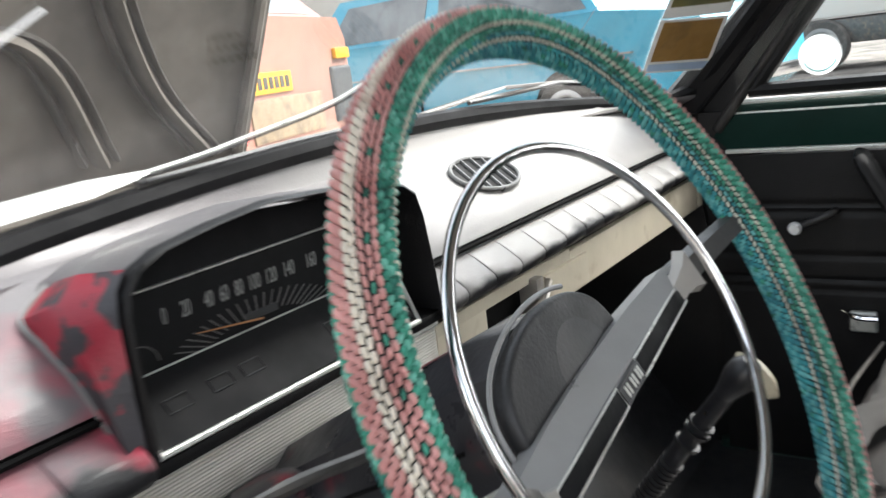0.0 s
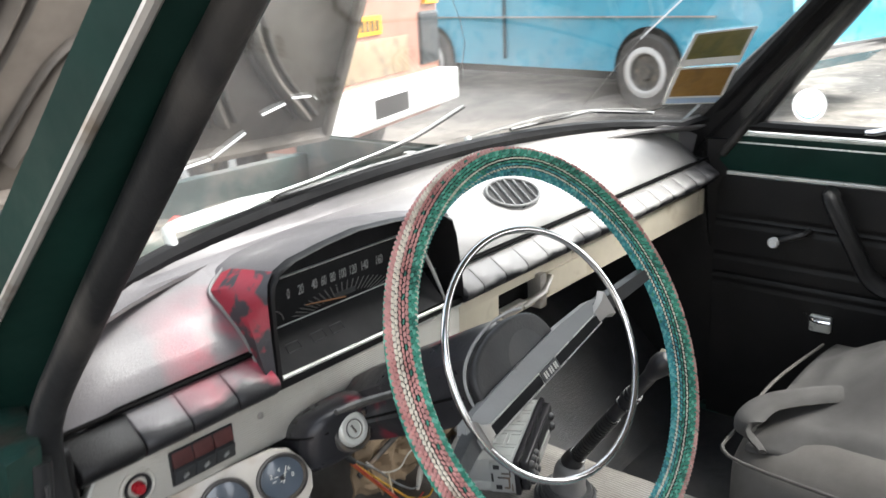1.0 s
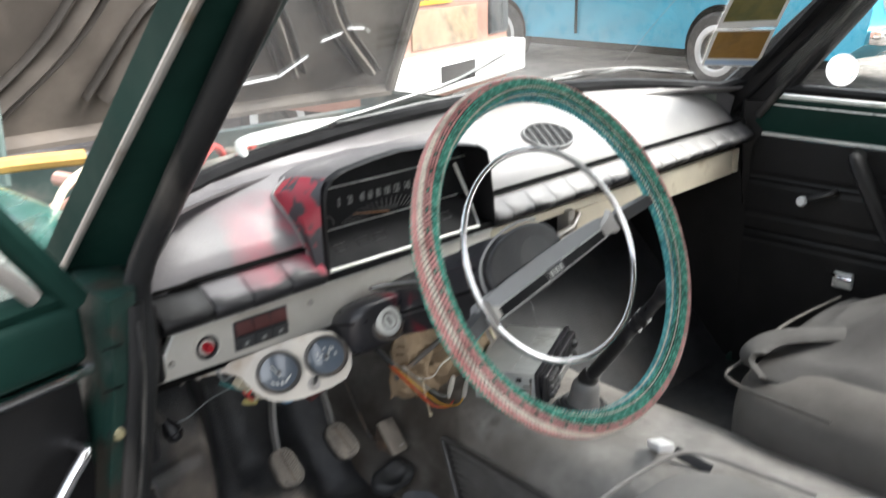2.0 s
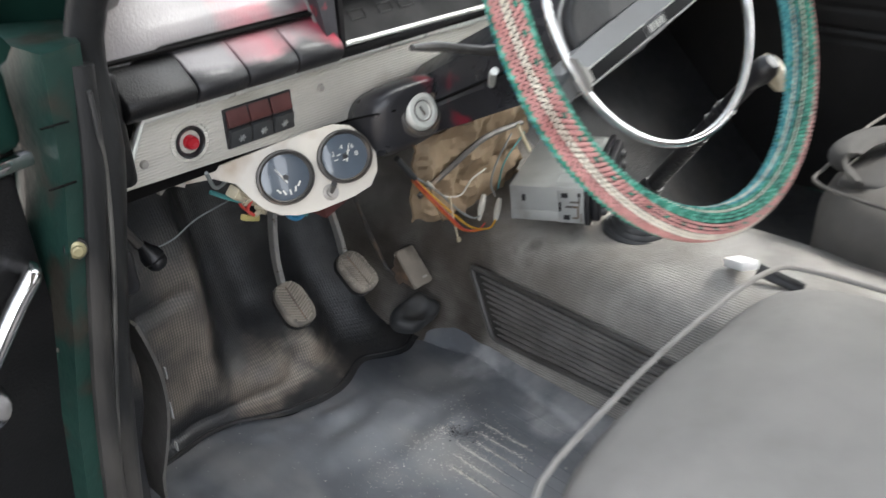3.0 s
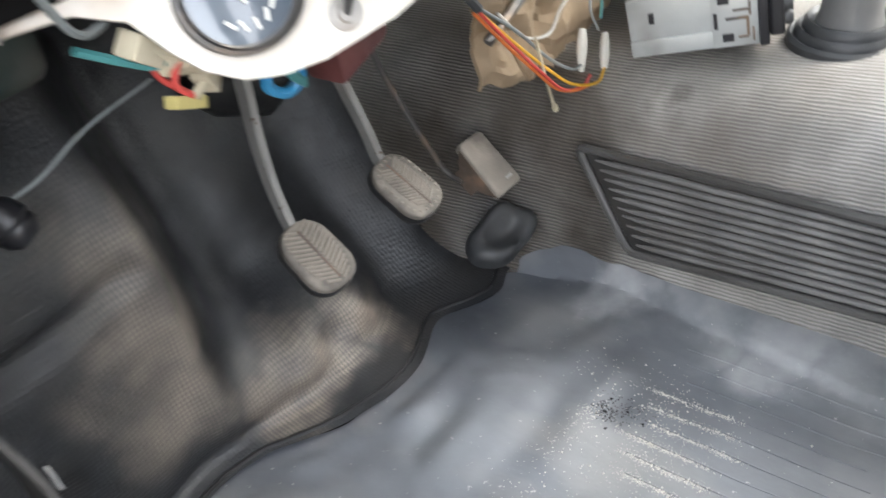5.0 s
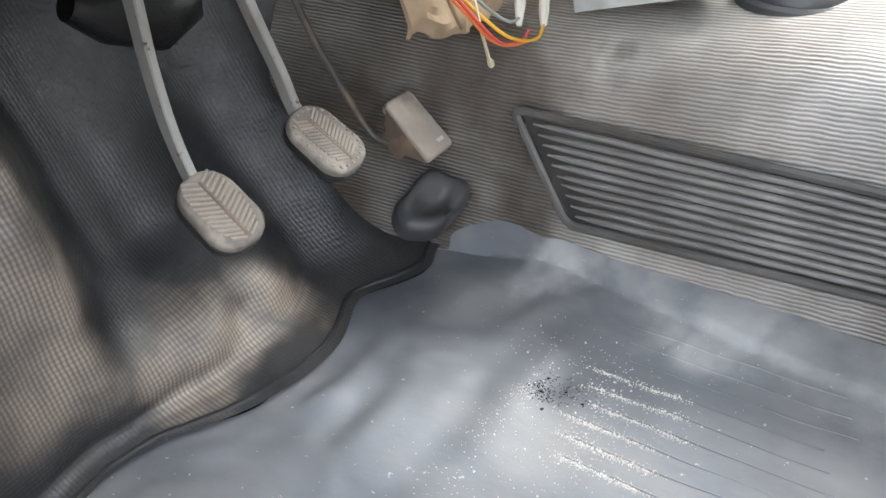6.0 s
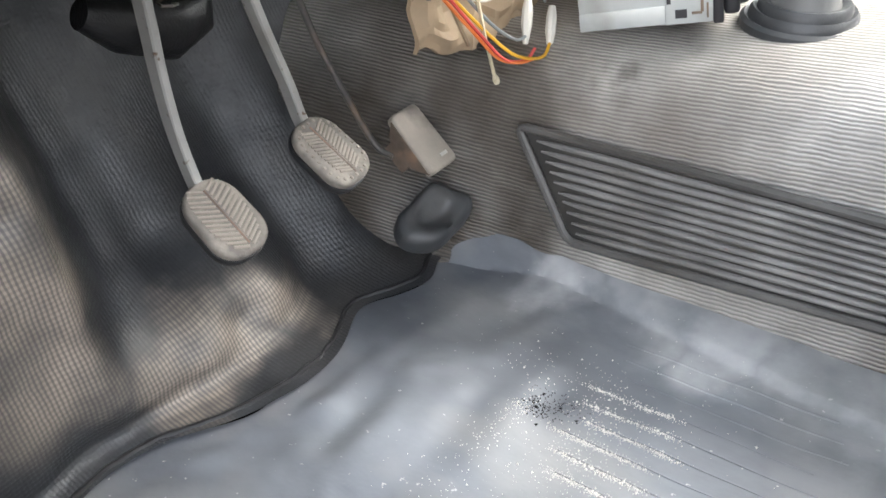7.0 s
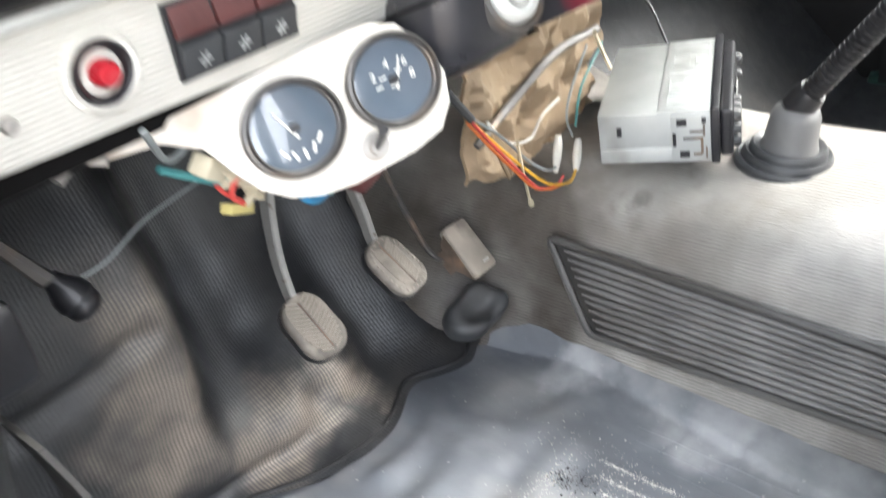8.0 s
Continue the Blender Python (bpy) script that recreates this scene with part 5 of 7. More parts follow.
part("strap", merge(tube([(-0.188, 0.082, 0.584), (-0.180, 0.084, 0.548), (-0.170, 0.086, 0.514)], 0.0036, 8, flat=0.4), lathe([(0.0016, 0.001), (0.004, 0.001), (0.004, -0.001), (0.0016, -0.001)], axes((-0.1685, 0.086, 0.511), (1, 0, 0), (0.2, -1, 0.4)), 12)), IVORY, hang, "pale strip with an eyelet")

# torn fibreboard under the column
brk = thing("broken_panel", (-0.1, 0.12, 0.55), "torn crumpled brown fibreboard panel behind the column", "panel")


def board_pt(u, v):
    x = -0.225 + 0.235 * u
    low = 0.520 + 0.060 * abs(u - 0.55) ** 1.2 + 0.016 * noise.noise(Vector((u * 9, 0, 3.1)))
    z = low + (0.668 - low) * v
    crumple = 0.020 * noise.noise(Vector((u * 6, v * 4, 8.0))) + 0.012 * abs(noise.noise(Vector((u * 11, v * 9, 1.0))))
    return Vector((x, 0.118 - 0.015 * v + crumple, z))


part("board", sheet(board_pt, 44, 20, 0.004, Vector((0, 1, 0))), CARDBOARD, brk, smooth=22)
for pts, r, mt in (([(-0.236, 0.092, 0.600), (-0.170, 0.096, 0.618), (-0.100, 0.094, 0.640), (-0.02, 0.092, 0.640)], 0.0042, DARK_STEEL), ([(-0.215, 0.094, 0.612), (-0.200, 0.096, 0.575), (-0.190, 0.094, 0.548)], 0.004, CARDBOARD), ([(-0.035, 0.088, 0.640), (-0.020, 0.086, 0.612), (-0.012, 0.084, 0.596)], 0.005, IVORY)):
    part("strip", tube(curve_pts(pts, 4), r, 6, flat=0.5), mt, brk)
for pts, mt, lab in (([(-0.225, 0.086, 0.620), (-0.195, 0.088, 0.588), (-0.160, 0.088, 0.576), (-0.140, 0.086, 0.592), (-0.112, 0.084, 0.600)], WIRE_WHITE, "thin pale wire"),
                     ([(-0.05, 0.088, 0.632), (-0.085, 0.086, 0.600), (-0.100, 0.084, 0.575), (-0.094, 0.082, 0.552)], WIRE_GREY, "thin grey wire"), ([(-0.02, 0.088, 0.625), (-0.070, 0.084, 0.596), (-0.088, 0.082, 0.560)], WIRE_TEAL, "thin teal wire")):
    part("loose_wire", tube(curve_pts(pts, 6), 0.0013, 6), mt, brk, lab)

# ---------- footwell ----------
FLOOR = 0.325


def smooth01(t):
    t = min(1, max(0, t))
    return t * t * (3 - 2 * t)


def bump2(a, b, ra, rb):
    return math.exp(-((a / ra) ** 2 + (b / rb) ** 2))


def mat_front(x):
    """The wavy front edge of the floor mat."""
    return 0.152 + 0.020 * bump2(x + 0.285, 0, 0.028, 1) + 0.052 * smooth01((-0.425 - x) / 0.075) - 0.008 * bump2(x + 0.225, 0, 0.02, 1) + 0.004 * math.sin(55 * x)


def toe_pt(u, v):
    x = -0.735 + 0.60 * u
    s = v
    y = mat_front(x) + 0.006 + (0.246 - 0.05 * smooth01((-0.40 - x) / 0.08)) * s ** 0.48
    z = FLOOR + 0.006 + 0.50 * s
    arch = smooth01((-0.440 - x) / 0.080) * math.sin(math.pi * min(1, max(0, s * 0.96))) ** 0.75
    y -= 0.150 * arch
    y += 0.012 * math.exp(-((s - 0.42 - 0.25 * (x + 0.6)) / 0.022) ** 2) * smooth01((-0.50 - x) / 0.05)
    free = smooth01(s / 0.07)
    y -= free * (0.036 * bump2(x + 0.43, s - 0.10, 0.075, 0.085) + 0.020 * bump2(x + 0.345, s - 0.085, 0.05, 0.06))
    y += free * (0.020 * bump2(x + 0.385, s - 0.075, 0.020, 0.035) + 0.010 * bump2(x + 0.40, s - 0.22, 0.05, 0.04))
    y += 0.007 * noise.noise(Vector((x * 9, s * 6, 1.0))) + 0.003 * noise.noise(Vector((x * 24, s * 16, 5.0)))
    y -= 0.012 * (1 - smooth01(s / 0.025))
    return Vector((x, y, z))


toe_carpet = solo("footwell_carpet", sheet(toe_pt, 90, 90, 0.010, Vector((0, 1, 0))), CARPET, "dusty black ribbed rubber carpet over the toe board", "carpet", kind="structure", smooth=70)
# dark tube along the worn edge also paints the shade over the mat
part("shaded_worn_edge", tube([toe_pt(k / 110, 0.002) + Vector((0, -0.0015 + 0.0010 * noise.noise(Vector((0.4 * k, 0, 0))), 0.0005 + 0.0010 * noise.noise(Vector((0.5 * k, 4, 0))))) for k in range(101)], [0.0024 + 0.0010 * noise.noise(Vector((0.6 * k, 9, 0))) for k in range(101)], 8), RUBBER, toe_carpet, "frayed lower edge, darkened for the shade over the mat")


def tun_section(y):
    f = smooth01((y - 0.06) / 0.26)
    side = [(-0.180, 0.300), (-0.168, 0.335), (-0.156, 0.400), (-0.141, 0.460), (-0.128, 0.495), (-0.104, 0.517), (-0.065, 0.526)]
    side = [(x - 0.085 * f * (0.65 + 0.35 * (z < 0.48)), z + 0.035 * f * (z > 0.4)) for x, z in side]
    top = [(-0.03, 0.529 + 0.035 * f), (0.03, 0.529 + 0.035 * f)]
    right = [(-x, z) for x, z in side[::-1]]
    return [Vector((x, y + 0.0015 * math.sin(60 * x), z + 0.0018 * math.sin(23 * y + 9 * x) + 0.002 * noise.noise(Vector((x * 12, y * 12, 4))))) for x, z in side + top + right]


ys = [-1.3, -0.9, -0.6, -0.45, -0.35] + [-0.30 + 0.02 * k for k in range(36)] + [0.45, 0.5]
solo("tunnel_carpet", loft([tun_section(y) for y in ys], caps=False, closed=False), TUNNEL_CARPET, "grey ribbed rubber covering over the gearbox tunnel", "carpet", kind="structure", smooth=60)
solo("passenger_carpet", sheet(lambda u, v: Vector((0.13 + 0.60 * u, -0.55 + 0.70 * v if v < 0.8 else 0.01 + (v - 0.8) * 2.0, FLOOR + 0.005 + (max(0, v - 0.8) * 2.0))), 20, 30, 0.008), CARPET, "dark carpet in the passenger footwell", "carpet", kind="structure")

# ribbed footrest panel on the tunnel side
foot = thing("footrest_panel", (-0.155, -0.1, 0.37), "black ribbed rubber scuff panel on the tunnel side", "scuff panel")
TN = Vector((-0.98, 0.0, 0.19)).normalized()
CTL, CBL, CTR, CBR = Vector((-0.143, 0.082, 0.461)), Vector((-0.162, 0.026, 0.369)), Vector((-0.148, -0.40, 0.435)), Vector((-0.1625, -0.40, 0.370))


def foot_pt(u, v, h=0.0):
    a, b = CTL.lerp(CTR, u), CBL.lerp(CBR, u)
    return a.lerp(b, v) + TN * (0.005 + h)


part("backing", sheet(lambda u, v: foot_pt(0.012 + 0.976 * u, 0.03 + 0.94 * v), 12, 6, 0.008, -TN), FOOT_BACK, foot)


def corner(cu, cv, a0):
    return [(cu + 0.018 * math.cos(radians(a0 + 30 * k)), cv + 0.09 * math.sin(radians(a0 + 30 * k))) for k in range(4)]


ring = corner(0.982, 0.09, 270) + corner(0.982, 0.91, 0) + corner(0.018, 0.91, 90) + corner(0.018, 0.09, 180)
part("border", tube([foot_pt(u, v, 0.0015) for u, v in ring], 0.0040, 8, closed=True), FOOT_BORDER, foot, "raised rubber border")
for k in range(10):
    v = (k + 1.15) / 11.3
    bow = [0.012 * noise.noise(Vector((0.35 * i, 2.7 * k, 0.5))) for i in range(25)]
    part("rib", tube([foot_pt(0.030 + 0.945 * i / 24, v + bow[i], 0.0010 + 0.0007 * noise.noise(Vector((0.8 * i, 3.1 * k, 7)))) for i in range(25)], [0.0008 + 0.0019 * smooth01((i + 0.2) / 1.6) for i in range(25)], 8), GRILLE_RUBBER, foot)


# rubber floor mat
MX0, MY = -0.715, 0.80


def mat_rim(y):
    """The mat's long edge, turned up against the tunnel."""
    return -0.1655 - 0.0125 * min(0.4, max(0.0, 0.024 - y)) - 0.19 * max(0.0, y - 0.06)


def mat_surface(x, y):
    """Height of the mat's upper face."""
    z = FLOOR + 0.002 + 0.004 * noise.noise(Vector((x * 8, y * 8, 0.3))) + 0.0022 * noise.noise(Vector((x * 22, y * 22, 2.3)))
    rim = mat_rim(y)
    edge = min(-0.168 - 0.173 * max(0.0, 0.088 - y), rim - 0.010)
    rise = max(0.0, 0.347 - 0.0624 * max(0.0, 0.024 - y) + 0.10 * max(0.0, y - 0.024) - FLOOR - 0.0080)
    z += 0.0060 * smooth01((x - edge) / 0.004) + max(0.0, rise) * max(0.0, x - edge) / max(0.012, rim - edge)
    z += 0.007 * bump2(x + 0.345, y - 0.045, 0.055, 0.040) + 0.006 * bump2(x + 0.33, y + 0.020, 0.08, 0.020)
    z += 0.0022 * noise.noise(Vector((x * 30 + 3 * noise.noise(Vector((x * 9, y * 9, 6.0))), y * 34, 9.1))) * smooth01((y + 0.03) / 0.06)
    z -= 0.008 * bump2(x + 0.305, y + 0.036, 0.020, 0.016) + 0.007 * bump2(x + 0.395, y - 0.085, 0.035, 0.018) - 0.006 * bump2(x + 0.43, y - 0.05, 0.04, 0.03)
    z += 0.006 * bump2(x + 0.40, y - 0.115, 0.016, 0.03) - 0.004 * bump2(x + 0.27, y - 0.06, 0.03, 0.02)
    return z


def mat_pt(u, v):
    x = MX0 + (mat_rim(0.13 - MY * v) - MX0) * u
    y = mat_front(x) - MY * v
    tucked = smooth01((0.05 - v) / 0.03) * smooth01((-0.225 - x) / 0.03)
    return Vector((x, y, mat_surface(x, y) * (1 - tucked) + (FLOOR + 0.001) * tucked))


fm = thing("floor_mat", (-0.4, -0.2, FLOOR), "blue-grey rubber floor mat strewn with grit and dust", "floor mat")
part("sheet", sheet(mat_pt, 170, 170, 0.004), MAT_RUBBER, fm, smooth=60)
for k in range(9):
    x0 = -0.222 - 0.0175 * k
    part("tread_rib", tube([Vector((x0 - 0.004 * i / 14, y, mat_surface(x0, y) - 0.0004)) for i, y in [(i, -0.058 - 0.008 * (k % 3) - 0.0125 * i) for i in range(14)]], 0.0011, 6), MAT_RUBBER, fm)


def crumbs(name, spots, count, lo, hi, seed, material, label, category, tall):
    """Loose grains scattered round the given places on the mat."""
    rng = random.Random(seed)
    gv, gf = [], []
    for k in range(count):
        cx, cy, sp, sq = spots[rng.randrange(len(spots))]
        x, y = rng.gauss(cx, sp), rng.gauss(cy, sq)
        if not (-0.66 < x < -0.185 and -0.55 < y < mat_front(x) - 0.03):
            continue
        s = rng.uniform(lo, hi) * (1.9 if rng.random() < 0.06 else 1)
        z, b0, a = mat_surface(x, y), len(gv), rng.uniform(0, 6.28)
        gv += [(x + s * math.cos(a + t), y + s * math.sin(a + t), z - 0.0002) for t in (0, 1.9, 4.0)] + [(x, y, z + s * tall)]
        gf += [(b0, b0 + 1, b0 + 3), (b0 + 1, b0 + 2, b0 + 3), (b0 + 2, b0, b0 + 3)]
    me = bpy.data.meshes.new(name)
    me.from_pydata(gv, [], gf)
    me.materials.append(material)
    tagged(new(name, me), label, category, kind="stuff")


GRIT_SPOTS = [(-0.352, -0.020, 0.020, 0.007), (-0.325, -0.024, 0.012, 0.006), (-0.290, -0.068, 0.020, 0.016), (-0.330, -0.075, 0.016, 0.014), (-0.365, -0.080, 0.016, 0.014), (-0.41, -0.02, 0.04, 0.02), (-0.40, -0.05, 0.06, 0.03), (-0.275, -0.015, 0.02, 0.03), (-0.25, -0.12, 0.05, 0.04), (-0.45, -0.09, 0.05, 0.03)]
GRIT_SPOTS += [(-0.224 - 0.0175 * k - 0.0003 * j, -0.062 - 0.008 * (k % 3) - 0.014 * j, 0.0016, 0.007) for k in (3, 4, 5, 6, 7, 8) for j in range(5)]
crumbs("grit", GRIT_SPOTS, 4600, 0.0002, 0.0008, 7, mat("pale_grit", (0.56, 0.54, 0.49), 0.8), "pale grit scattered on the floor mat", "grit", 1.2)
crumbs("dirt_crumbs", [(-0.309, -0.037, 0.010, 0.008), (-0.305, -0.042, 0.006, 0.012), (-0.316, -0.030, 0.005, 0.005)], 260, 0.0005, 0.0014, 8, DARK, "dark dirt crumbs in a dent of the floor mat", "dirt", 0.5)

# kick panel on the driver's side
kick = thing("kick_panel", (-0.70, 0.0, 0.5), "worn black plastic kick panel beside the footwell", "trim panel")
part("panel", bevel(loft([[(-0.738, -0.035, z), (-0.702 - 0.06 * (0.72 - z), -0.03, z), (-0.688 - 0.05 * (0.72 - z), 0.05, z), (-0.73, 0.08, z)] for z in (0.70, 0.66, 0.52, 0.33)]), 0.005, 2), BLACK_PLASTIC, kick)
part("flap", sheet(lambda u, v: Vector((-0.686 + 0.016 * math.sin(math.pi * min(1, 1.15 * v)) - 0.012 * v, -0.026 + 0.042 * u, 0.682 - 0.19 * v)), 5, 14, 0.003, Vector((-1, 0, 0))), FOOT_BORDER, kick, "chipped grey trim flap")
for z, w in ((0.625, 0.012), (0.585, 0.018), (0.545, 0.010)):
    part("chip", sheet(lambda u, v: Vector((-0.6735 - 0.08 * (0.62 - z) * (z < 0.62), -0.028 + 0.003 * u, z + w * (v - 0.5))), 2, 2, 0.0012, Vector((1, -0.3, 0))), GREY_PLASTIC, kick, "pale scraped edge")
part("relay_box", box(-0.712, -0.668, -0.012, 0.045, 0.700, 0.742, 0.008, 3), BLACK_PLASTIC, kick, "black box above the kick panel")

# bonnet release lever
CABLE = [(-0.608, 0.082, 0.684), (-0.590, 0.074, 0.690), (-0.558, 0.080, 0.698), (-0.516, 0.080, 0.704)]
rel = thing("bonnet_release", (-0.62, 0.06, 0.685), "black bonnet release lever with a round knob", "lever")
part("arm", tube([(-0.646, 0.088, 0.748), (-0.636, 0.085, 0.722), (-0.622, 0.081, 0.694)], [0.003, 0.004, 0.0055], 8), DARK_STEEL, rel)
part("knob", lathe([(0, 0.016), (0.007, 0.0155), (0.0115, 0.011), (0.0125, 0.006), (0.0118, 0.0045), (0.0135, 0.002), (0.0125, -0.006), (0.008, -0.014), (0.006, -0.020), (0, -0.021)], axes((-0.613, 0.078, 0.678), (1, 0, 0), (0.35, -0.35, -0.85)) @ Matrix.Scale(0.85, 4), 24), BLACK_PLASTIC, rel, "glossy black knob")
part("cable", tube(curve_pts(CABLE, 5), 0.0009, 6), WIRE_GREY, rel, "thin grey release cable")


# ---------- pedals ----------
def bar(pts, half_w, half_d, edge=0.0011):
    """A flat steel bar with broken edges, bent along the points."""
    pts = [Vector(p) for p in curve_pts(pts, 5)]
    secs = []
    for i, p in enumerate(pts):
        d = (pts[min(i + 1, len(pts) - 1)] - pts[max(i - 1, 0)]).normalized()
        q = d.cross(Vector((1, 0, 0))).normalized()
        r = q.cross(d)
        secs.append([p + r * a + q * b for a, b in ((-half_w, edge - half_d), (edge - half_w, -half_d), (half_w - edge, -half_d), (half_w, edge - half_d), (half_w, half_d - edge), (half_w - edge, half_d), (edge - half_w, half_d), (-half_w, half_d - edge))])
    return loft(secs)


def pedal(name, c, w, h, normal, arm, label, ribs=True, r=0.012, twist=0.0, studs=False):
    e = thing(name, c, label, "pedal")
    pm = axes(c, (1, 0, -0.12), normal) @ pose(0, 0, 0, 0, 0, twist)
    if not ribs:
        part("pad", prism(rounded(w, h, r, 6, 0.94), pm @ pose(0, 0, -0.009), 0.010, 0.003, 3), PEDAL_RUBBER, e, "dusty rubber pad")
        part("arm", tube(curve_pts(arm, 5), 0.0030, 10), DARK_STEEL, e, "worn steel rod")
        return e
    # pad darker than its treads: groove shade put into the colour
    pad = part("pad", prism(rounded(w, h, r, 8, 0.90), pm @ pose(0, 0, -0.008), 0.009, 0.0035, 3), PEDAL_GROOVE, e, "dusty rubber pad")
    part("pad_base", prism(rounded(w * 1.02, h * 1.02, r * 1.02, 8, 0.90), pm @ pose(0, 0, -0.0135), 0.0065, 0.002), RUBBER, pad, "dark rubber rim")
    inset = 0.62 if studs else 0.80
    for sd in (-1, 1):
        for k in range(13):
            y = -h * 0.42 * (inset + 0.15) + h * 0.84 * (inset + 0.15) * k / 12
            room = math.sqrt(max(0.0, 1 - abs(y / (0.5 * h)) ** 2.6))
            reach = w * 0.47 * inset * room
            if reach < 0.004:
                continue
            rise = 0.5 * (reach - 0.0016)
            part("tread", tube([pm @ Vector((sd * 0.0016, y - 0.4 * rise, 0.0006)), pm @ Vector((sd * reach, y + 0.6 * rise, 0.0010 - 0.0004 * (k % 3 == 1)))], 0.00135, 6), PEDAL_RUBBER, pad)
    part("tread_groove", tube([pm @ Vector((0, -h * 0.40, 0.0004)), pm @ Vector((0, h * 0.38, 0.0004))], 0.0011, 5), PEDAL_RUST, pad)
    if studs:
        outline = rounded(w * 0.84, h * 0.86, r * 0.84, 5, 0.90)
        turns = [Vector((*p[:2], 0.0)) for p in outline]
        span = [(turns[i] - turns[i - 1]).length for i in range(len(turns))]
        wear = random.Random(4)
        for k in range(26):
            left = sum(span) * k / 26
            for i in range(len(turns)):
                if left <= span[i]:
                    break
                left -= span[i]
            p = turns[i - 1].lerp(turns[i], left / max(1e-6, span[i]))
            part("stud", lathe([(0, 0.0016), (0.0011, 0.0013), (0.0017, 0.0004), (0.0019, -0.001)], pm @ pose(p.x, p.y, 0.0008 - wear.uniform(0, 0.0006)), 8), PEDAL_RUBBER, pad)
    part("arm", bar(arm, 0.0034, 0.0064), ARM_STEEL, e, "worn flat steel arm")
    return e


pedal("clutch_pedal", (-0.411, 0.148, 0.499), 0.047, 0.062, (0.02, -0.66, 0.75), [(-0.410, 0.170, 0.506), (-0.408, 0.178, 0.520), (-0.409, 0.180, 0.556), (-0.412, 0.172, 0.600), (-0.418, 0.156, 0.640), (-0.426, 0.135, 0.700), (-0.430, 0.12, 0.78)], "clutch pedal with a dusty chevron rubber pad", r=0.0195, twist=4)
pedal("brake_pedal", (-0.309, 0.142, 0.503), 0.047, 0.062, (0.04, -0.66, 0.75), [(-0.308, 0.166, 0.512), (-0.308, 0.172, 0.524), (-0.316, 0.168, 0.556), (-0.330, 0.162, 0.600), (-0.345, 0.152, 0.645), (-0.358, 0.140, 0.70), (-0.365, 0.13, 0.78)], "brake pedal with a worn dusty studded rubber pad", r=0.0185, twist=10, studs=True)
gas = pedal("accelerator_pedal", (-0.207, 0.139, 0.466), 0.037, 0.061, (0.05, -0.74, 0.67), [(-0.226, 0.160, 0.452), (-0.228, 0.178, 0.462), (-0.242, 0.186, 0.510), (-0.258, 0.190, 0.562), (-0.276, 0.182, 0.610), (-0.300, 0.170, 0.68), (-0.315, 0.16, 0.74)], "accelerator pedal with a plain dusty metal pad", ribs=False, r=0.006, twist=4)
GASM = axes((-0.207, 0.139, 0.466), (1, 0, -0.12), (0.05, -0.74, 0.67)) @ pose(0, 0, 0, 0, 0, 4)
part("pedal_side", loft([[GASM @ Vector((-0.0165 - d, y0, z)) for y0, z in ((0.026, -0.002), (0.020 - 2 * d, -0.016), (-0.012, -0.018), (-0.029, -0.004))] for d in (0.0, 0.0022)]), PEDAL_RUST, gas, "rusty folded pedal side")
part("pedal_bracket", loft([[GASM @ Vector((x, y, z)) for x, y in ((-0.018, -0.012), (0.004, -0.012), (0.004, 0.014), (-0.018, 0.014))] for z in (-0.030, -0.012)]), PEDAL_RUST, gas, "rusty bracket behind the pad")
part("pad_scuff", sheet(lambda u, v: GASM @ Vector((0.002 + 0.009 * u, -0.022 + 0.003 * v, 0.0014)), 2, 2, 0.0004, Vector((0, 1, 0))), STEEL, gas, "bare scuffed spot")
bm = lathe([(0.031, -0.014), (0.031, 0.000), (0.029, 0.006), (0.023, 0.009), (0.015, 0.005), (0.008, 0.000), (0, -0.001)], Matrix(), 32)
for v in bm.verts:
    k = noise.noise(Vector((v.co.x * 40, v.co.y * 40, 4.0)))
    v.co = Vector((v.co.x * (1.22 + 0.22 * k), v.co.y * (0.80 + 0.2 * k), v.co.z + 0.006 * k))
bm.transform(axes((-0.220, 0.130, 0.396), (1, -0.2, 0.0), (-0.15, -0.55, 0.82)))
solo("pedal_boot", bm, DARK_GREY, "dented black rubber boot below the accelerator pedal", "rubber boot", smooth=80)

pb = thing("pedal_bracket", (-0.43, 0.2, 0.70), "black pedal bracket in the dark under the dashboard", "bracket")
part("plate", bevel(loft([[(x, 0.18, 0.68), (x, 0.18, 0.79), (x, 0.26, 0.79), (x, 0.25, 0.67), (x, 0.21, 0.655)] for x in (-0.425, -0.405, -0.385)]), 0.012, 3), BLACK_VINYL, pb)
part("pivot", tube([(-0.432, 0.205, 0.642), (-0.410, 0.205, 0.628), (-0.375, 0.205, 0.614), (-0.352, 0.205, 0.618), (-0.340, 0.205, 0.630)], [0.010, 0.018, 0.022, 0.018, 0.008], 20), BLACK_VINYL, pb, "black rounded housing")
part("spring", tube([Vector((-0.395 + 0.006 * math.cos(1.1 * k), 0.165 + 0.006 * math.sin(1.1 * k), 0.700 - 0.0009 * k)) for k in range(70)], 0.0010, 5), DARK_STEEL, pb, "return spring")

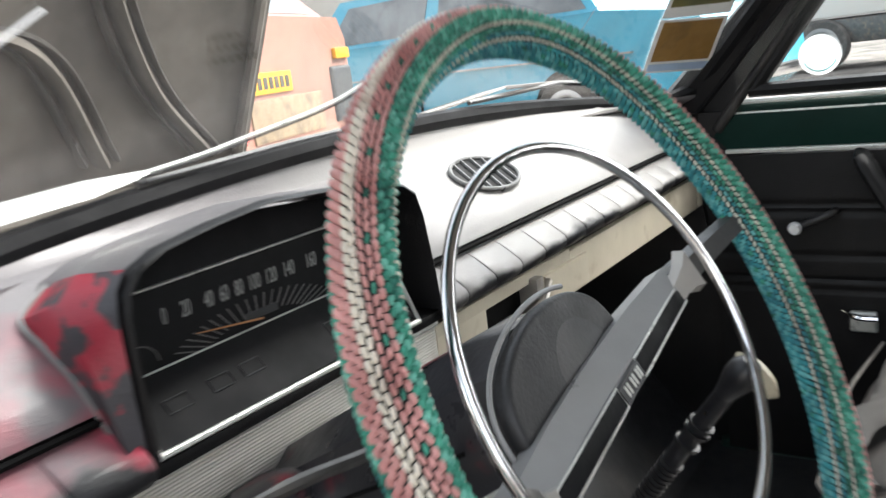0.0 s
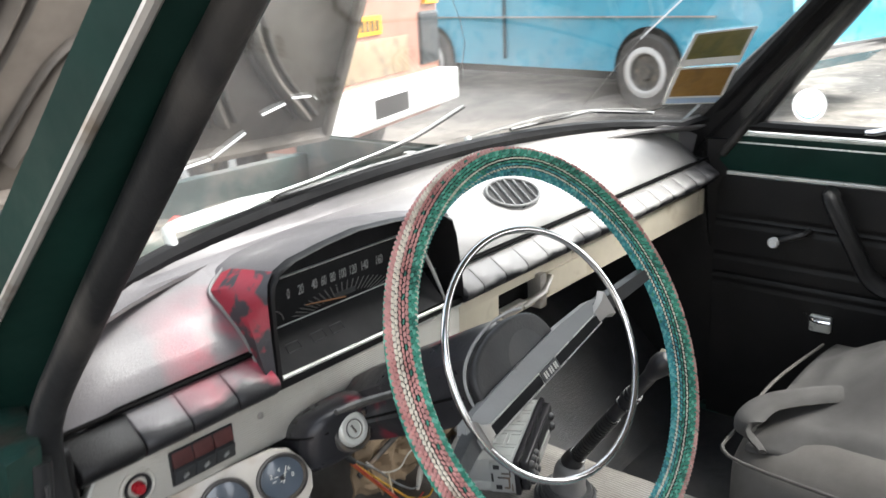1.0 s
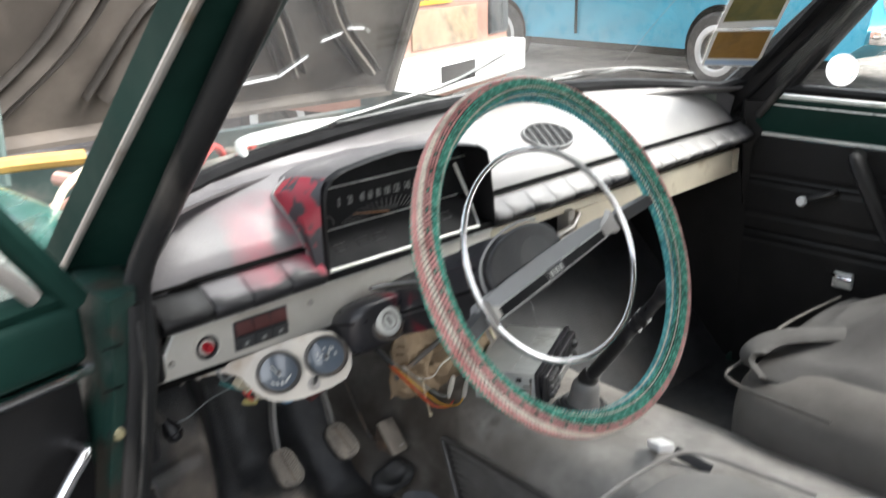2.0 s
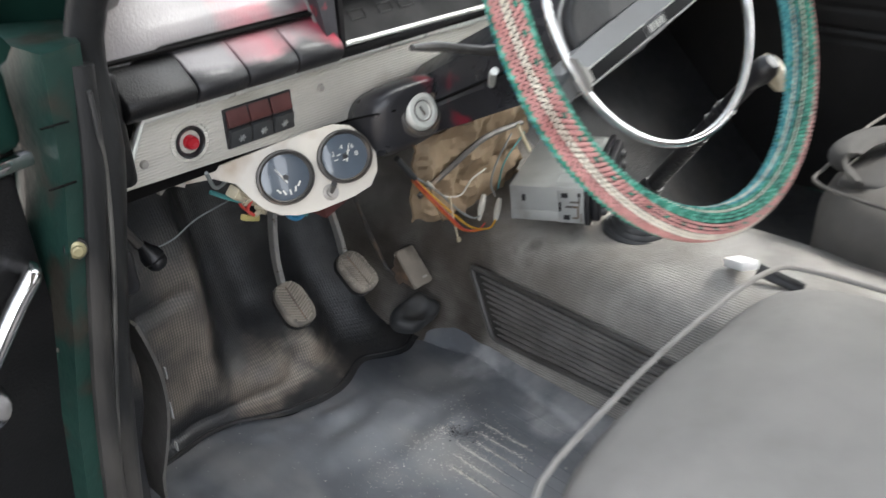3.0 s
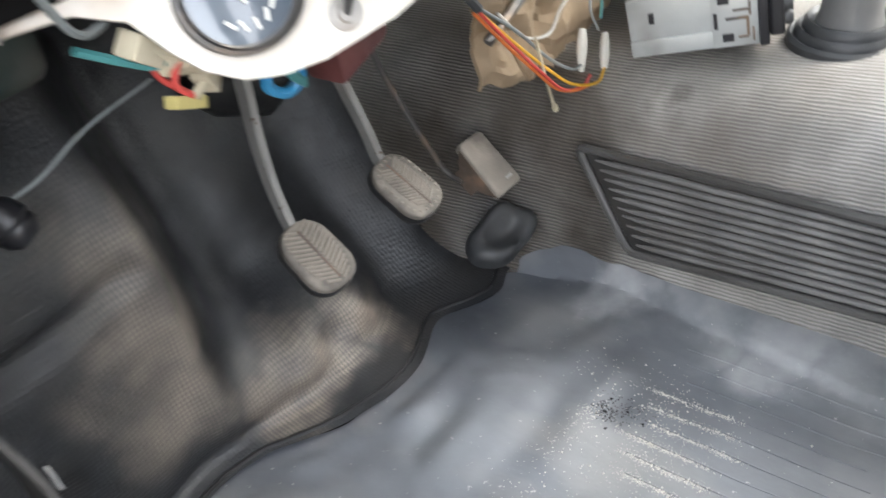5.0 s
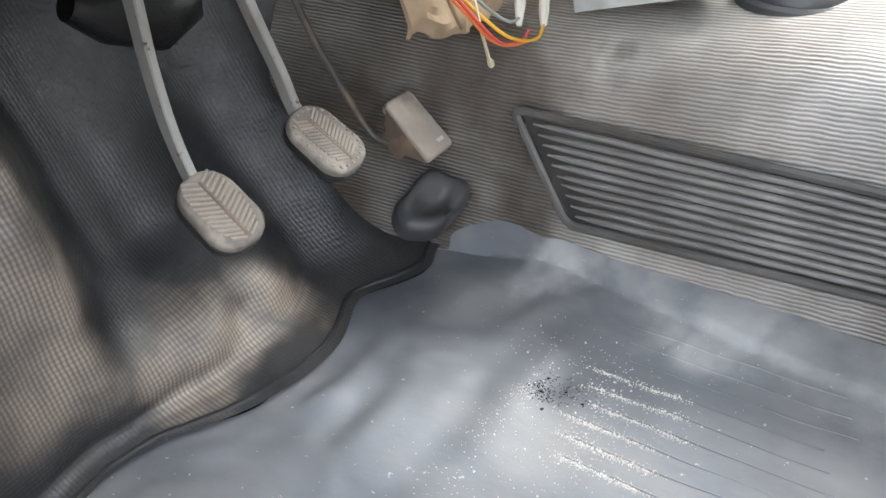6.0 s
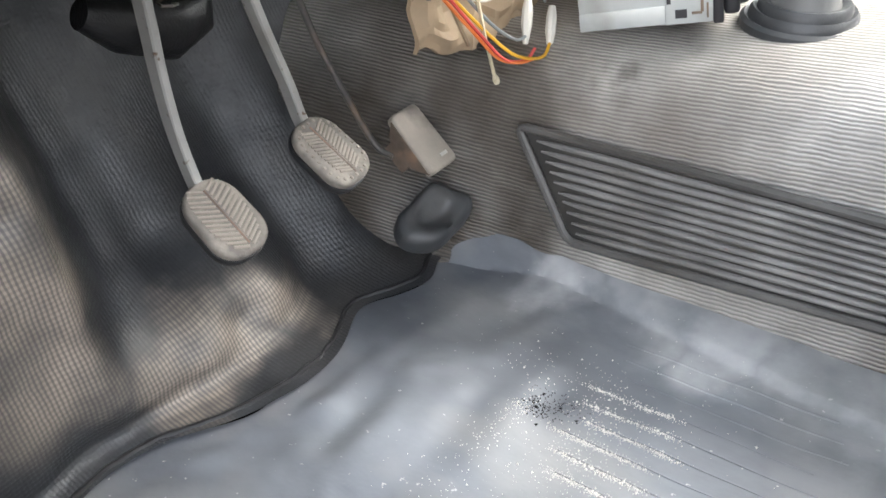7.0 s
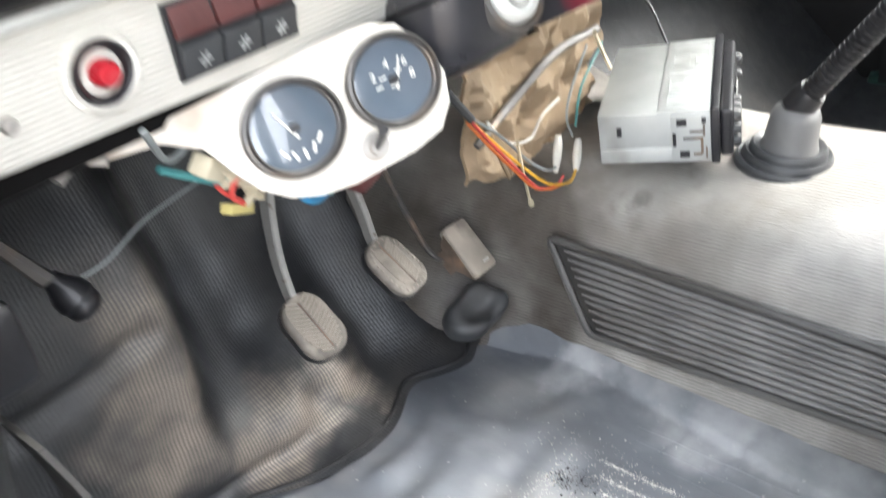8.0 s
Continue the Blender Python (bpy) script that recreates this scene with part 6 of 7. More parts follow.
# ---------- gear lever ----------
gear = thing("gear_lever", (-0.012, -0.105, 0.527), "black gear lever with a rubber boot and ivory knob", "gear lever")
GX = axes((-0.012, -0.105, 0.527), (1, 0, 0), (0.02, -0.10, 1))
part("boot", lathe([(0.048, -0.006), (0.048, 0.002), (0.045, 0.005), (0.0420, 0.0035), (0.0415, 0.008), (0.039, 0.0115), (0.036, 0.010), (0.0355, 0.015), (0.033, 0.018), (0.029, 0.017), (0.025, 0.013)], GX, 40), DARK_GREY, gear, "stepped rubber boot")
part("boot_dome", lathe([(0.027, 0.014), (0.0245, 0.022), (0.0235, 0.034), (0.0225, 0.046), (0.0200, 0.053), (0.0155, 0.056), (0.011, 0.055)], GX, 36), mat("dusty_grey_rubber", (0.125, 0.124, 0.12), 0.55, 0, 0.15, 20, (0.09, 0.085, 0.08), 0.5, 0.7, 15), gear, "dusty grey upper dome")
lv = [(-0.010, -0.112, 0.585), (-0.011, -0.150, 0.640), (-0.014, -0.195, 0.705), (-0.017, -0.233, 0.758)]
ld = (Vector(lv[3]) - Vector(lv[0])).normalized()
part("collar", tube([Vector(lv[0]) - ld * 0.004, Vector(lv[0]) + ld * 0.010, Vector(lv[0]) + ld * 0.018], [0.016, 0.0155, 0.013], 16), RUBBER, gear, "dark rubber collar")
part("lever", tube(curve_pts(lv, 5), 0.0098, 14), BLACK_PLASTIC, gear)
for k in [0.10 + 0.028 * i for i in range(17)] + [0.68, 0.76, 0.80]:
    p = Vector(lv[0]).lerp(Vector(lv[3]), k)
    part("ring", tube([p - ld * 0.0018, p + ld * 0.0018], 0.0110 if k < 0.6 else 0.0124, 14), RUBBER, gear)
kn = part("knob", lathe([(0, 0.026), (0.009, 0.024), (0.0145, 0.016), (0.015, 0.004), (0.011, -0.010), (0.009, -0.018)], axes((-0.018, -0.242, 0.770), (1, 0, 0), (0.0, -0.62, 0.78)), 20), BLACK_PLASTIC, gear, "black knob")
part("knob_cap", lathe([(0, 0.006), (0.008, 0.005), (0.011, 0.0), (0.009, -0.006), (0, -0.008)], axes((-0.004, -0.256, 0.772), (0, 0.7, 0.7), (0.8, -0.4, 0.3)) @ Matrix.Diagonal((2.3, 1.25, 1.3, 1)), 20), IVORY, kn, "ivory plastic cap")

# ---------- loose radio ----------
rad = thing("car_radio", (-0.02, 0.0, 0.535), "loose zinc-cased car radio resting on the tunnel", "radio")
RM = axes((-0.104, 0.043, 0.5335), (0.039, -0.098, 0.010), (-0.06, 0.05, 1.0))
case = part("case", box(0, 0.104, 0, 0.176, 0, 0.051, 0.0015, m=RM), RADIO_STEEL, rad, "zinc-plated steel case")
part("lower_step", box(0.0, 0.070, -0.0012, 0.002, 0.0, 0.015, 0.0006, m=RM), RADIO_STEEL, case, "folded lower edge of the case")
sp = part("side_plate", box(0.068, 0.104, -0.0026, 0.0, 0.0, 0.0485, 0.0006, m=RM), RADIO_STEEL, case, "punched mounting plate")
for a, b0, w, h in ((0.078, 0.0415, 0.0045, 0.0035), (0.080, 0.0085, 0.0045, 0.0035), (0.020, 0.034, 0.0022, 0.0042), (0.071, 0.024, 0.0016, 0.0070), (0.098, 0.043, 0.002, 0.003)):
    part("slot", box(a - w, a + w, -0.0032, -0.0020 if a > 0.06 else 0.0004, b0 - h, b0 + h, m=RM), BLACK_PLASTIC, sp if a > 0.06 else case)
for a, b0, w, h in ((0.088, 0.025, 0.009, 0.0012), (0.096, 0.017, 0.0012, 0.008), (0.091, 0.032, 0.006, 0.001), (0.098, 0.033, 0.001, 0.006), (0.092, 0.0085, 0.004, 0.001), (0.1, 0.010, 0.0008, 0.006)):
    part("embossing", box(a - w, a + w, -0.0040, -0.0024, b0 - h, b0 + h, 0.0003, m=RM), DARK_STEEL, sp)
tp = part("top_plate", box(0.056, 0.1045, 0.0, 0.177, 0.0505, 0.0522, 0.0005, m=RM), RADIO_STEEL, case, "pressed top plate")
for a0, a1, b0, b1 in ((0.064, 0.098, 0.012, 0.034), (0.064, 0.078, 0.042, 0.070), (0.084, 0.099, 0.042, 0.070), (0.062, 0.098, 0.080, 0.098), (0.064, 0.080, 0.108, 0.132), (0.086, 0.099, 0.108, 0.132), (0.063, 0.098, 0.142, 0.166)):
    part("embossing", tube([RM @ Vector(q) for q in ((a0, b0, 0.0524), (a1, b0, 0.0524), (a1, b1, 0.0524), (a0, b1, 0.0524))], 0.0007, 5, closed=True), RADIO_STEEL, tp)
part("front_frame", box(0.104, 0.112, -0.004, 0.182, -0.002, 0.055, 0.002, m=RM), BLACK_PLASTIC, case, "black plastic front frame")
fb = part("front_block", box(0.112, 0.124, 0.002, 0.176, 0.002, 0.050, 0.004, 3, m=RM), BLACK_PLASTIC, case, "black plastic front with buttons")
for y, z in [(0.016 + 0.015 * i, 0.012 + 0.013 * j) for i in range(3) for j in range(3)] + [(0.160, 0.016), (0.160, 0.034)]:
    part("control", lathe([(0, 0.009), (0.0045, 0.0085), (0.0062, 0.006), (0.0066, 0.0)], RM @ axes((0.122, y, z), (0, 1, 0), (1, 0, 0)), 12), DARK_GREY, fb, "dark control button")
part("display", box(0.122, 0.1255, 0.068, 0.142, 0.028, 0.044, 0.001, m=RM), DIAL_BLACK, fb, "dark display window")
part("tape_slot", box(0.122, 0.1265, 0.066, 0.140, 0.008, 0.022, 0.002, m=RM), GREY_PLASTIC, fb, "grey slot cover")
part("aerial_lead", tube(curve_pts([RM @ Vector(q) for q in ((0.06, 0.176, 0.03), (0.05, 0.19, 0.05), (0.03, 0.21, 0.09), (-0.02, 0.24, 0.14), (-0.05, 0.25, 0.20))], 6), 0.0016, 6), DARK_GREY, case, "thin dark lead")


# ---------- passenger door ----------
pd = thing("passenger_door", (0.70, -0.5, 0.3), "closed dark green car door with quilted black vinyl panel", "door")


def door_panel_x(z):
    x = 0.692
    for g in (0.775, 0.762, 0.692, 0.652, 0.636):
        x += 0.004 * math.exp(-((z - g) / 0.0035) ** 2)
    return x - 0.006 * math.sin(math.pi * min(1, max(0, (z - 0.30) / 0.57)))


zs = [0.30 + 0.557 * k / 120 for k in range(121)]
bm = bmesh.new()
rows = [[bm.verts.new((door_panel_x(z), y, z)) for z in zs] for y in (-0.02, -0.06, -0.3, -0.7, -1.02)]
for a, b in zip(rows, rows[1:]):
    for j in range(len(zs) - 1):
        bm.faces.new((a[j], a[j + 1], b[j + 1], b[j]))
r = bmesh.ops.extrude_face_region(bm, geom=bm.faces[:])
bmesh.ops.translate(bm, verts=[v for v in r["geom"] if isinstance(v, bmesh.types.BMVert)], vec=(0.04, 0, 0))
part("door_panel", bm, BLACK_VINYL, pd, "black vinyl door panel with pressed lines", smooth=60)
part("belt_trim", box(0.682, 0.695, -1.02, -0.04, 0.861, 0.868, 0.002), ALU_EDGE, pd, "bright metal strip")
part("upper_band", loft([[(0.694, y, 0.866), (0.686, y, 0.89), (0.689, y, 0.924), (0.704, y, 0.938), (0.74, y, 0.938), (0.74, y, 0.866)] for y in (-1.02, -0.02)]), GREEN, pd, "dark green metal band")
part("sill_strip", box(0.689, 0.696, -1.02, -0.05, 0.922, 0.927, 0.002), ALU_EDGE, pd, "dull metal strip")
part("sill_strip", box(0.686, 0.704, -1.02, -0.06, 0.939, 0.947, 0.003), ALU_EDGE, pd, "dull metal window sill strip")
fr_pts = [(0.692, -0.085, 0.958), (0.690, -0.128, 1.015), (0.688, -0.219, 1.135), (0.668, -0.345, 1.29), (0.655, -0.45, 1.35), (0.648, -1.0, 1.37)]
part("window_frame", tube(fr_pts, 0.012, 8), BLACK_VINYL, pd, "black door window frame")
part("window_frame", merge(tube([(0.69, -0.08, 0.960), (0.69, -1.02, 0.960)], 0.011, 8), tube([(0.686, -0.375, 0.960), (0.665, -0.41, 1.30)], 0.012, 8)), BLACK_VINYL, pd, "black quarter-light frame")
qg = part("window_glass", sheet(lambda u, v: Vector((0.69 - 0.045 * v, -0.06 - 0.95 * u, 0.95 + 0.40 * v)), 2, 2), SIDE_GLASS, pd, face=(-1, 0, 0))
qg.visible_shadow = False
part("quarter_latch", merge(lathe([(0, 0.010), (0.006, 0.009), (0.008, 0.0)], axes((0.674, -0.335, 0.972), (1, 0, 0), (-1, 0, 0.2)), 12), tube([(0.668, -0.335, 0.974), (0.664, -0.305, 0.966), (0.664, -0.29, 0.965)], [0.005, 0.006, 0.004], 8)), CHROME, pd, "chrome quarter-light catch")
ck = part("window_crank", tube(curve_pts([(0.690, -0.203, 0.765), (0.672, -0.200, 0.764), (0.668, -0.176, 0.753), (0.668, -0.151, 0.743)], 4), 0.0065, 10), BLACK_PLASTIC, pd, "black window crank")
part("crank_knob", lathe([(0, 0.016), (0.008, 0.015), (0.011, 0.008), (0.010, 0.0), (0, -0.002)], axes((0.668, -0.148, 0.742), (0, 1, 0), (-1, 0, 0)), 16), BRIGHT_WHITE, ck, "bright crank knob")
part("pull_handle", tube(curve_pts([(0.662, -0.248, 0.855), (0.630, -0.257, 0.843), (0.628, -0.295, 0.775), (0.634, -0.337, 0.705), (0.64, -0.40, 0.690), (0.645, -0.55, 0.685)], 5), [0.016] * 4 + [0.021] * 16 + [0.022] * 6, 12, flat=0.55), BLACK_VINYL, pd, "black vinyl pull handle")
lt = part("latch_plate", merge(box(0.674, 0.686, -0.262, -0.222, 0.572, 0.606, 0.005, 3)), ALU_EDGE, pd, "small chrome latch cup")
part("latch_lever", merge(tube(curve_pts([(0.672, -0.212, 0.608), (0.664, -0.235, 0.600), (0.668, -0.262, 0.598)], 4), [0.002] * 3 + [0.005] * 6, 8)), CHROME, lt, "chrome latch lever")

# disc sticker and windshield stickers
dm = axes((0.678, -0.188, 1.006), (0, -1, 0.0), (-1, 0, 0.08))
ds = solo("disc_sticker", lathe([(0, 0.0012), (0.0275, 0.0012), (0.030, 0.001), (0.030, 0.0)], dm, 40), FILM_WHITE, "round white sticker with a teal arc on the door glass", "sticker")
part("arc", tube([dm @ Vector((0.024 * math.cos(a), 0.024 * math.sin(a), 0.0014)) for a in [radians(200 + 140 * k / 16) for k in range(17)]], 0.0012, 5), STICKER_TEAL, ds, "teal arc")


def on_glass(x, z, off=-0.004):
    return Vector((x, glass_y(x, z) + off, z))


def glass_quad(pts, off):
    """A thin four-cornered leaf lying on the windshield."""
    return sheet(lambda u, v: (lambda p: on_glass(p[0], p[1], off))([(pts[0][k] * (1 - u) + pts[1][k] * u) * (1 - v) + (pts[3][k] * (1 - u) + pts[2][k] * u) * v for k in (0, 1)]), 6, 4, 0.0004, Vector((0, 1, 0)))


def lerp2(q, u, v):
    return [(q[0][k] * (1 - u) + q[1][k] * u) * (1 - v) + (q[3][k] * (1 - u) + q[2][k] * u) * v for k in (0, 1)]


def leaf(q, material, name, label):
    ob = solo(name, glass_quad(q, -0.004), STICKER_PAPER, label, "sticker")
    inner = [lerp2(q, a, b) for a, b in ((0.06, 0.22), (0.94, 0.22), (0.94, 0.95), (0.06, 0.95))]
    part("print", glass_quad(inner, -0.0052), material, ob)
    strip = [lerp2(q, a, b) for a, b in ((0.04, 0.03), (0.96, 0.03), (0.96, 0.17), (0.04, 0.17))]
    part("print_band", glass_quad(strip, -0.0052), STICKER_BLUE if material is STICKER_OCHRE else STICKER_PAPER, ob)
    return ob


leaf([(0.568, 1.009), (0.682, 1.000), (0.632, 1.080), (0.510, 1.084)], STICKER_OCHRE, "windshield_sticker", "ochre permit sticker with a pale blue foot on the windshield")
leaf([(0.509, 1.086), (0.630, 1.084), (0.585, 1.151), (0.461, 1.147)], STICKER_OLIVE, "windshield_sticker", "olive permit sticker with a white margin on the windshield")


def glint(name, pts, w, label, material=BRIGHT_WHITE):
    return solo(name, tube([on_glass(x, z, -0.003) for x, z in pts], w, 6, flat=0.35), material, label, "tape")


# white strips paint the light glinting along a crack in the glass
CRACK = [((-0.542, 1.102), (-0.480, 1.101)), ((-0.477, 1.101), (-0.446, 1.121)), ((-0.437, 1.137), (-0.410, 1.144)), ((-0.405, 1.149), (-0.376, 1.147)), ((-0.369, 1.145), (-0.362, 1.142))]
for a, b in CRACK:
    ob = glint("crack_glint", [a, b], 0.0014, "short white strip painting the glint of a windshield crack")
    ob["group"] = "tape strips on the windshield"
glint("crack_line", [(-0.313, 1.242), (-0.25, 1.232), (-0.20, 1.208), (-0.15, 1.18), (-0.12, 1.155), (-0.085, 1.131)], 0.0006, "fine curved crack in the windshield", GREY_PLASTIC)
glint("crack_line", [(0.352, 1.032), (0.325, 1.10), (0.31, 1.156)], 0.0007, "fine crack in the windshield", GREY_PLASTIC)
# one more glint laid on the glass as a white strip
glint("crack_glint", [(0.312, 1.150), (0.318, 1.205), (0.33, 1.25)], 0.0020, "white strip painting a glint on the windshield")


# wipers outside
def wiper(name, base, run, label, w, metal):
    """A broad arm from the pivot, then a thin blade bowed over the glass along the rest of the run."""
    e = thing(name, base, label, "wiper")
    part("pivot", lathe([(0, 0.010), (0.005, 0.009), (0.007, 0.0), (0.007, -0.02)], axes(base, (1, 0, 0), (0, 0.4, 0.9)), 16), ALU_EDGE, e)
    a, b = Vector(base) + Vector((0, 0, 0.006)), Vector(run[0])
    part("arm", tube([a, a.lerp(b, 0.15), a.lerp(b, 0.7), b, b.lerp(Vector(run[1]), 0.2)], [w * 0.6, w * 0.85, w * 0.8, w * 0.35, 0.0016], 8, flat=0.35), metal, e, "metal wiper arm")
    blade = curve_pts(run, 5)
    part("blade", tube(blade, [0.0017] * (len(blade) - 1) + [0.0009], 8), metal, e, "thin metal blade")
    part("blade_rubber", tube([Vector(q) + Vector((0, -0.002, -0.0028)) for q in blade], 0.0012, 6), SEAL_BLACK, e, "black rubber lip")
    return e


wp = wiper("wiper", on_glass(-0.447, 0.998, 0.020), [on_glass(-0.300, 1.012, 0.012), on_glass(-0.237, 1.018, 0.008), on_glass(-0.178, 1.027, 0.007), on_glass(-0.104, 1.039, 0.006), on_glass(-0.060, 1.053, 0.006), on_glass(-0.010, 1.084, 0.006)], "bright metal wiper arm resting on the windshield", 0.011, ALU_EDGE)
wq = wiper("wiper", on_glass(0.13, 1.000, 0.022), [on_glass(0.27, 1.024, 0.012), on_glass(0.42, 1.016, 0.010), on_glass(0.56, 1.000, 0.010)], "grey wiper arm lying along the windshield base", 0.005, DARK_STEEL)
part("blade", tube([on_glass(0.20, 1.012, 0.006), on_glass(0.40, 1.016, 0.006), on_glass(0.58, 0.99, 0.006)], 0.0035, 6), BLACK_PLASTIC, wq, "black wiper blade")
part("blade", tube([on_glass(-0.30, 1.004, 0.006), on_glass(-0.12, 1.010, 0.006), on_glass(0.04, 1.012, 0.006)], 0.0035, 6), BLACK_PLASTIC, wp, "black wiper blade")

# ---------- seats ----------
def cushion(x0, x1, y0, y1, z0, z1, lump, seed):
    """A soft cushion: rounded block with a crowned, uneven top."""
    bm = bmesh.new()
    bmesh.ops.create_cube(bm, size=2.0)
    bmesh.ops.subdivide_edges(bm, edges=bm.edges[:], cuts=11, use_grid_fill=True)
    for v in bm.verts:
        x, y, z = v.co
        n = 5.0
        k = (abs(x) ** n + abs(y) ** n + abs(z) ** n) ** (-1 / n)
        x, y, z = x * k, y * k, z * k
        p = Vector(((x0 + x1) / 2 + x * (x1 - x0) / 2, (y0 + y1) / 2 + y * (y1 - y0) / 2, (z0 + z1) / 2 + z * (z1 - z0) / 2))
        if z > 0:
            p.z += lump * (1 - x * x) * (1 - 0.5 * y * y) * z
        q = noise.noise(Vector((p.x * 6, p.y * 6, p.z * 6 + seed)))
        p += Vector((0.004 * q, 0.006 * q, 0.006 * q))
        v.co = p
    return bm


def car_seat(name, x0, x1, yf, label, top, cloth):
    e = thing(name, ((x0 + x1) / 2, yf - 0.25, 0.3), label, "car seat")
    part("cushion", cushion(x0, x1, yf - 0.55, yf, 0.40, top, 0.03, x0 * 10), cloth, e, "grey cloth cushion", smooth=80)
    part("base", box(x0 + 0.05, x1 - 0.05, yf - 0.50, yf - 0.06, 0.29, 0.42, 0.01), DARK, e)
    part("backrest", cushion(x0, x1, yf - 0.75, yf - 0.55, 0.45, 1.12, 0.0, x0 * 7), cloth, e, "grey cloth backrest", smooth=80)
    return e


ps = car_seat("passenger_seat", 0.085, 0.60, -0.268, "passenger seat under a loose grey cloth cover", 0.600, SEAT_CLOTH)
ds2 = car_seat("driver_seat", -0.58, -0.075, -0.322, "driver seat in grey cloth, lightened for door light, with pale piping", 0.600, DRIVER_CLOTH)
part("piping", tube(curve_pts([(-0.57, -0.42, 0.585), (-0.555, -0.342, 0.590), (-0.42, -0.327, 0.600), (-0.27, -0.325, 0.603), (-0.135, -0.332, 0.598), (-0.088, -0.362, 0.590), (-0.078, -0.50, 0.590)], 5), 0.0030, 8), PALE_PIPING, ds2, "pale piping")


def cover_pt(u, v):
    """The loose cover, heaped up towards the middle of the seat."""
    x, y = 0.150 + 0.43 * u, -0.300 - 0.42 * v
    edge = min(1.0, 8 * u, 8 * (1 - u), 8 * v, 8 * (1 - v))
    z = 0.598 + 0.022 * (1 - (2 * u - 1) ** 2) + edge * (0.010 + 0.080 * bump2(x - 0.41, y + 0.47, 0.14, 0.10) + 0.012 * noise.noise(Vector((x * 14, y * 14, 3.0))))
    return Vector((x, y, z))


part("cloth_cover", sheet(cover_pt, 44, 40, 0.008), COVER_CLOTH, ps, "loose cover heaped on the seat", smooth=80)
band = curve_pts([(0.135, -0.330, 0.606), (0.158, -0.298, 0.625), (0.215, -0.302, 0.636), (0.262, -0.345, 0.642), (0.300, -0.400, 0.645), (0.330, -0.480, 0.640), (0.34, -0.60, 0.62)], 6)
part("cloth_band", tube(band, [0.012 + 0.010 * min(1, k / 8) for k in range(len(band))], 10, flat=0.30, side=(0.8, 0.6, 0.1)), COVER_CLOTH, ps, "folded band of the cover", smooth=80)

part("piping", tube(curve_pts([(0.088, -0.45, 0.600), (0.095, -0.298, 0.608), (0.18, -0.275, 0.604), (0.35, -0.270, 0.610), (0.55, -0.285, 0.604)], 5), 0.0026, 8), SEAT_PIPING, ps, "raised seam")
part("seat_hinge", box(0.150, 0.166, -0.312, -0.270, 0.44, 0.47, 0.004), DARK_STEEL, ps, "dark seat hinge")
part("sill_plate", merge(box(0.700, 0.752, -0.118, -0.062, 0.352, 0.358, 0.001), box(0.735, 0.741, 0.00, 0.05, 0.352, 0.357, 0.001)), STEEL, shell, "worn metal plate on the sill")
hb = thing("seat_buckle", (0.02, -0.2, 0.51), "white seat belt buckle beside the driver seat", "buckle")
part("tongue", box(-0.012, 0.012, -0.022, 0.022, 0.0, 0.012, 0.003, m=Matrix.Translation((-0.045, -0.268, 0.540)) @ pose(0, 0, 0, -20, 0, -35)), BRIGHT_WHITE, hb)
part("stem", tube([(-0.035, -0.285, 0.540), (-0.03, -0.34, 0.53)], 0.008, 6, flat=0.4), BLACK_PLASTIC, hb)

# ---------- driver's door, swung open ----------
dd = thing("driver_door", (-0.76, -0.14, 0.3), "open dark green car door with black panel and chrome crank", "door")
DM = Matrix.Translation((-0.742, -0.057, 0)) @ pose(0, 0, 0, 0, 0, 190.4)      # x runs along the door from its hinge


def dpart(name, bm, material, parent, label=""):
    bm.transform(DM @ Matrix.Diagonal((1, -1, 1, 1)))
    return part(name, bm, material, parent, label)


dpart("door_panel", box(0.012, 0.95, 0.002, 0.03, 0.34, 0.852, 0.006), BLACK_VINYL, dd, "black vinyl door panel")
dpart("door_skin", box(0.0, 0.97, 0.03, 0.07, 0.28, 0.92, 0.012), GREEN, dd, "dark green outer skin")
dpart("belt_trim", box(0.0, 0.95, -0.006, 0.006, 0.855, 0.865, 0.003), CHROME, dd, "bright metal strip")
dpart("upper_band", box(0.0, 0.95, -0.002, 0.04, 0.866, 0.925, 0.012, 3), GREEN, dd, "dark green painted band")
dpart("window_frame", tube([(0.0, 0.015, 0.934), (0.95, 0.015, 0.934)], 0.012, 8), GREEN, dd, "dark green window frame")
dpart("window_frame", tube([(0.0, 0.012, 0.925), (0.065, 0.010, 1.025), (0.24, 0.0, 1.22), (0.36, 0.0, 1.33), (0.9, 0.0, 1.36)], 0.015, 8), GREEN, dd, "dark green window frame")
dpart("quarter_frame", tube([(0.04, 0.006, 0.942), (0.09, 0.004, 1.005), (0.25, 0.0, 1.18)], 0.008, 8), STEEL, dd, "dull inner frame")
cr = dpart("window_crank", tube(curve_pts([(0.030, 0.004, 0.790), (0.034, -0.022, 0.792), (0.052, -0.026, 0.778), (0.092, -0.026, 0.735)], 4), 0.0068, 10), CHROME, dd, "chrome window crank")
dpart("crank_knob", lathe([(0, 0.020), (0.012, 0.018), (0.017, 0.009), (0.014, -0.006), (0, -0.010)], axes((0.097, -0.03, 0.728), (1, 0, 0), (0, -1, 0.1)), 16), CHROME, cr, "chrome crank knob")

# ---------- engine bay and open bonnet ----------
bon = thing("bonnet", (0, 1.06, 0.82), "raised car bonnet with faded brown underside and pressed braces", "bonnet")


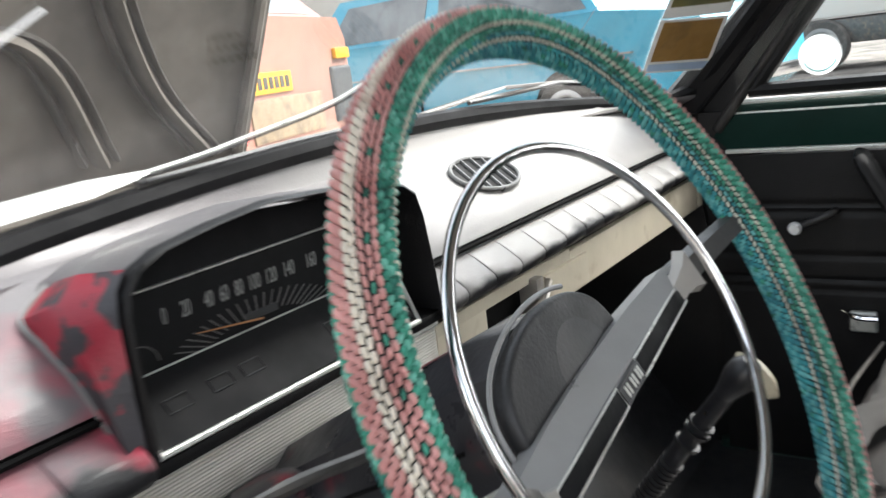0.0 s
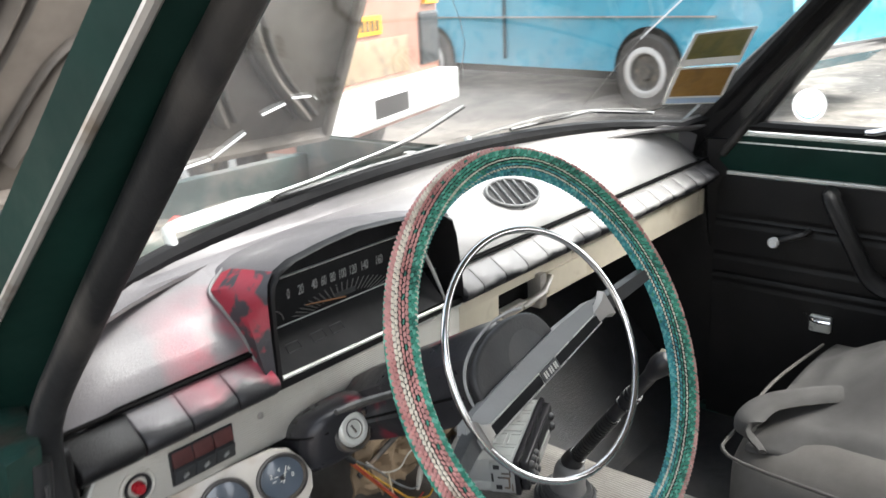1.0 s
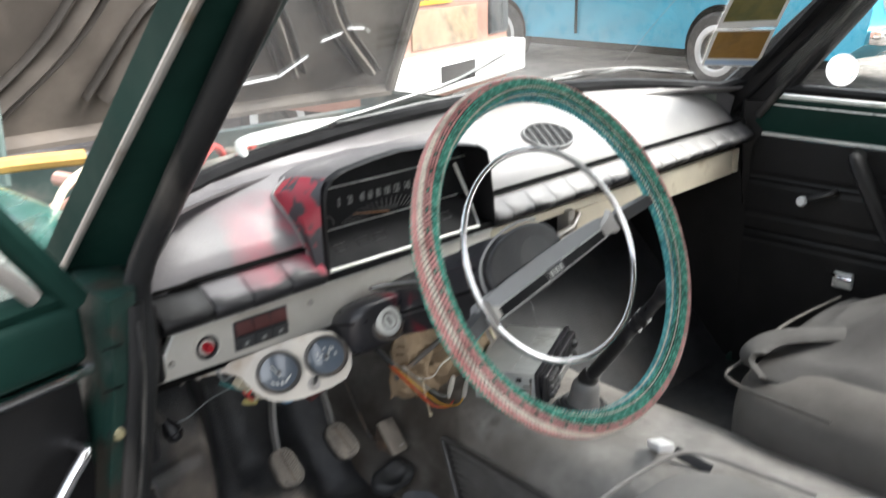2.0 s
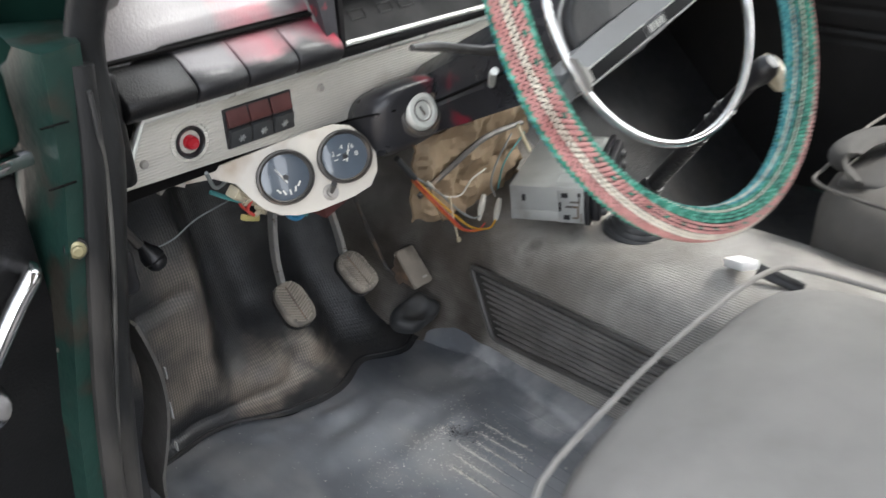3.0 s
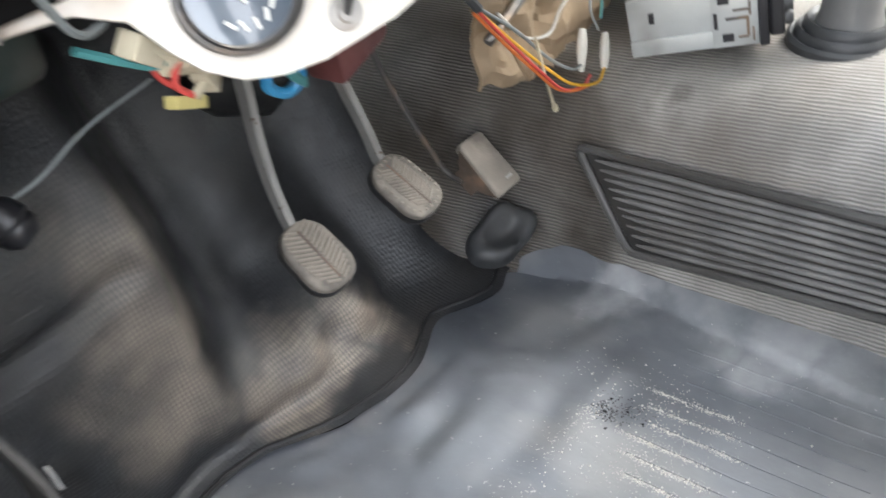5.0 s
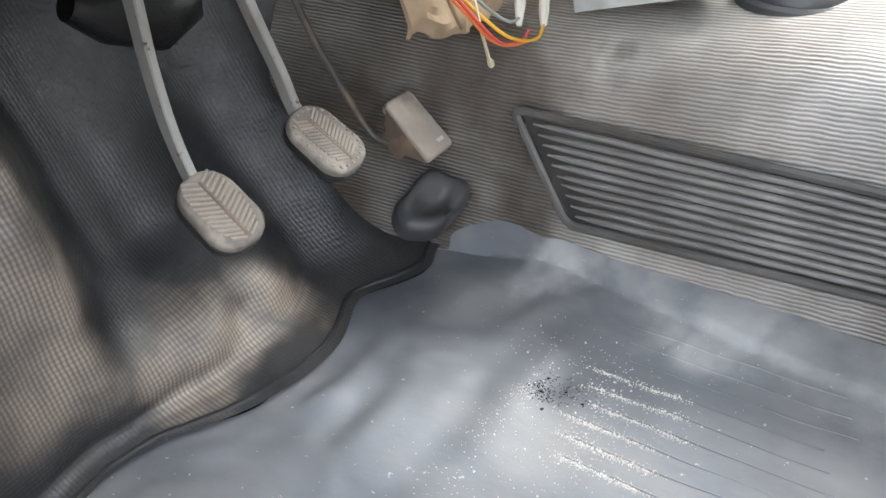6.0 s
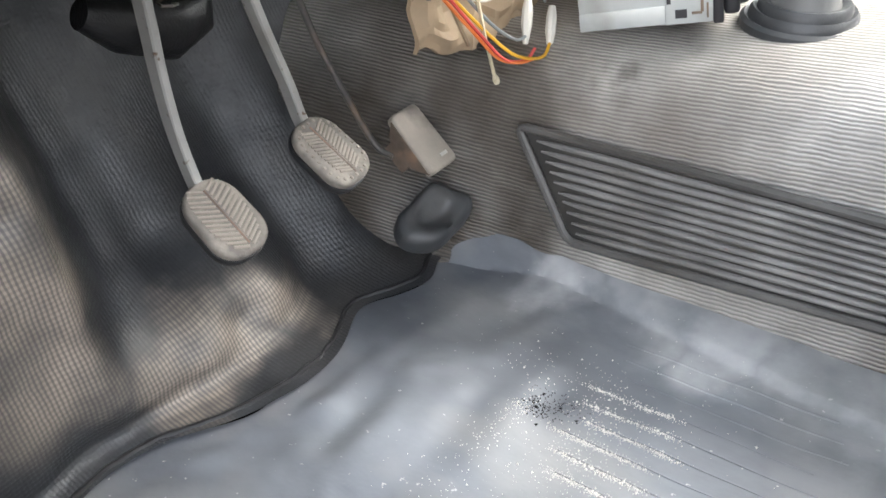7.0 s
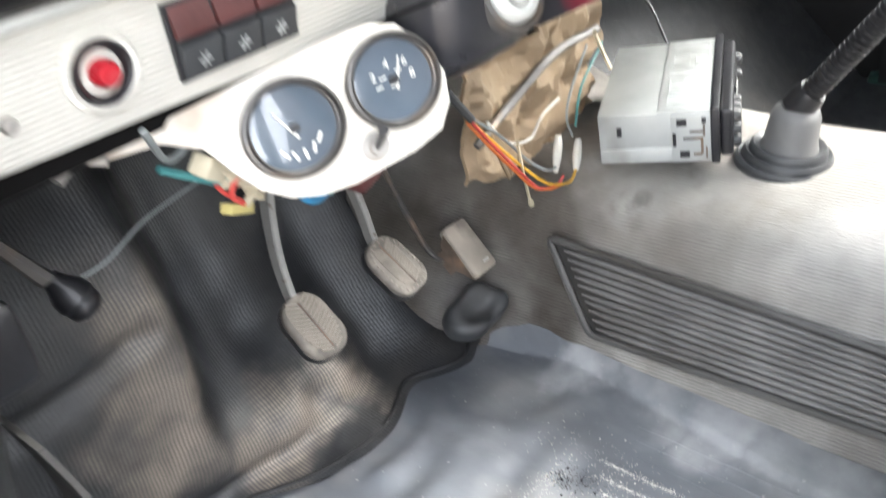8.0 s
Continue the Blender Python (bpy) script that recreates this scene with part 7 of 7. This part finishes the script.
def bon_pt(u, v, off=0.0):
    x = -0.62 + 1.235 * u
    t = Vector((0, -0.44, 0.90)).normalized()
    nrm = Vector((0, -0.90, -0.44))
    return Vector((x, 1.035, 0.860)) + t * (0.95 * v) + nrm * off + Vector((0, 0.03 * math.sin(math.pi * u), 0))


part("skin", sheet(lambda u, v: bon_pt(u, v), 16, 12, 0.006, Vector((0, 1, 0))), UNDER_HOOD, bon, "faded brown underside")
part("frame_edge", merge(*[tube([bon_pt(a[0] + (b[0] - a[0]) * k / 10, a[1] + (b[1] - a[1]) * k / 10, 0.012) for k in range(11)], 0.022, 8, flat=0.6) for a, b in (((0.03, 0.03), (0.97, 0.03)), ((0.03, 0.03), (0.03, 0.97)), ((0.97, 0.03), (0.97, 0.97)), ((0.03, 0.97), (0.97, 0.97)))]), UNDER_HOOD, bon, "pressed edge frame")
for path in (((0.62, 0.97), (0.66, 0.60), (0.76, 0.30), (0.90, 0.10)), ((0.38, 0.97), (0.34, 0.60), (0.24, 0.30), (0.10, 0.10)), ((0.30, 0.12), (0.40, 0.34), (0.50, 0.40), (0.60, 0.34), (0.70, 0.12))):
    run = [bon_pt(p.x, p.y, 0.006) for p in curve_pts([(u, v, 0) for u, v in path], 8)]
    br = part("brace", tube(run, 0.034, 10, flat=0.36, side=(0, -0.90, -0.44)), UNDER_HOOD, bon, "curved pressed brace")
    # dark bands put the crease shade beside the brace into the colour
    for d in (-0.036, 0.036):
        part("shade_band", tube([q + Vector((d, -0.004, 0)) for q in run], 0.013, 8, flat=0.5, side=(0, -0.90, -0.44)), HOOD_SHADE, br, "dark band painting the shade beside the brace")
part("stay", tube([(-0.55, 0.75, 0.86), (-0.52, 0.82, 1.05), (-0.5, 0.87, 1.2)], 0.012, 8), TEAL, bon, "green bonnet stay")

eng = thing("engine", (0, 0.65, 0.45), "oily engine and ancillaries in an open bay", "engine")
part("block", box(-0.2, 0.2, 0.42, 0.95, 0.42, 0.74, 0.02), ENGINE_GREY, eng)
part("air_filter", lathe([(0, 0.09), (0.13, 0.085), (0.15, 0.06), (0.15, 0.0), (0.1, -0.02)], axes((0.05, 0.62, 0.76), (1, 0, 0), (0, 0, 1)), 28), ENGINE_GREY, eng, "round air filter housing")
part("hose", tube(curve_pts([(-0.3, 0.40, 0.80), (-0.15, 0.5, 0.84), (0.1, 0.45, 0.82), (0.3, 0.55, 0.80)], 6), 0.018, 8), RUBBER, eng, "black rubber hose")
bat = thing("battery", (-0.42, 0.55, 0.6), "grey car battery with red leads in the engine bay", "battery")
part("case", box(-0.52, -0.32, 0.45, 0.62, 0.62, 0.80, 0.008), DARK_GREY, bat)
part("lead", tube(curve_pts([(-0.48, 0.50, 0.80), (-0.44, 0.42, 0.88), (-0.38, 0.36, 0.90), (-0.33, 0.34, 0.87)], 6), 0.007, 8), WIRE_RED, bat, "red lead")
part("lead", tube(curve_pts([(-0.52, 0.46, 0.80), (-0.50, 0.36, 0.88), (-0.43, 0.32, 0.895), (-0.38, 0.36, 0.86)], 6), 0.006, 8), WIRE_RED, bat, "red lead")
tank = thing("washer_bottle", (-0.5, 0.30, 0.6), "green washer bottle with pale hoses", "bottle")
part("body", box(-0.64, -0.50, 0.22, 0.34, 0.68, 0.86, 0.02, 3), TEAL, tank)
part("cap", lathe([(0, 0.02), (0.03, 0.02), (0.034, 0.0)], axes((-0.57, 0.28, 0.86), (1, 0, 0), (0, 0, 1)), 16), WHITE_PAINT, tank)
part("hose", tube(curve_pts([(-0.62, 0.25, 0.87), (-0.57, 0.20, 0.92), (-0.50, 0.28, 0.93), (-0.42, 0.40, 0.88)], 6), 0.008, 8), IVORY, tank, "pale hose")


# ---------- vehicles outside ----------
def wheel_at(parent, c, axis, r, w, ring):
    t = part("wheel", lathe([(0, -w / 2), (r * 0.9, -w / 2), (r, -w * 0.35), (r, w * 0.35), (r * 0.92, w / 2), (r * 0.66, w / 2), (r * 0.6, w * 0.4)], axes(c, (0, 0, 1), axis), 36), TYRE, parent, "dusty tyre")
    part("rim", lathe([(0, w * 0.47), (r * 0.18, w * 0.49), (r * 0.22, w * 0.36), (r * 0.42, w * 0.34), (r * 0.50, w * 0.46)], axes(c, (0, 0, 1), axis), 32), ENGINE_GREY, t, "dull steel wheel disc")
    part("rim", lathe([(r * 0.49, w * 0.46), (r * 0.53, w * 0.53), (r * 0.66, w * 0.52), (r * 0.69, w * 0.48)], axes(c, (0, 0, 1), axis), 32), ring, t, "pale ring")
    return t


def estate_car(name, m, L, W, paint, label):
    """A boxy parked car; local x to its front, y to its far side, z up."""
    e = thing(name, m.translation, label, "car")

    def q(nm, bm, material, lab="", par=None):
        bm.transform(m)
        return part(nm, bm, material, par or e, lab)
    h = W / 2
    prof = [(-L / 2, 0.42), (-L / 2 - 0.02, 0.62), (-L / 2 + 0.02, 0.94), (-L / 2 + 0.25, 1.01), (L / 2 - 0.4, 1.02), (L / 2 + 0.32, 0.94), (L / 2 + 0.42, 0.84), (L / 2 + 0.45, 0.62), (L / 2 + 0.42, 0.40), (L / 2 + 0.25, 0.28), (-L / 2 + 0.2, 0.28)]
    body = q("body", bevel(loft([[Vector((x, s * h * (0.96 if abs(s) == 1 else 1), z)) for x, z in prof] for s in (-1, -0.97, 0.97, 1)]), 0.03, 2), paint, "painted body")
    xb0, xb1, xt0, xt1 = -L / 2 + 0.25, L / 2 - 0.40, -L / 2 + 0.70, L / 2 - 0.80
    q("cabin", bevel(loft([[Vector((x, y, z)) for x, y, z in ((xb0, -h * 0.94, 1.0), (xb1, -h * 0.94, 1.0), (xb1, h * 0.94, 1.0), (xb0, h * 0.94, 1.0))], [Vector((x, y, z)) for x, y, z in ((xt0, -h * 0.78, 1.46), (xt1, -h * 0.78, 1.46), (xt1, h * 0.78, 1.46), (xt0, h * 0.78, 1.46))]]), 0.04, 3), paint, "painted cabin")
    for a, b in ((0.08, 0.47), (0.52, 0.975)):
        def win(u, v):
            f = a + (b - a) * u
            z = 1.05 + 0.34 * v
            k = (z - 1.0) / 0.46
            x = (xb0 + (xb1 - xb0) * f) * (1 - k) + (xt0 + (xt1 - xt0) * f) * k
            return Vector((x, -(h * 0.94 * (1 - k) + h * 0.78 * k) - 0.006, z))
        q("window", sheet(win, 3, 3, 0.004, Vector((0, 1, 0))), CAR_GLASS, "dark side window")
    q("side_moulding", box(-L / 2 + 0.15, L / 2 - 0.15, -h * 0.985 - 0.012, -h * 0.95, 0.700, 0.712, 0.003), STEEL, "dull side moulding", None)
    q("door_gap", box(-0.25, -0.2487, -h - 0.001, -h * 0.95, 0.34, 0.99), DARK)
    q("bumper", box(-L / 2 - 0.09, -L / 2 + 0.02, -h * 0.95, h * 0.95, 0.40, 0.50, 0.02), CHROME, "bright bumper")
    q("bumper", box(L / 2 + 0.43, L / 2 + 0.54, -h * 0.95, h * 0.95, 0.40, 0.50, 0.02), CHROME, "bright bumper")
    q("headlamp", lathe([(0, 0.03), (0.07, 0.02), (0.085, 0.0), (0.085, -0.05)], axes((L / 2 + 0.45, -h * 0.7, 0.68), (0, 1, 0), (1, 0, 0)), 20), BUMPER_WHITE, "round headlamp")
    q("tail_lamp", box(-L / 2 - 0.03, -L / 2 + 0.03, -h * 0.93, -h * 0.7, 0.60, 0.78, 0.01), LAMP_RED, "red tail lamp")
    q("underside", box(-L / 2 + 0.3, L / 2 - 0.3, -h * 0.8, h * 0.8, 0.20, 0.35), DARK)
    for x in (-L / 2 + 0.78, L / 2 - 0.72):
        # flat dark disc paints the unlit hollow of the arch
        q("wheel_arch", lathe([(0, 0.0), (0.315, 0.0), (0.325, 0.010), (0.31, 0.016)], axes((x, -h * 0.97, 0.31), (1, 0, 0), (0, -1, 0)), 32), DARK, "dark wheel arch")
        for s in (-1, 1):
            wheel_at(e, m @ Vector((x, s * (h - 0.06), 0.29)), m.to_3x3() @ Vector((0, s, 0)), 0.29, 0.17, BUMPER_WHITE)
    return e


estate_car("blue_car", Matrix.Translation((6.18, 3.59, 0.235)) @ pose(0, 0, 0, 0, 0, -99.6), 4.1, 1.6, BLUE_CAR, "bright sky-blue saloon car parked side-on")

# pinkish car seen from behind, with its number plate as bars
wc = thing("pink_white_car", (2.5, 2.7, 0.2), "faded pinkish-white hatchback with white bumper and orange plate", "car")
WCM = Matrix.Translation((2.46, 2.62, 0.15)) @ pose(0, 0, 0, 0, 0, 18)


def wq2(nm, bm, material, lab="", par=None):
    bm.transform(WCM)
    return part(nm, bm, material, par or wc, lab)


wq2("body", bevel(loft([[Vector((x, y, z)) for x, z in ((-0.80, 0.35), (-0.80, 1.10), (-0.72, 1.22), (0.72, 1.22), (0.80, 1.10), (0.80, 0.35))] for y in (0.0, 1.2, 2.6)]), 0.03, 2), WHITE_CAR, "faded pinkish body")
wq2("cabin", bevel(loft([[Vector((x, y, z)) for x, y in ((-0.72, 0.05), (0.72, 0.05), (0.72, 1.8), (-0.72, 1.8))] if z < 1.4 else [Vector((x, y, z)) for x, y in ((-0.58, 0.45), (0.58, 0.45), (0.58, 1.5), (-0.58, 1.5))] for z in (1.2, 1.6)]), 0.04, 2), WHITE_CAR, "faded pinkish cabin")
wq2("rear_window", sheet(lambda u, v: Vector((-0.58 + 1.16 * u, 0.10 + 0.30 * v, 1.25 + 0.30 * v)), 2, 2, 0.006, Vector((0, -1, 0))), CAR_GLASS, "dark rear window")
bmp = wq2("bumper", box(-0.84, 0.84, -0.12, 0.05, 0.40, 0.60, 0.025, 3), BUMPER_WHITE, "white plastic bumper")
wq2("bumper_recess", box(-0.36, 0.06, -0.124, -0.11, 0.445, 0.545, 0.004), DARK, "", bmp)
for s in (-1, 1):
    wq2("tail_lamp", box(s * 0.66 - 0.15, s * 0.66 + 0.13, -0.02, 0.05, 0.64, 0.95, 0.02, 3), DARK_GREY if s > 0 else LAMP_RED, "tail lamp")
    wq2("lamp_lens", box(s * 0.68 - 0.10, s * 0.68 + 0.10, -0.026, 0.0, 0.99, 1.05, 0.006), PLATE_YELLOW if s > 0 else LAMP_RED, "lamp lens")
wq2("rear_panel", box(-0.46, 0.34, -0.010, 0.0, 0.63, 0.83, 0.004), CARDBOARD, "faded tan panel below the plate")
pl = wq2("number_plate", box(-0.52, 0.0, -0.012, 0.0, 0.855, 0.955, 0.004), PLATE_YELLOW, "orange-yellow plate")
wq2("plate_bar", merge(*[box(-0.48 + 0.058 * k, -0.445 + 0.058 * k, -0.015, -0.012, 0.877, 0.933) for k in range(8)]), DARK_STEEL, "", pl)
for s in (-1, 1):
    wheel_at(wc, WCM @ Vector((s * 0.70, 0.65, 0.28)), WCM.to_3x3() @ Vector((s, 0, 0)), 0.28, 0.17, BUMPER_WHITE)

# truck wheel beyond the passenger window
tr = thing("truck", (11.4, 0.3, 0.3), "grey light truck with dusty wheels standing beyond the yard", "truck")
for p in ((10.9, 1.66, 0.62), (10.9, -1.25, 0.62)):
    wheel_at(tr, p, (-1, 0, 0), 0.32, 0.22, GREY_PLASTIC)
part("chassis", box(10.95, 12.4, -2.2, 2.6, 0.62, 0.92, 0.02), DARK_STEEL, tr)
part("cargo_body", box(10.9, 12.6, -2.4, 2.8, 0.95, 2.3, 0.03), FAR_WALL, tr, "pale cargo body")


# loose things in the engine bay
def bay_tube(name, pts, r, material, label, cat):
    return solo(name, tube(curve_pts(pts, 6), r, 8), material, label, cat)


bay_tube("wooden_stick", [(-0.70, 0.62, 0.925), (-0.58, 0.60, 0.928), (-0.47, 0.58, 0.925)], 0.013, mat("ochre_wood", (0.42, 0.26, 0.07), 0.7, 0, 0.2, 20), "ochre wooden stick lying across the bay edge", "stick")
bay_tube("bay_hose", [(-0.61, 0.36, 0.905), (-0.585, 0.34, 0.915), (-0.56, 0.36, 0.93), (-0.575, 0.42, 0.935)], 0.011, mat("pinkish_hose", (0.42, 0.24, 0.19), 0.6, 0, 0.15, 25), "faded pinkish rubber hose by the washer bottle", "hose")
bay_tube("bay_hose", [(-0.64, 0.30, 0.90), (-0.60, 0.33, 0.94), (-0.55, 0.36, 0.955), (-0.50, 0.42, 0.94)], 0.006, IVORY, "thin pale hose over the engine bay", "hose")
for k, (a, b) in enumerate((((-0.42, 0.32, 0.90), (-0.36, 0.36, 0.955)), ((-0.36, 0.36, 0.955), (-0.31, 0.40, 0.905)), ((-0.33, 0.33, 0.94), (-0.27, 0.38, 0.93)))):
    ob = bay_tube("red_lead", [a, tuple((Vector(a) + Vector(b)) / 2 + Vector((0, 0, 0.012))), b], 0.006, WIRE_RED, "red lead bent over the battery", "wire")
    ob["group"] = "red leads in the bay"
for k, (x, y, r) in enumerate(((-0.28, 0.42, 0.03), (-0.1, 0.40, 0.025), (0.12, 0.42, 0.03), (0.3, 0.45, 0.025))):
    ob = solo("filler_cap", lathe([(0, 0.03), (r * 0.8, 0.028), (r, 0.015), (r, -0.06)], axes((x, y, 0.90), (1, 0, 0), (0.1, -0.1, 1)), 18), (ENGINE_GREY, WHITE_PAINT, DARK_GREY, STEEL)[k], "small round cap among the engine parts", "cap")
    ob["group"] = "caps in the bay"


# ---------- rest of the car's shell ----------
part("roof_skin", sheet(lambda u, v: Vector(((u - 0.5) * 1.24, -0.20 - 1.94 * v, 1.436 + 0.05 * math.sin(math.pi * u) + 0.03 * math.sin(math.pi * v))), 12, 12, 0.008), GREEN, shell, "dark green roof skin")
for s in (-1, 1):
    part("c_pillar", bevel(loft([[(s * 0.74, -2.30, 0.93), (s * 0.74, -2.05, 0.93), (s * 0.69, -2.05, 0.93), (s * 0.69, -2.30, 0.93)], [(s * 0.63, -2.14, 1.45), (s * 0.63, -1.98, 1.45), (s * 0.57, -1.98, 1.45), (s * 0.57, -2.14, 1.45)]]), 0.01), GREEN, shell)
    part("outer_side", box(s * 0.765 - 0.012, s * 0.765 + 0.012, -2.9, -1.08, 0.28, 0.94, 0.01), GREEN, shell, "dark green rear wing")
    for y in (-2.05, 0.62):
        wheel_at(shell, (s * 0.66, y, 0.285), (s, 0, 0), 0.285, 0.16, GREY_PLASTIC)
rear_glass = part("rear_window", sheet(lambda u, v: Vector(((u - 0.5) * (1.36 - 0.22 * v), -2.26 + 0.16 * v, 0.95 + 0.48 * v)), 4, 2), SIDE_GLASS, shell, face=(0, -1, 0))
rear_glass.visible_shadow = False
part("boot", bevel(loft([[(-0.74, y, 0.30), (-0.74, y, z), (0.74, y, z), (0.74, y, 0.30)] for y, z in ((-2.95, 0.86), (-2.33, 0.93))]), 0.03, 2), GREEN, shell, "dark green boot")
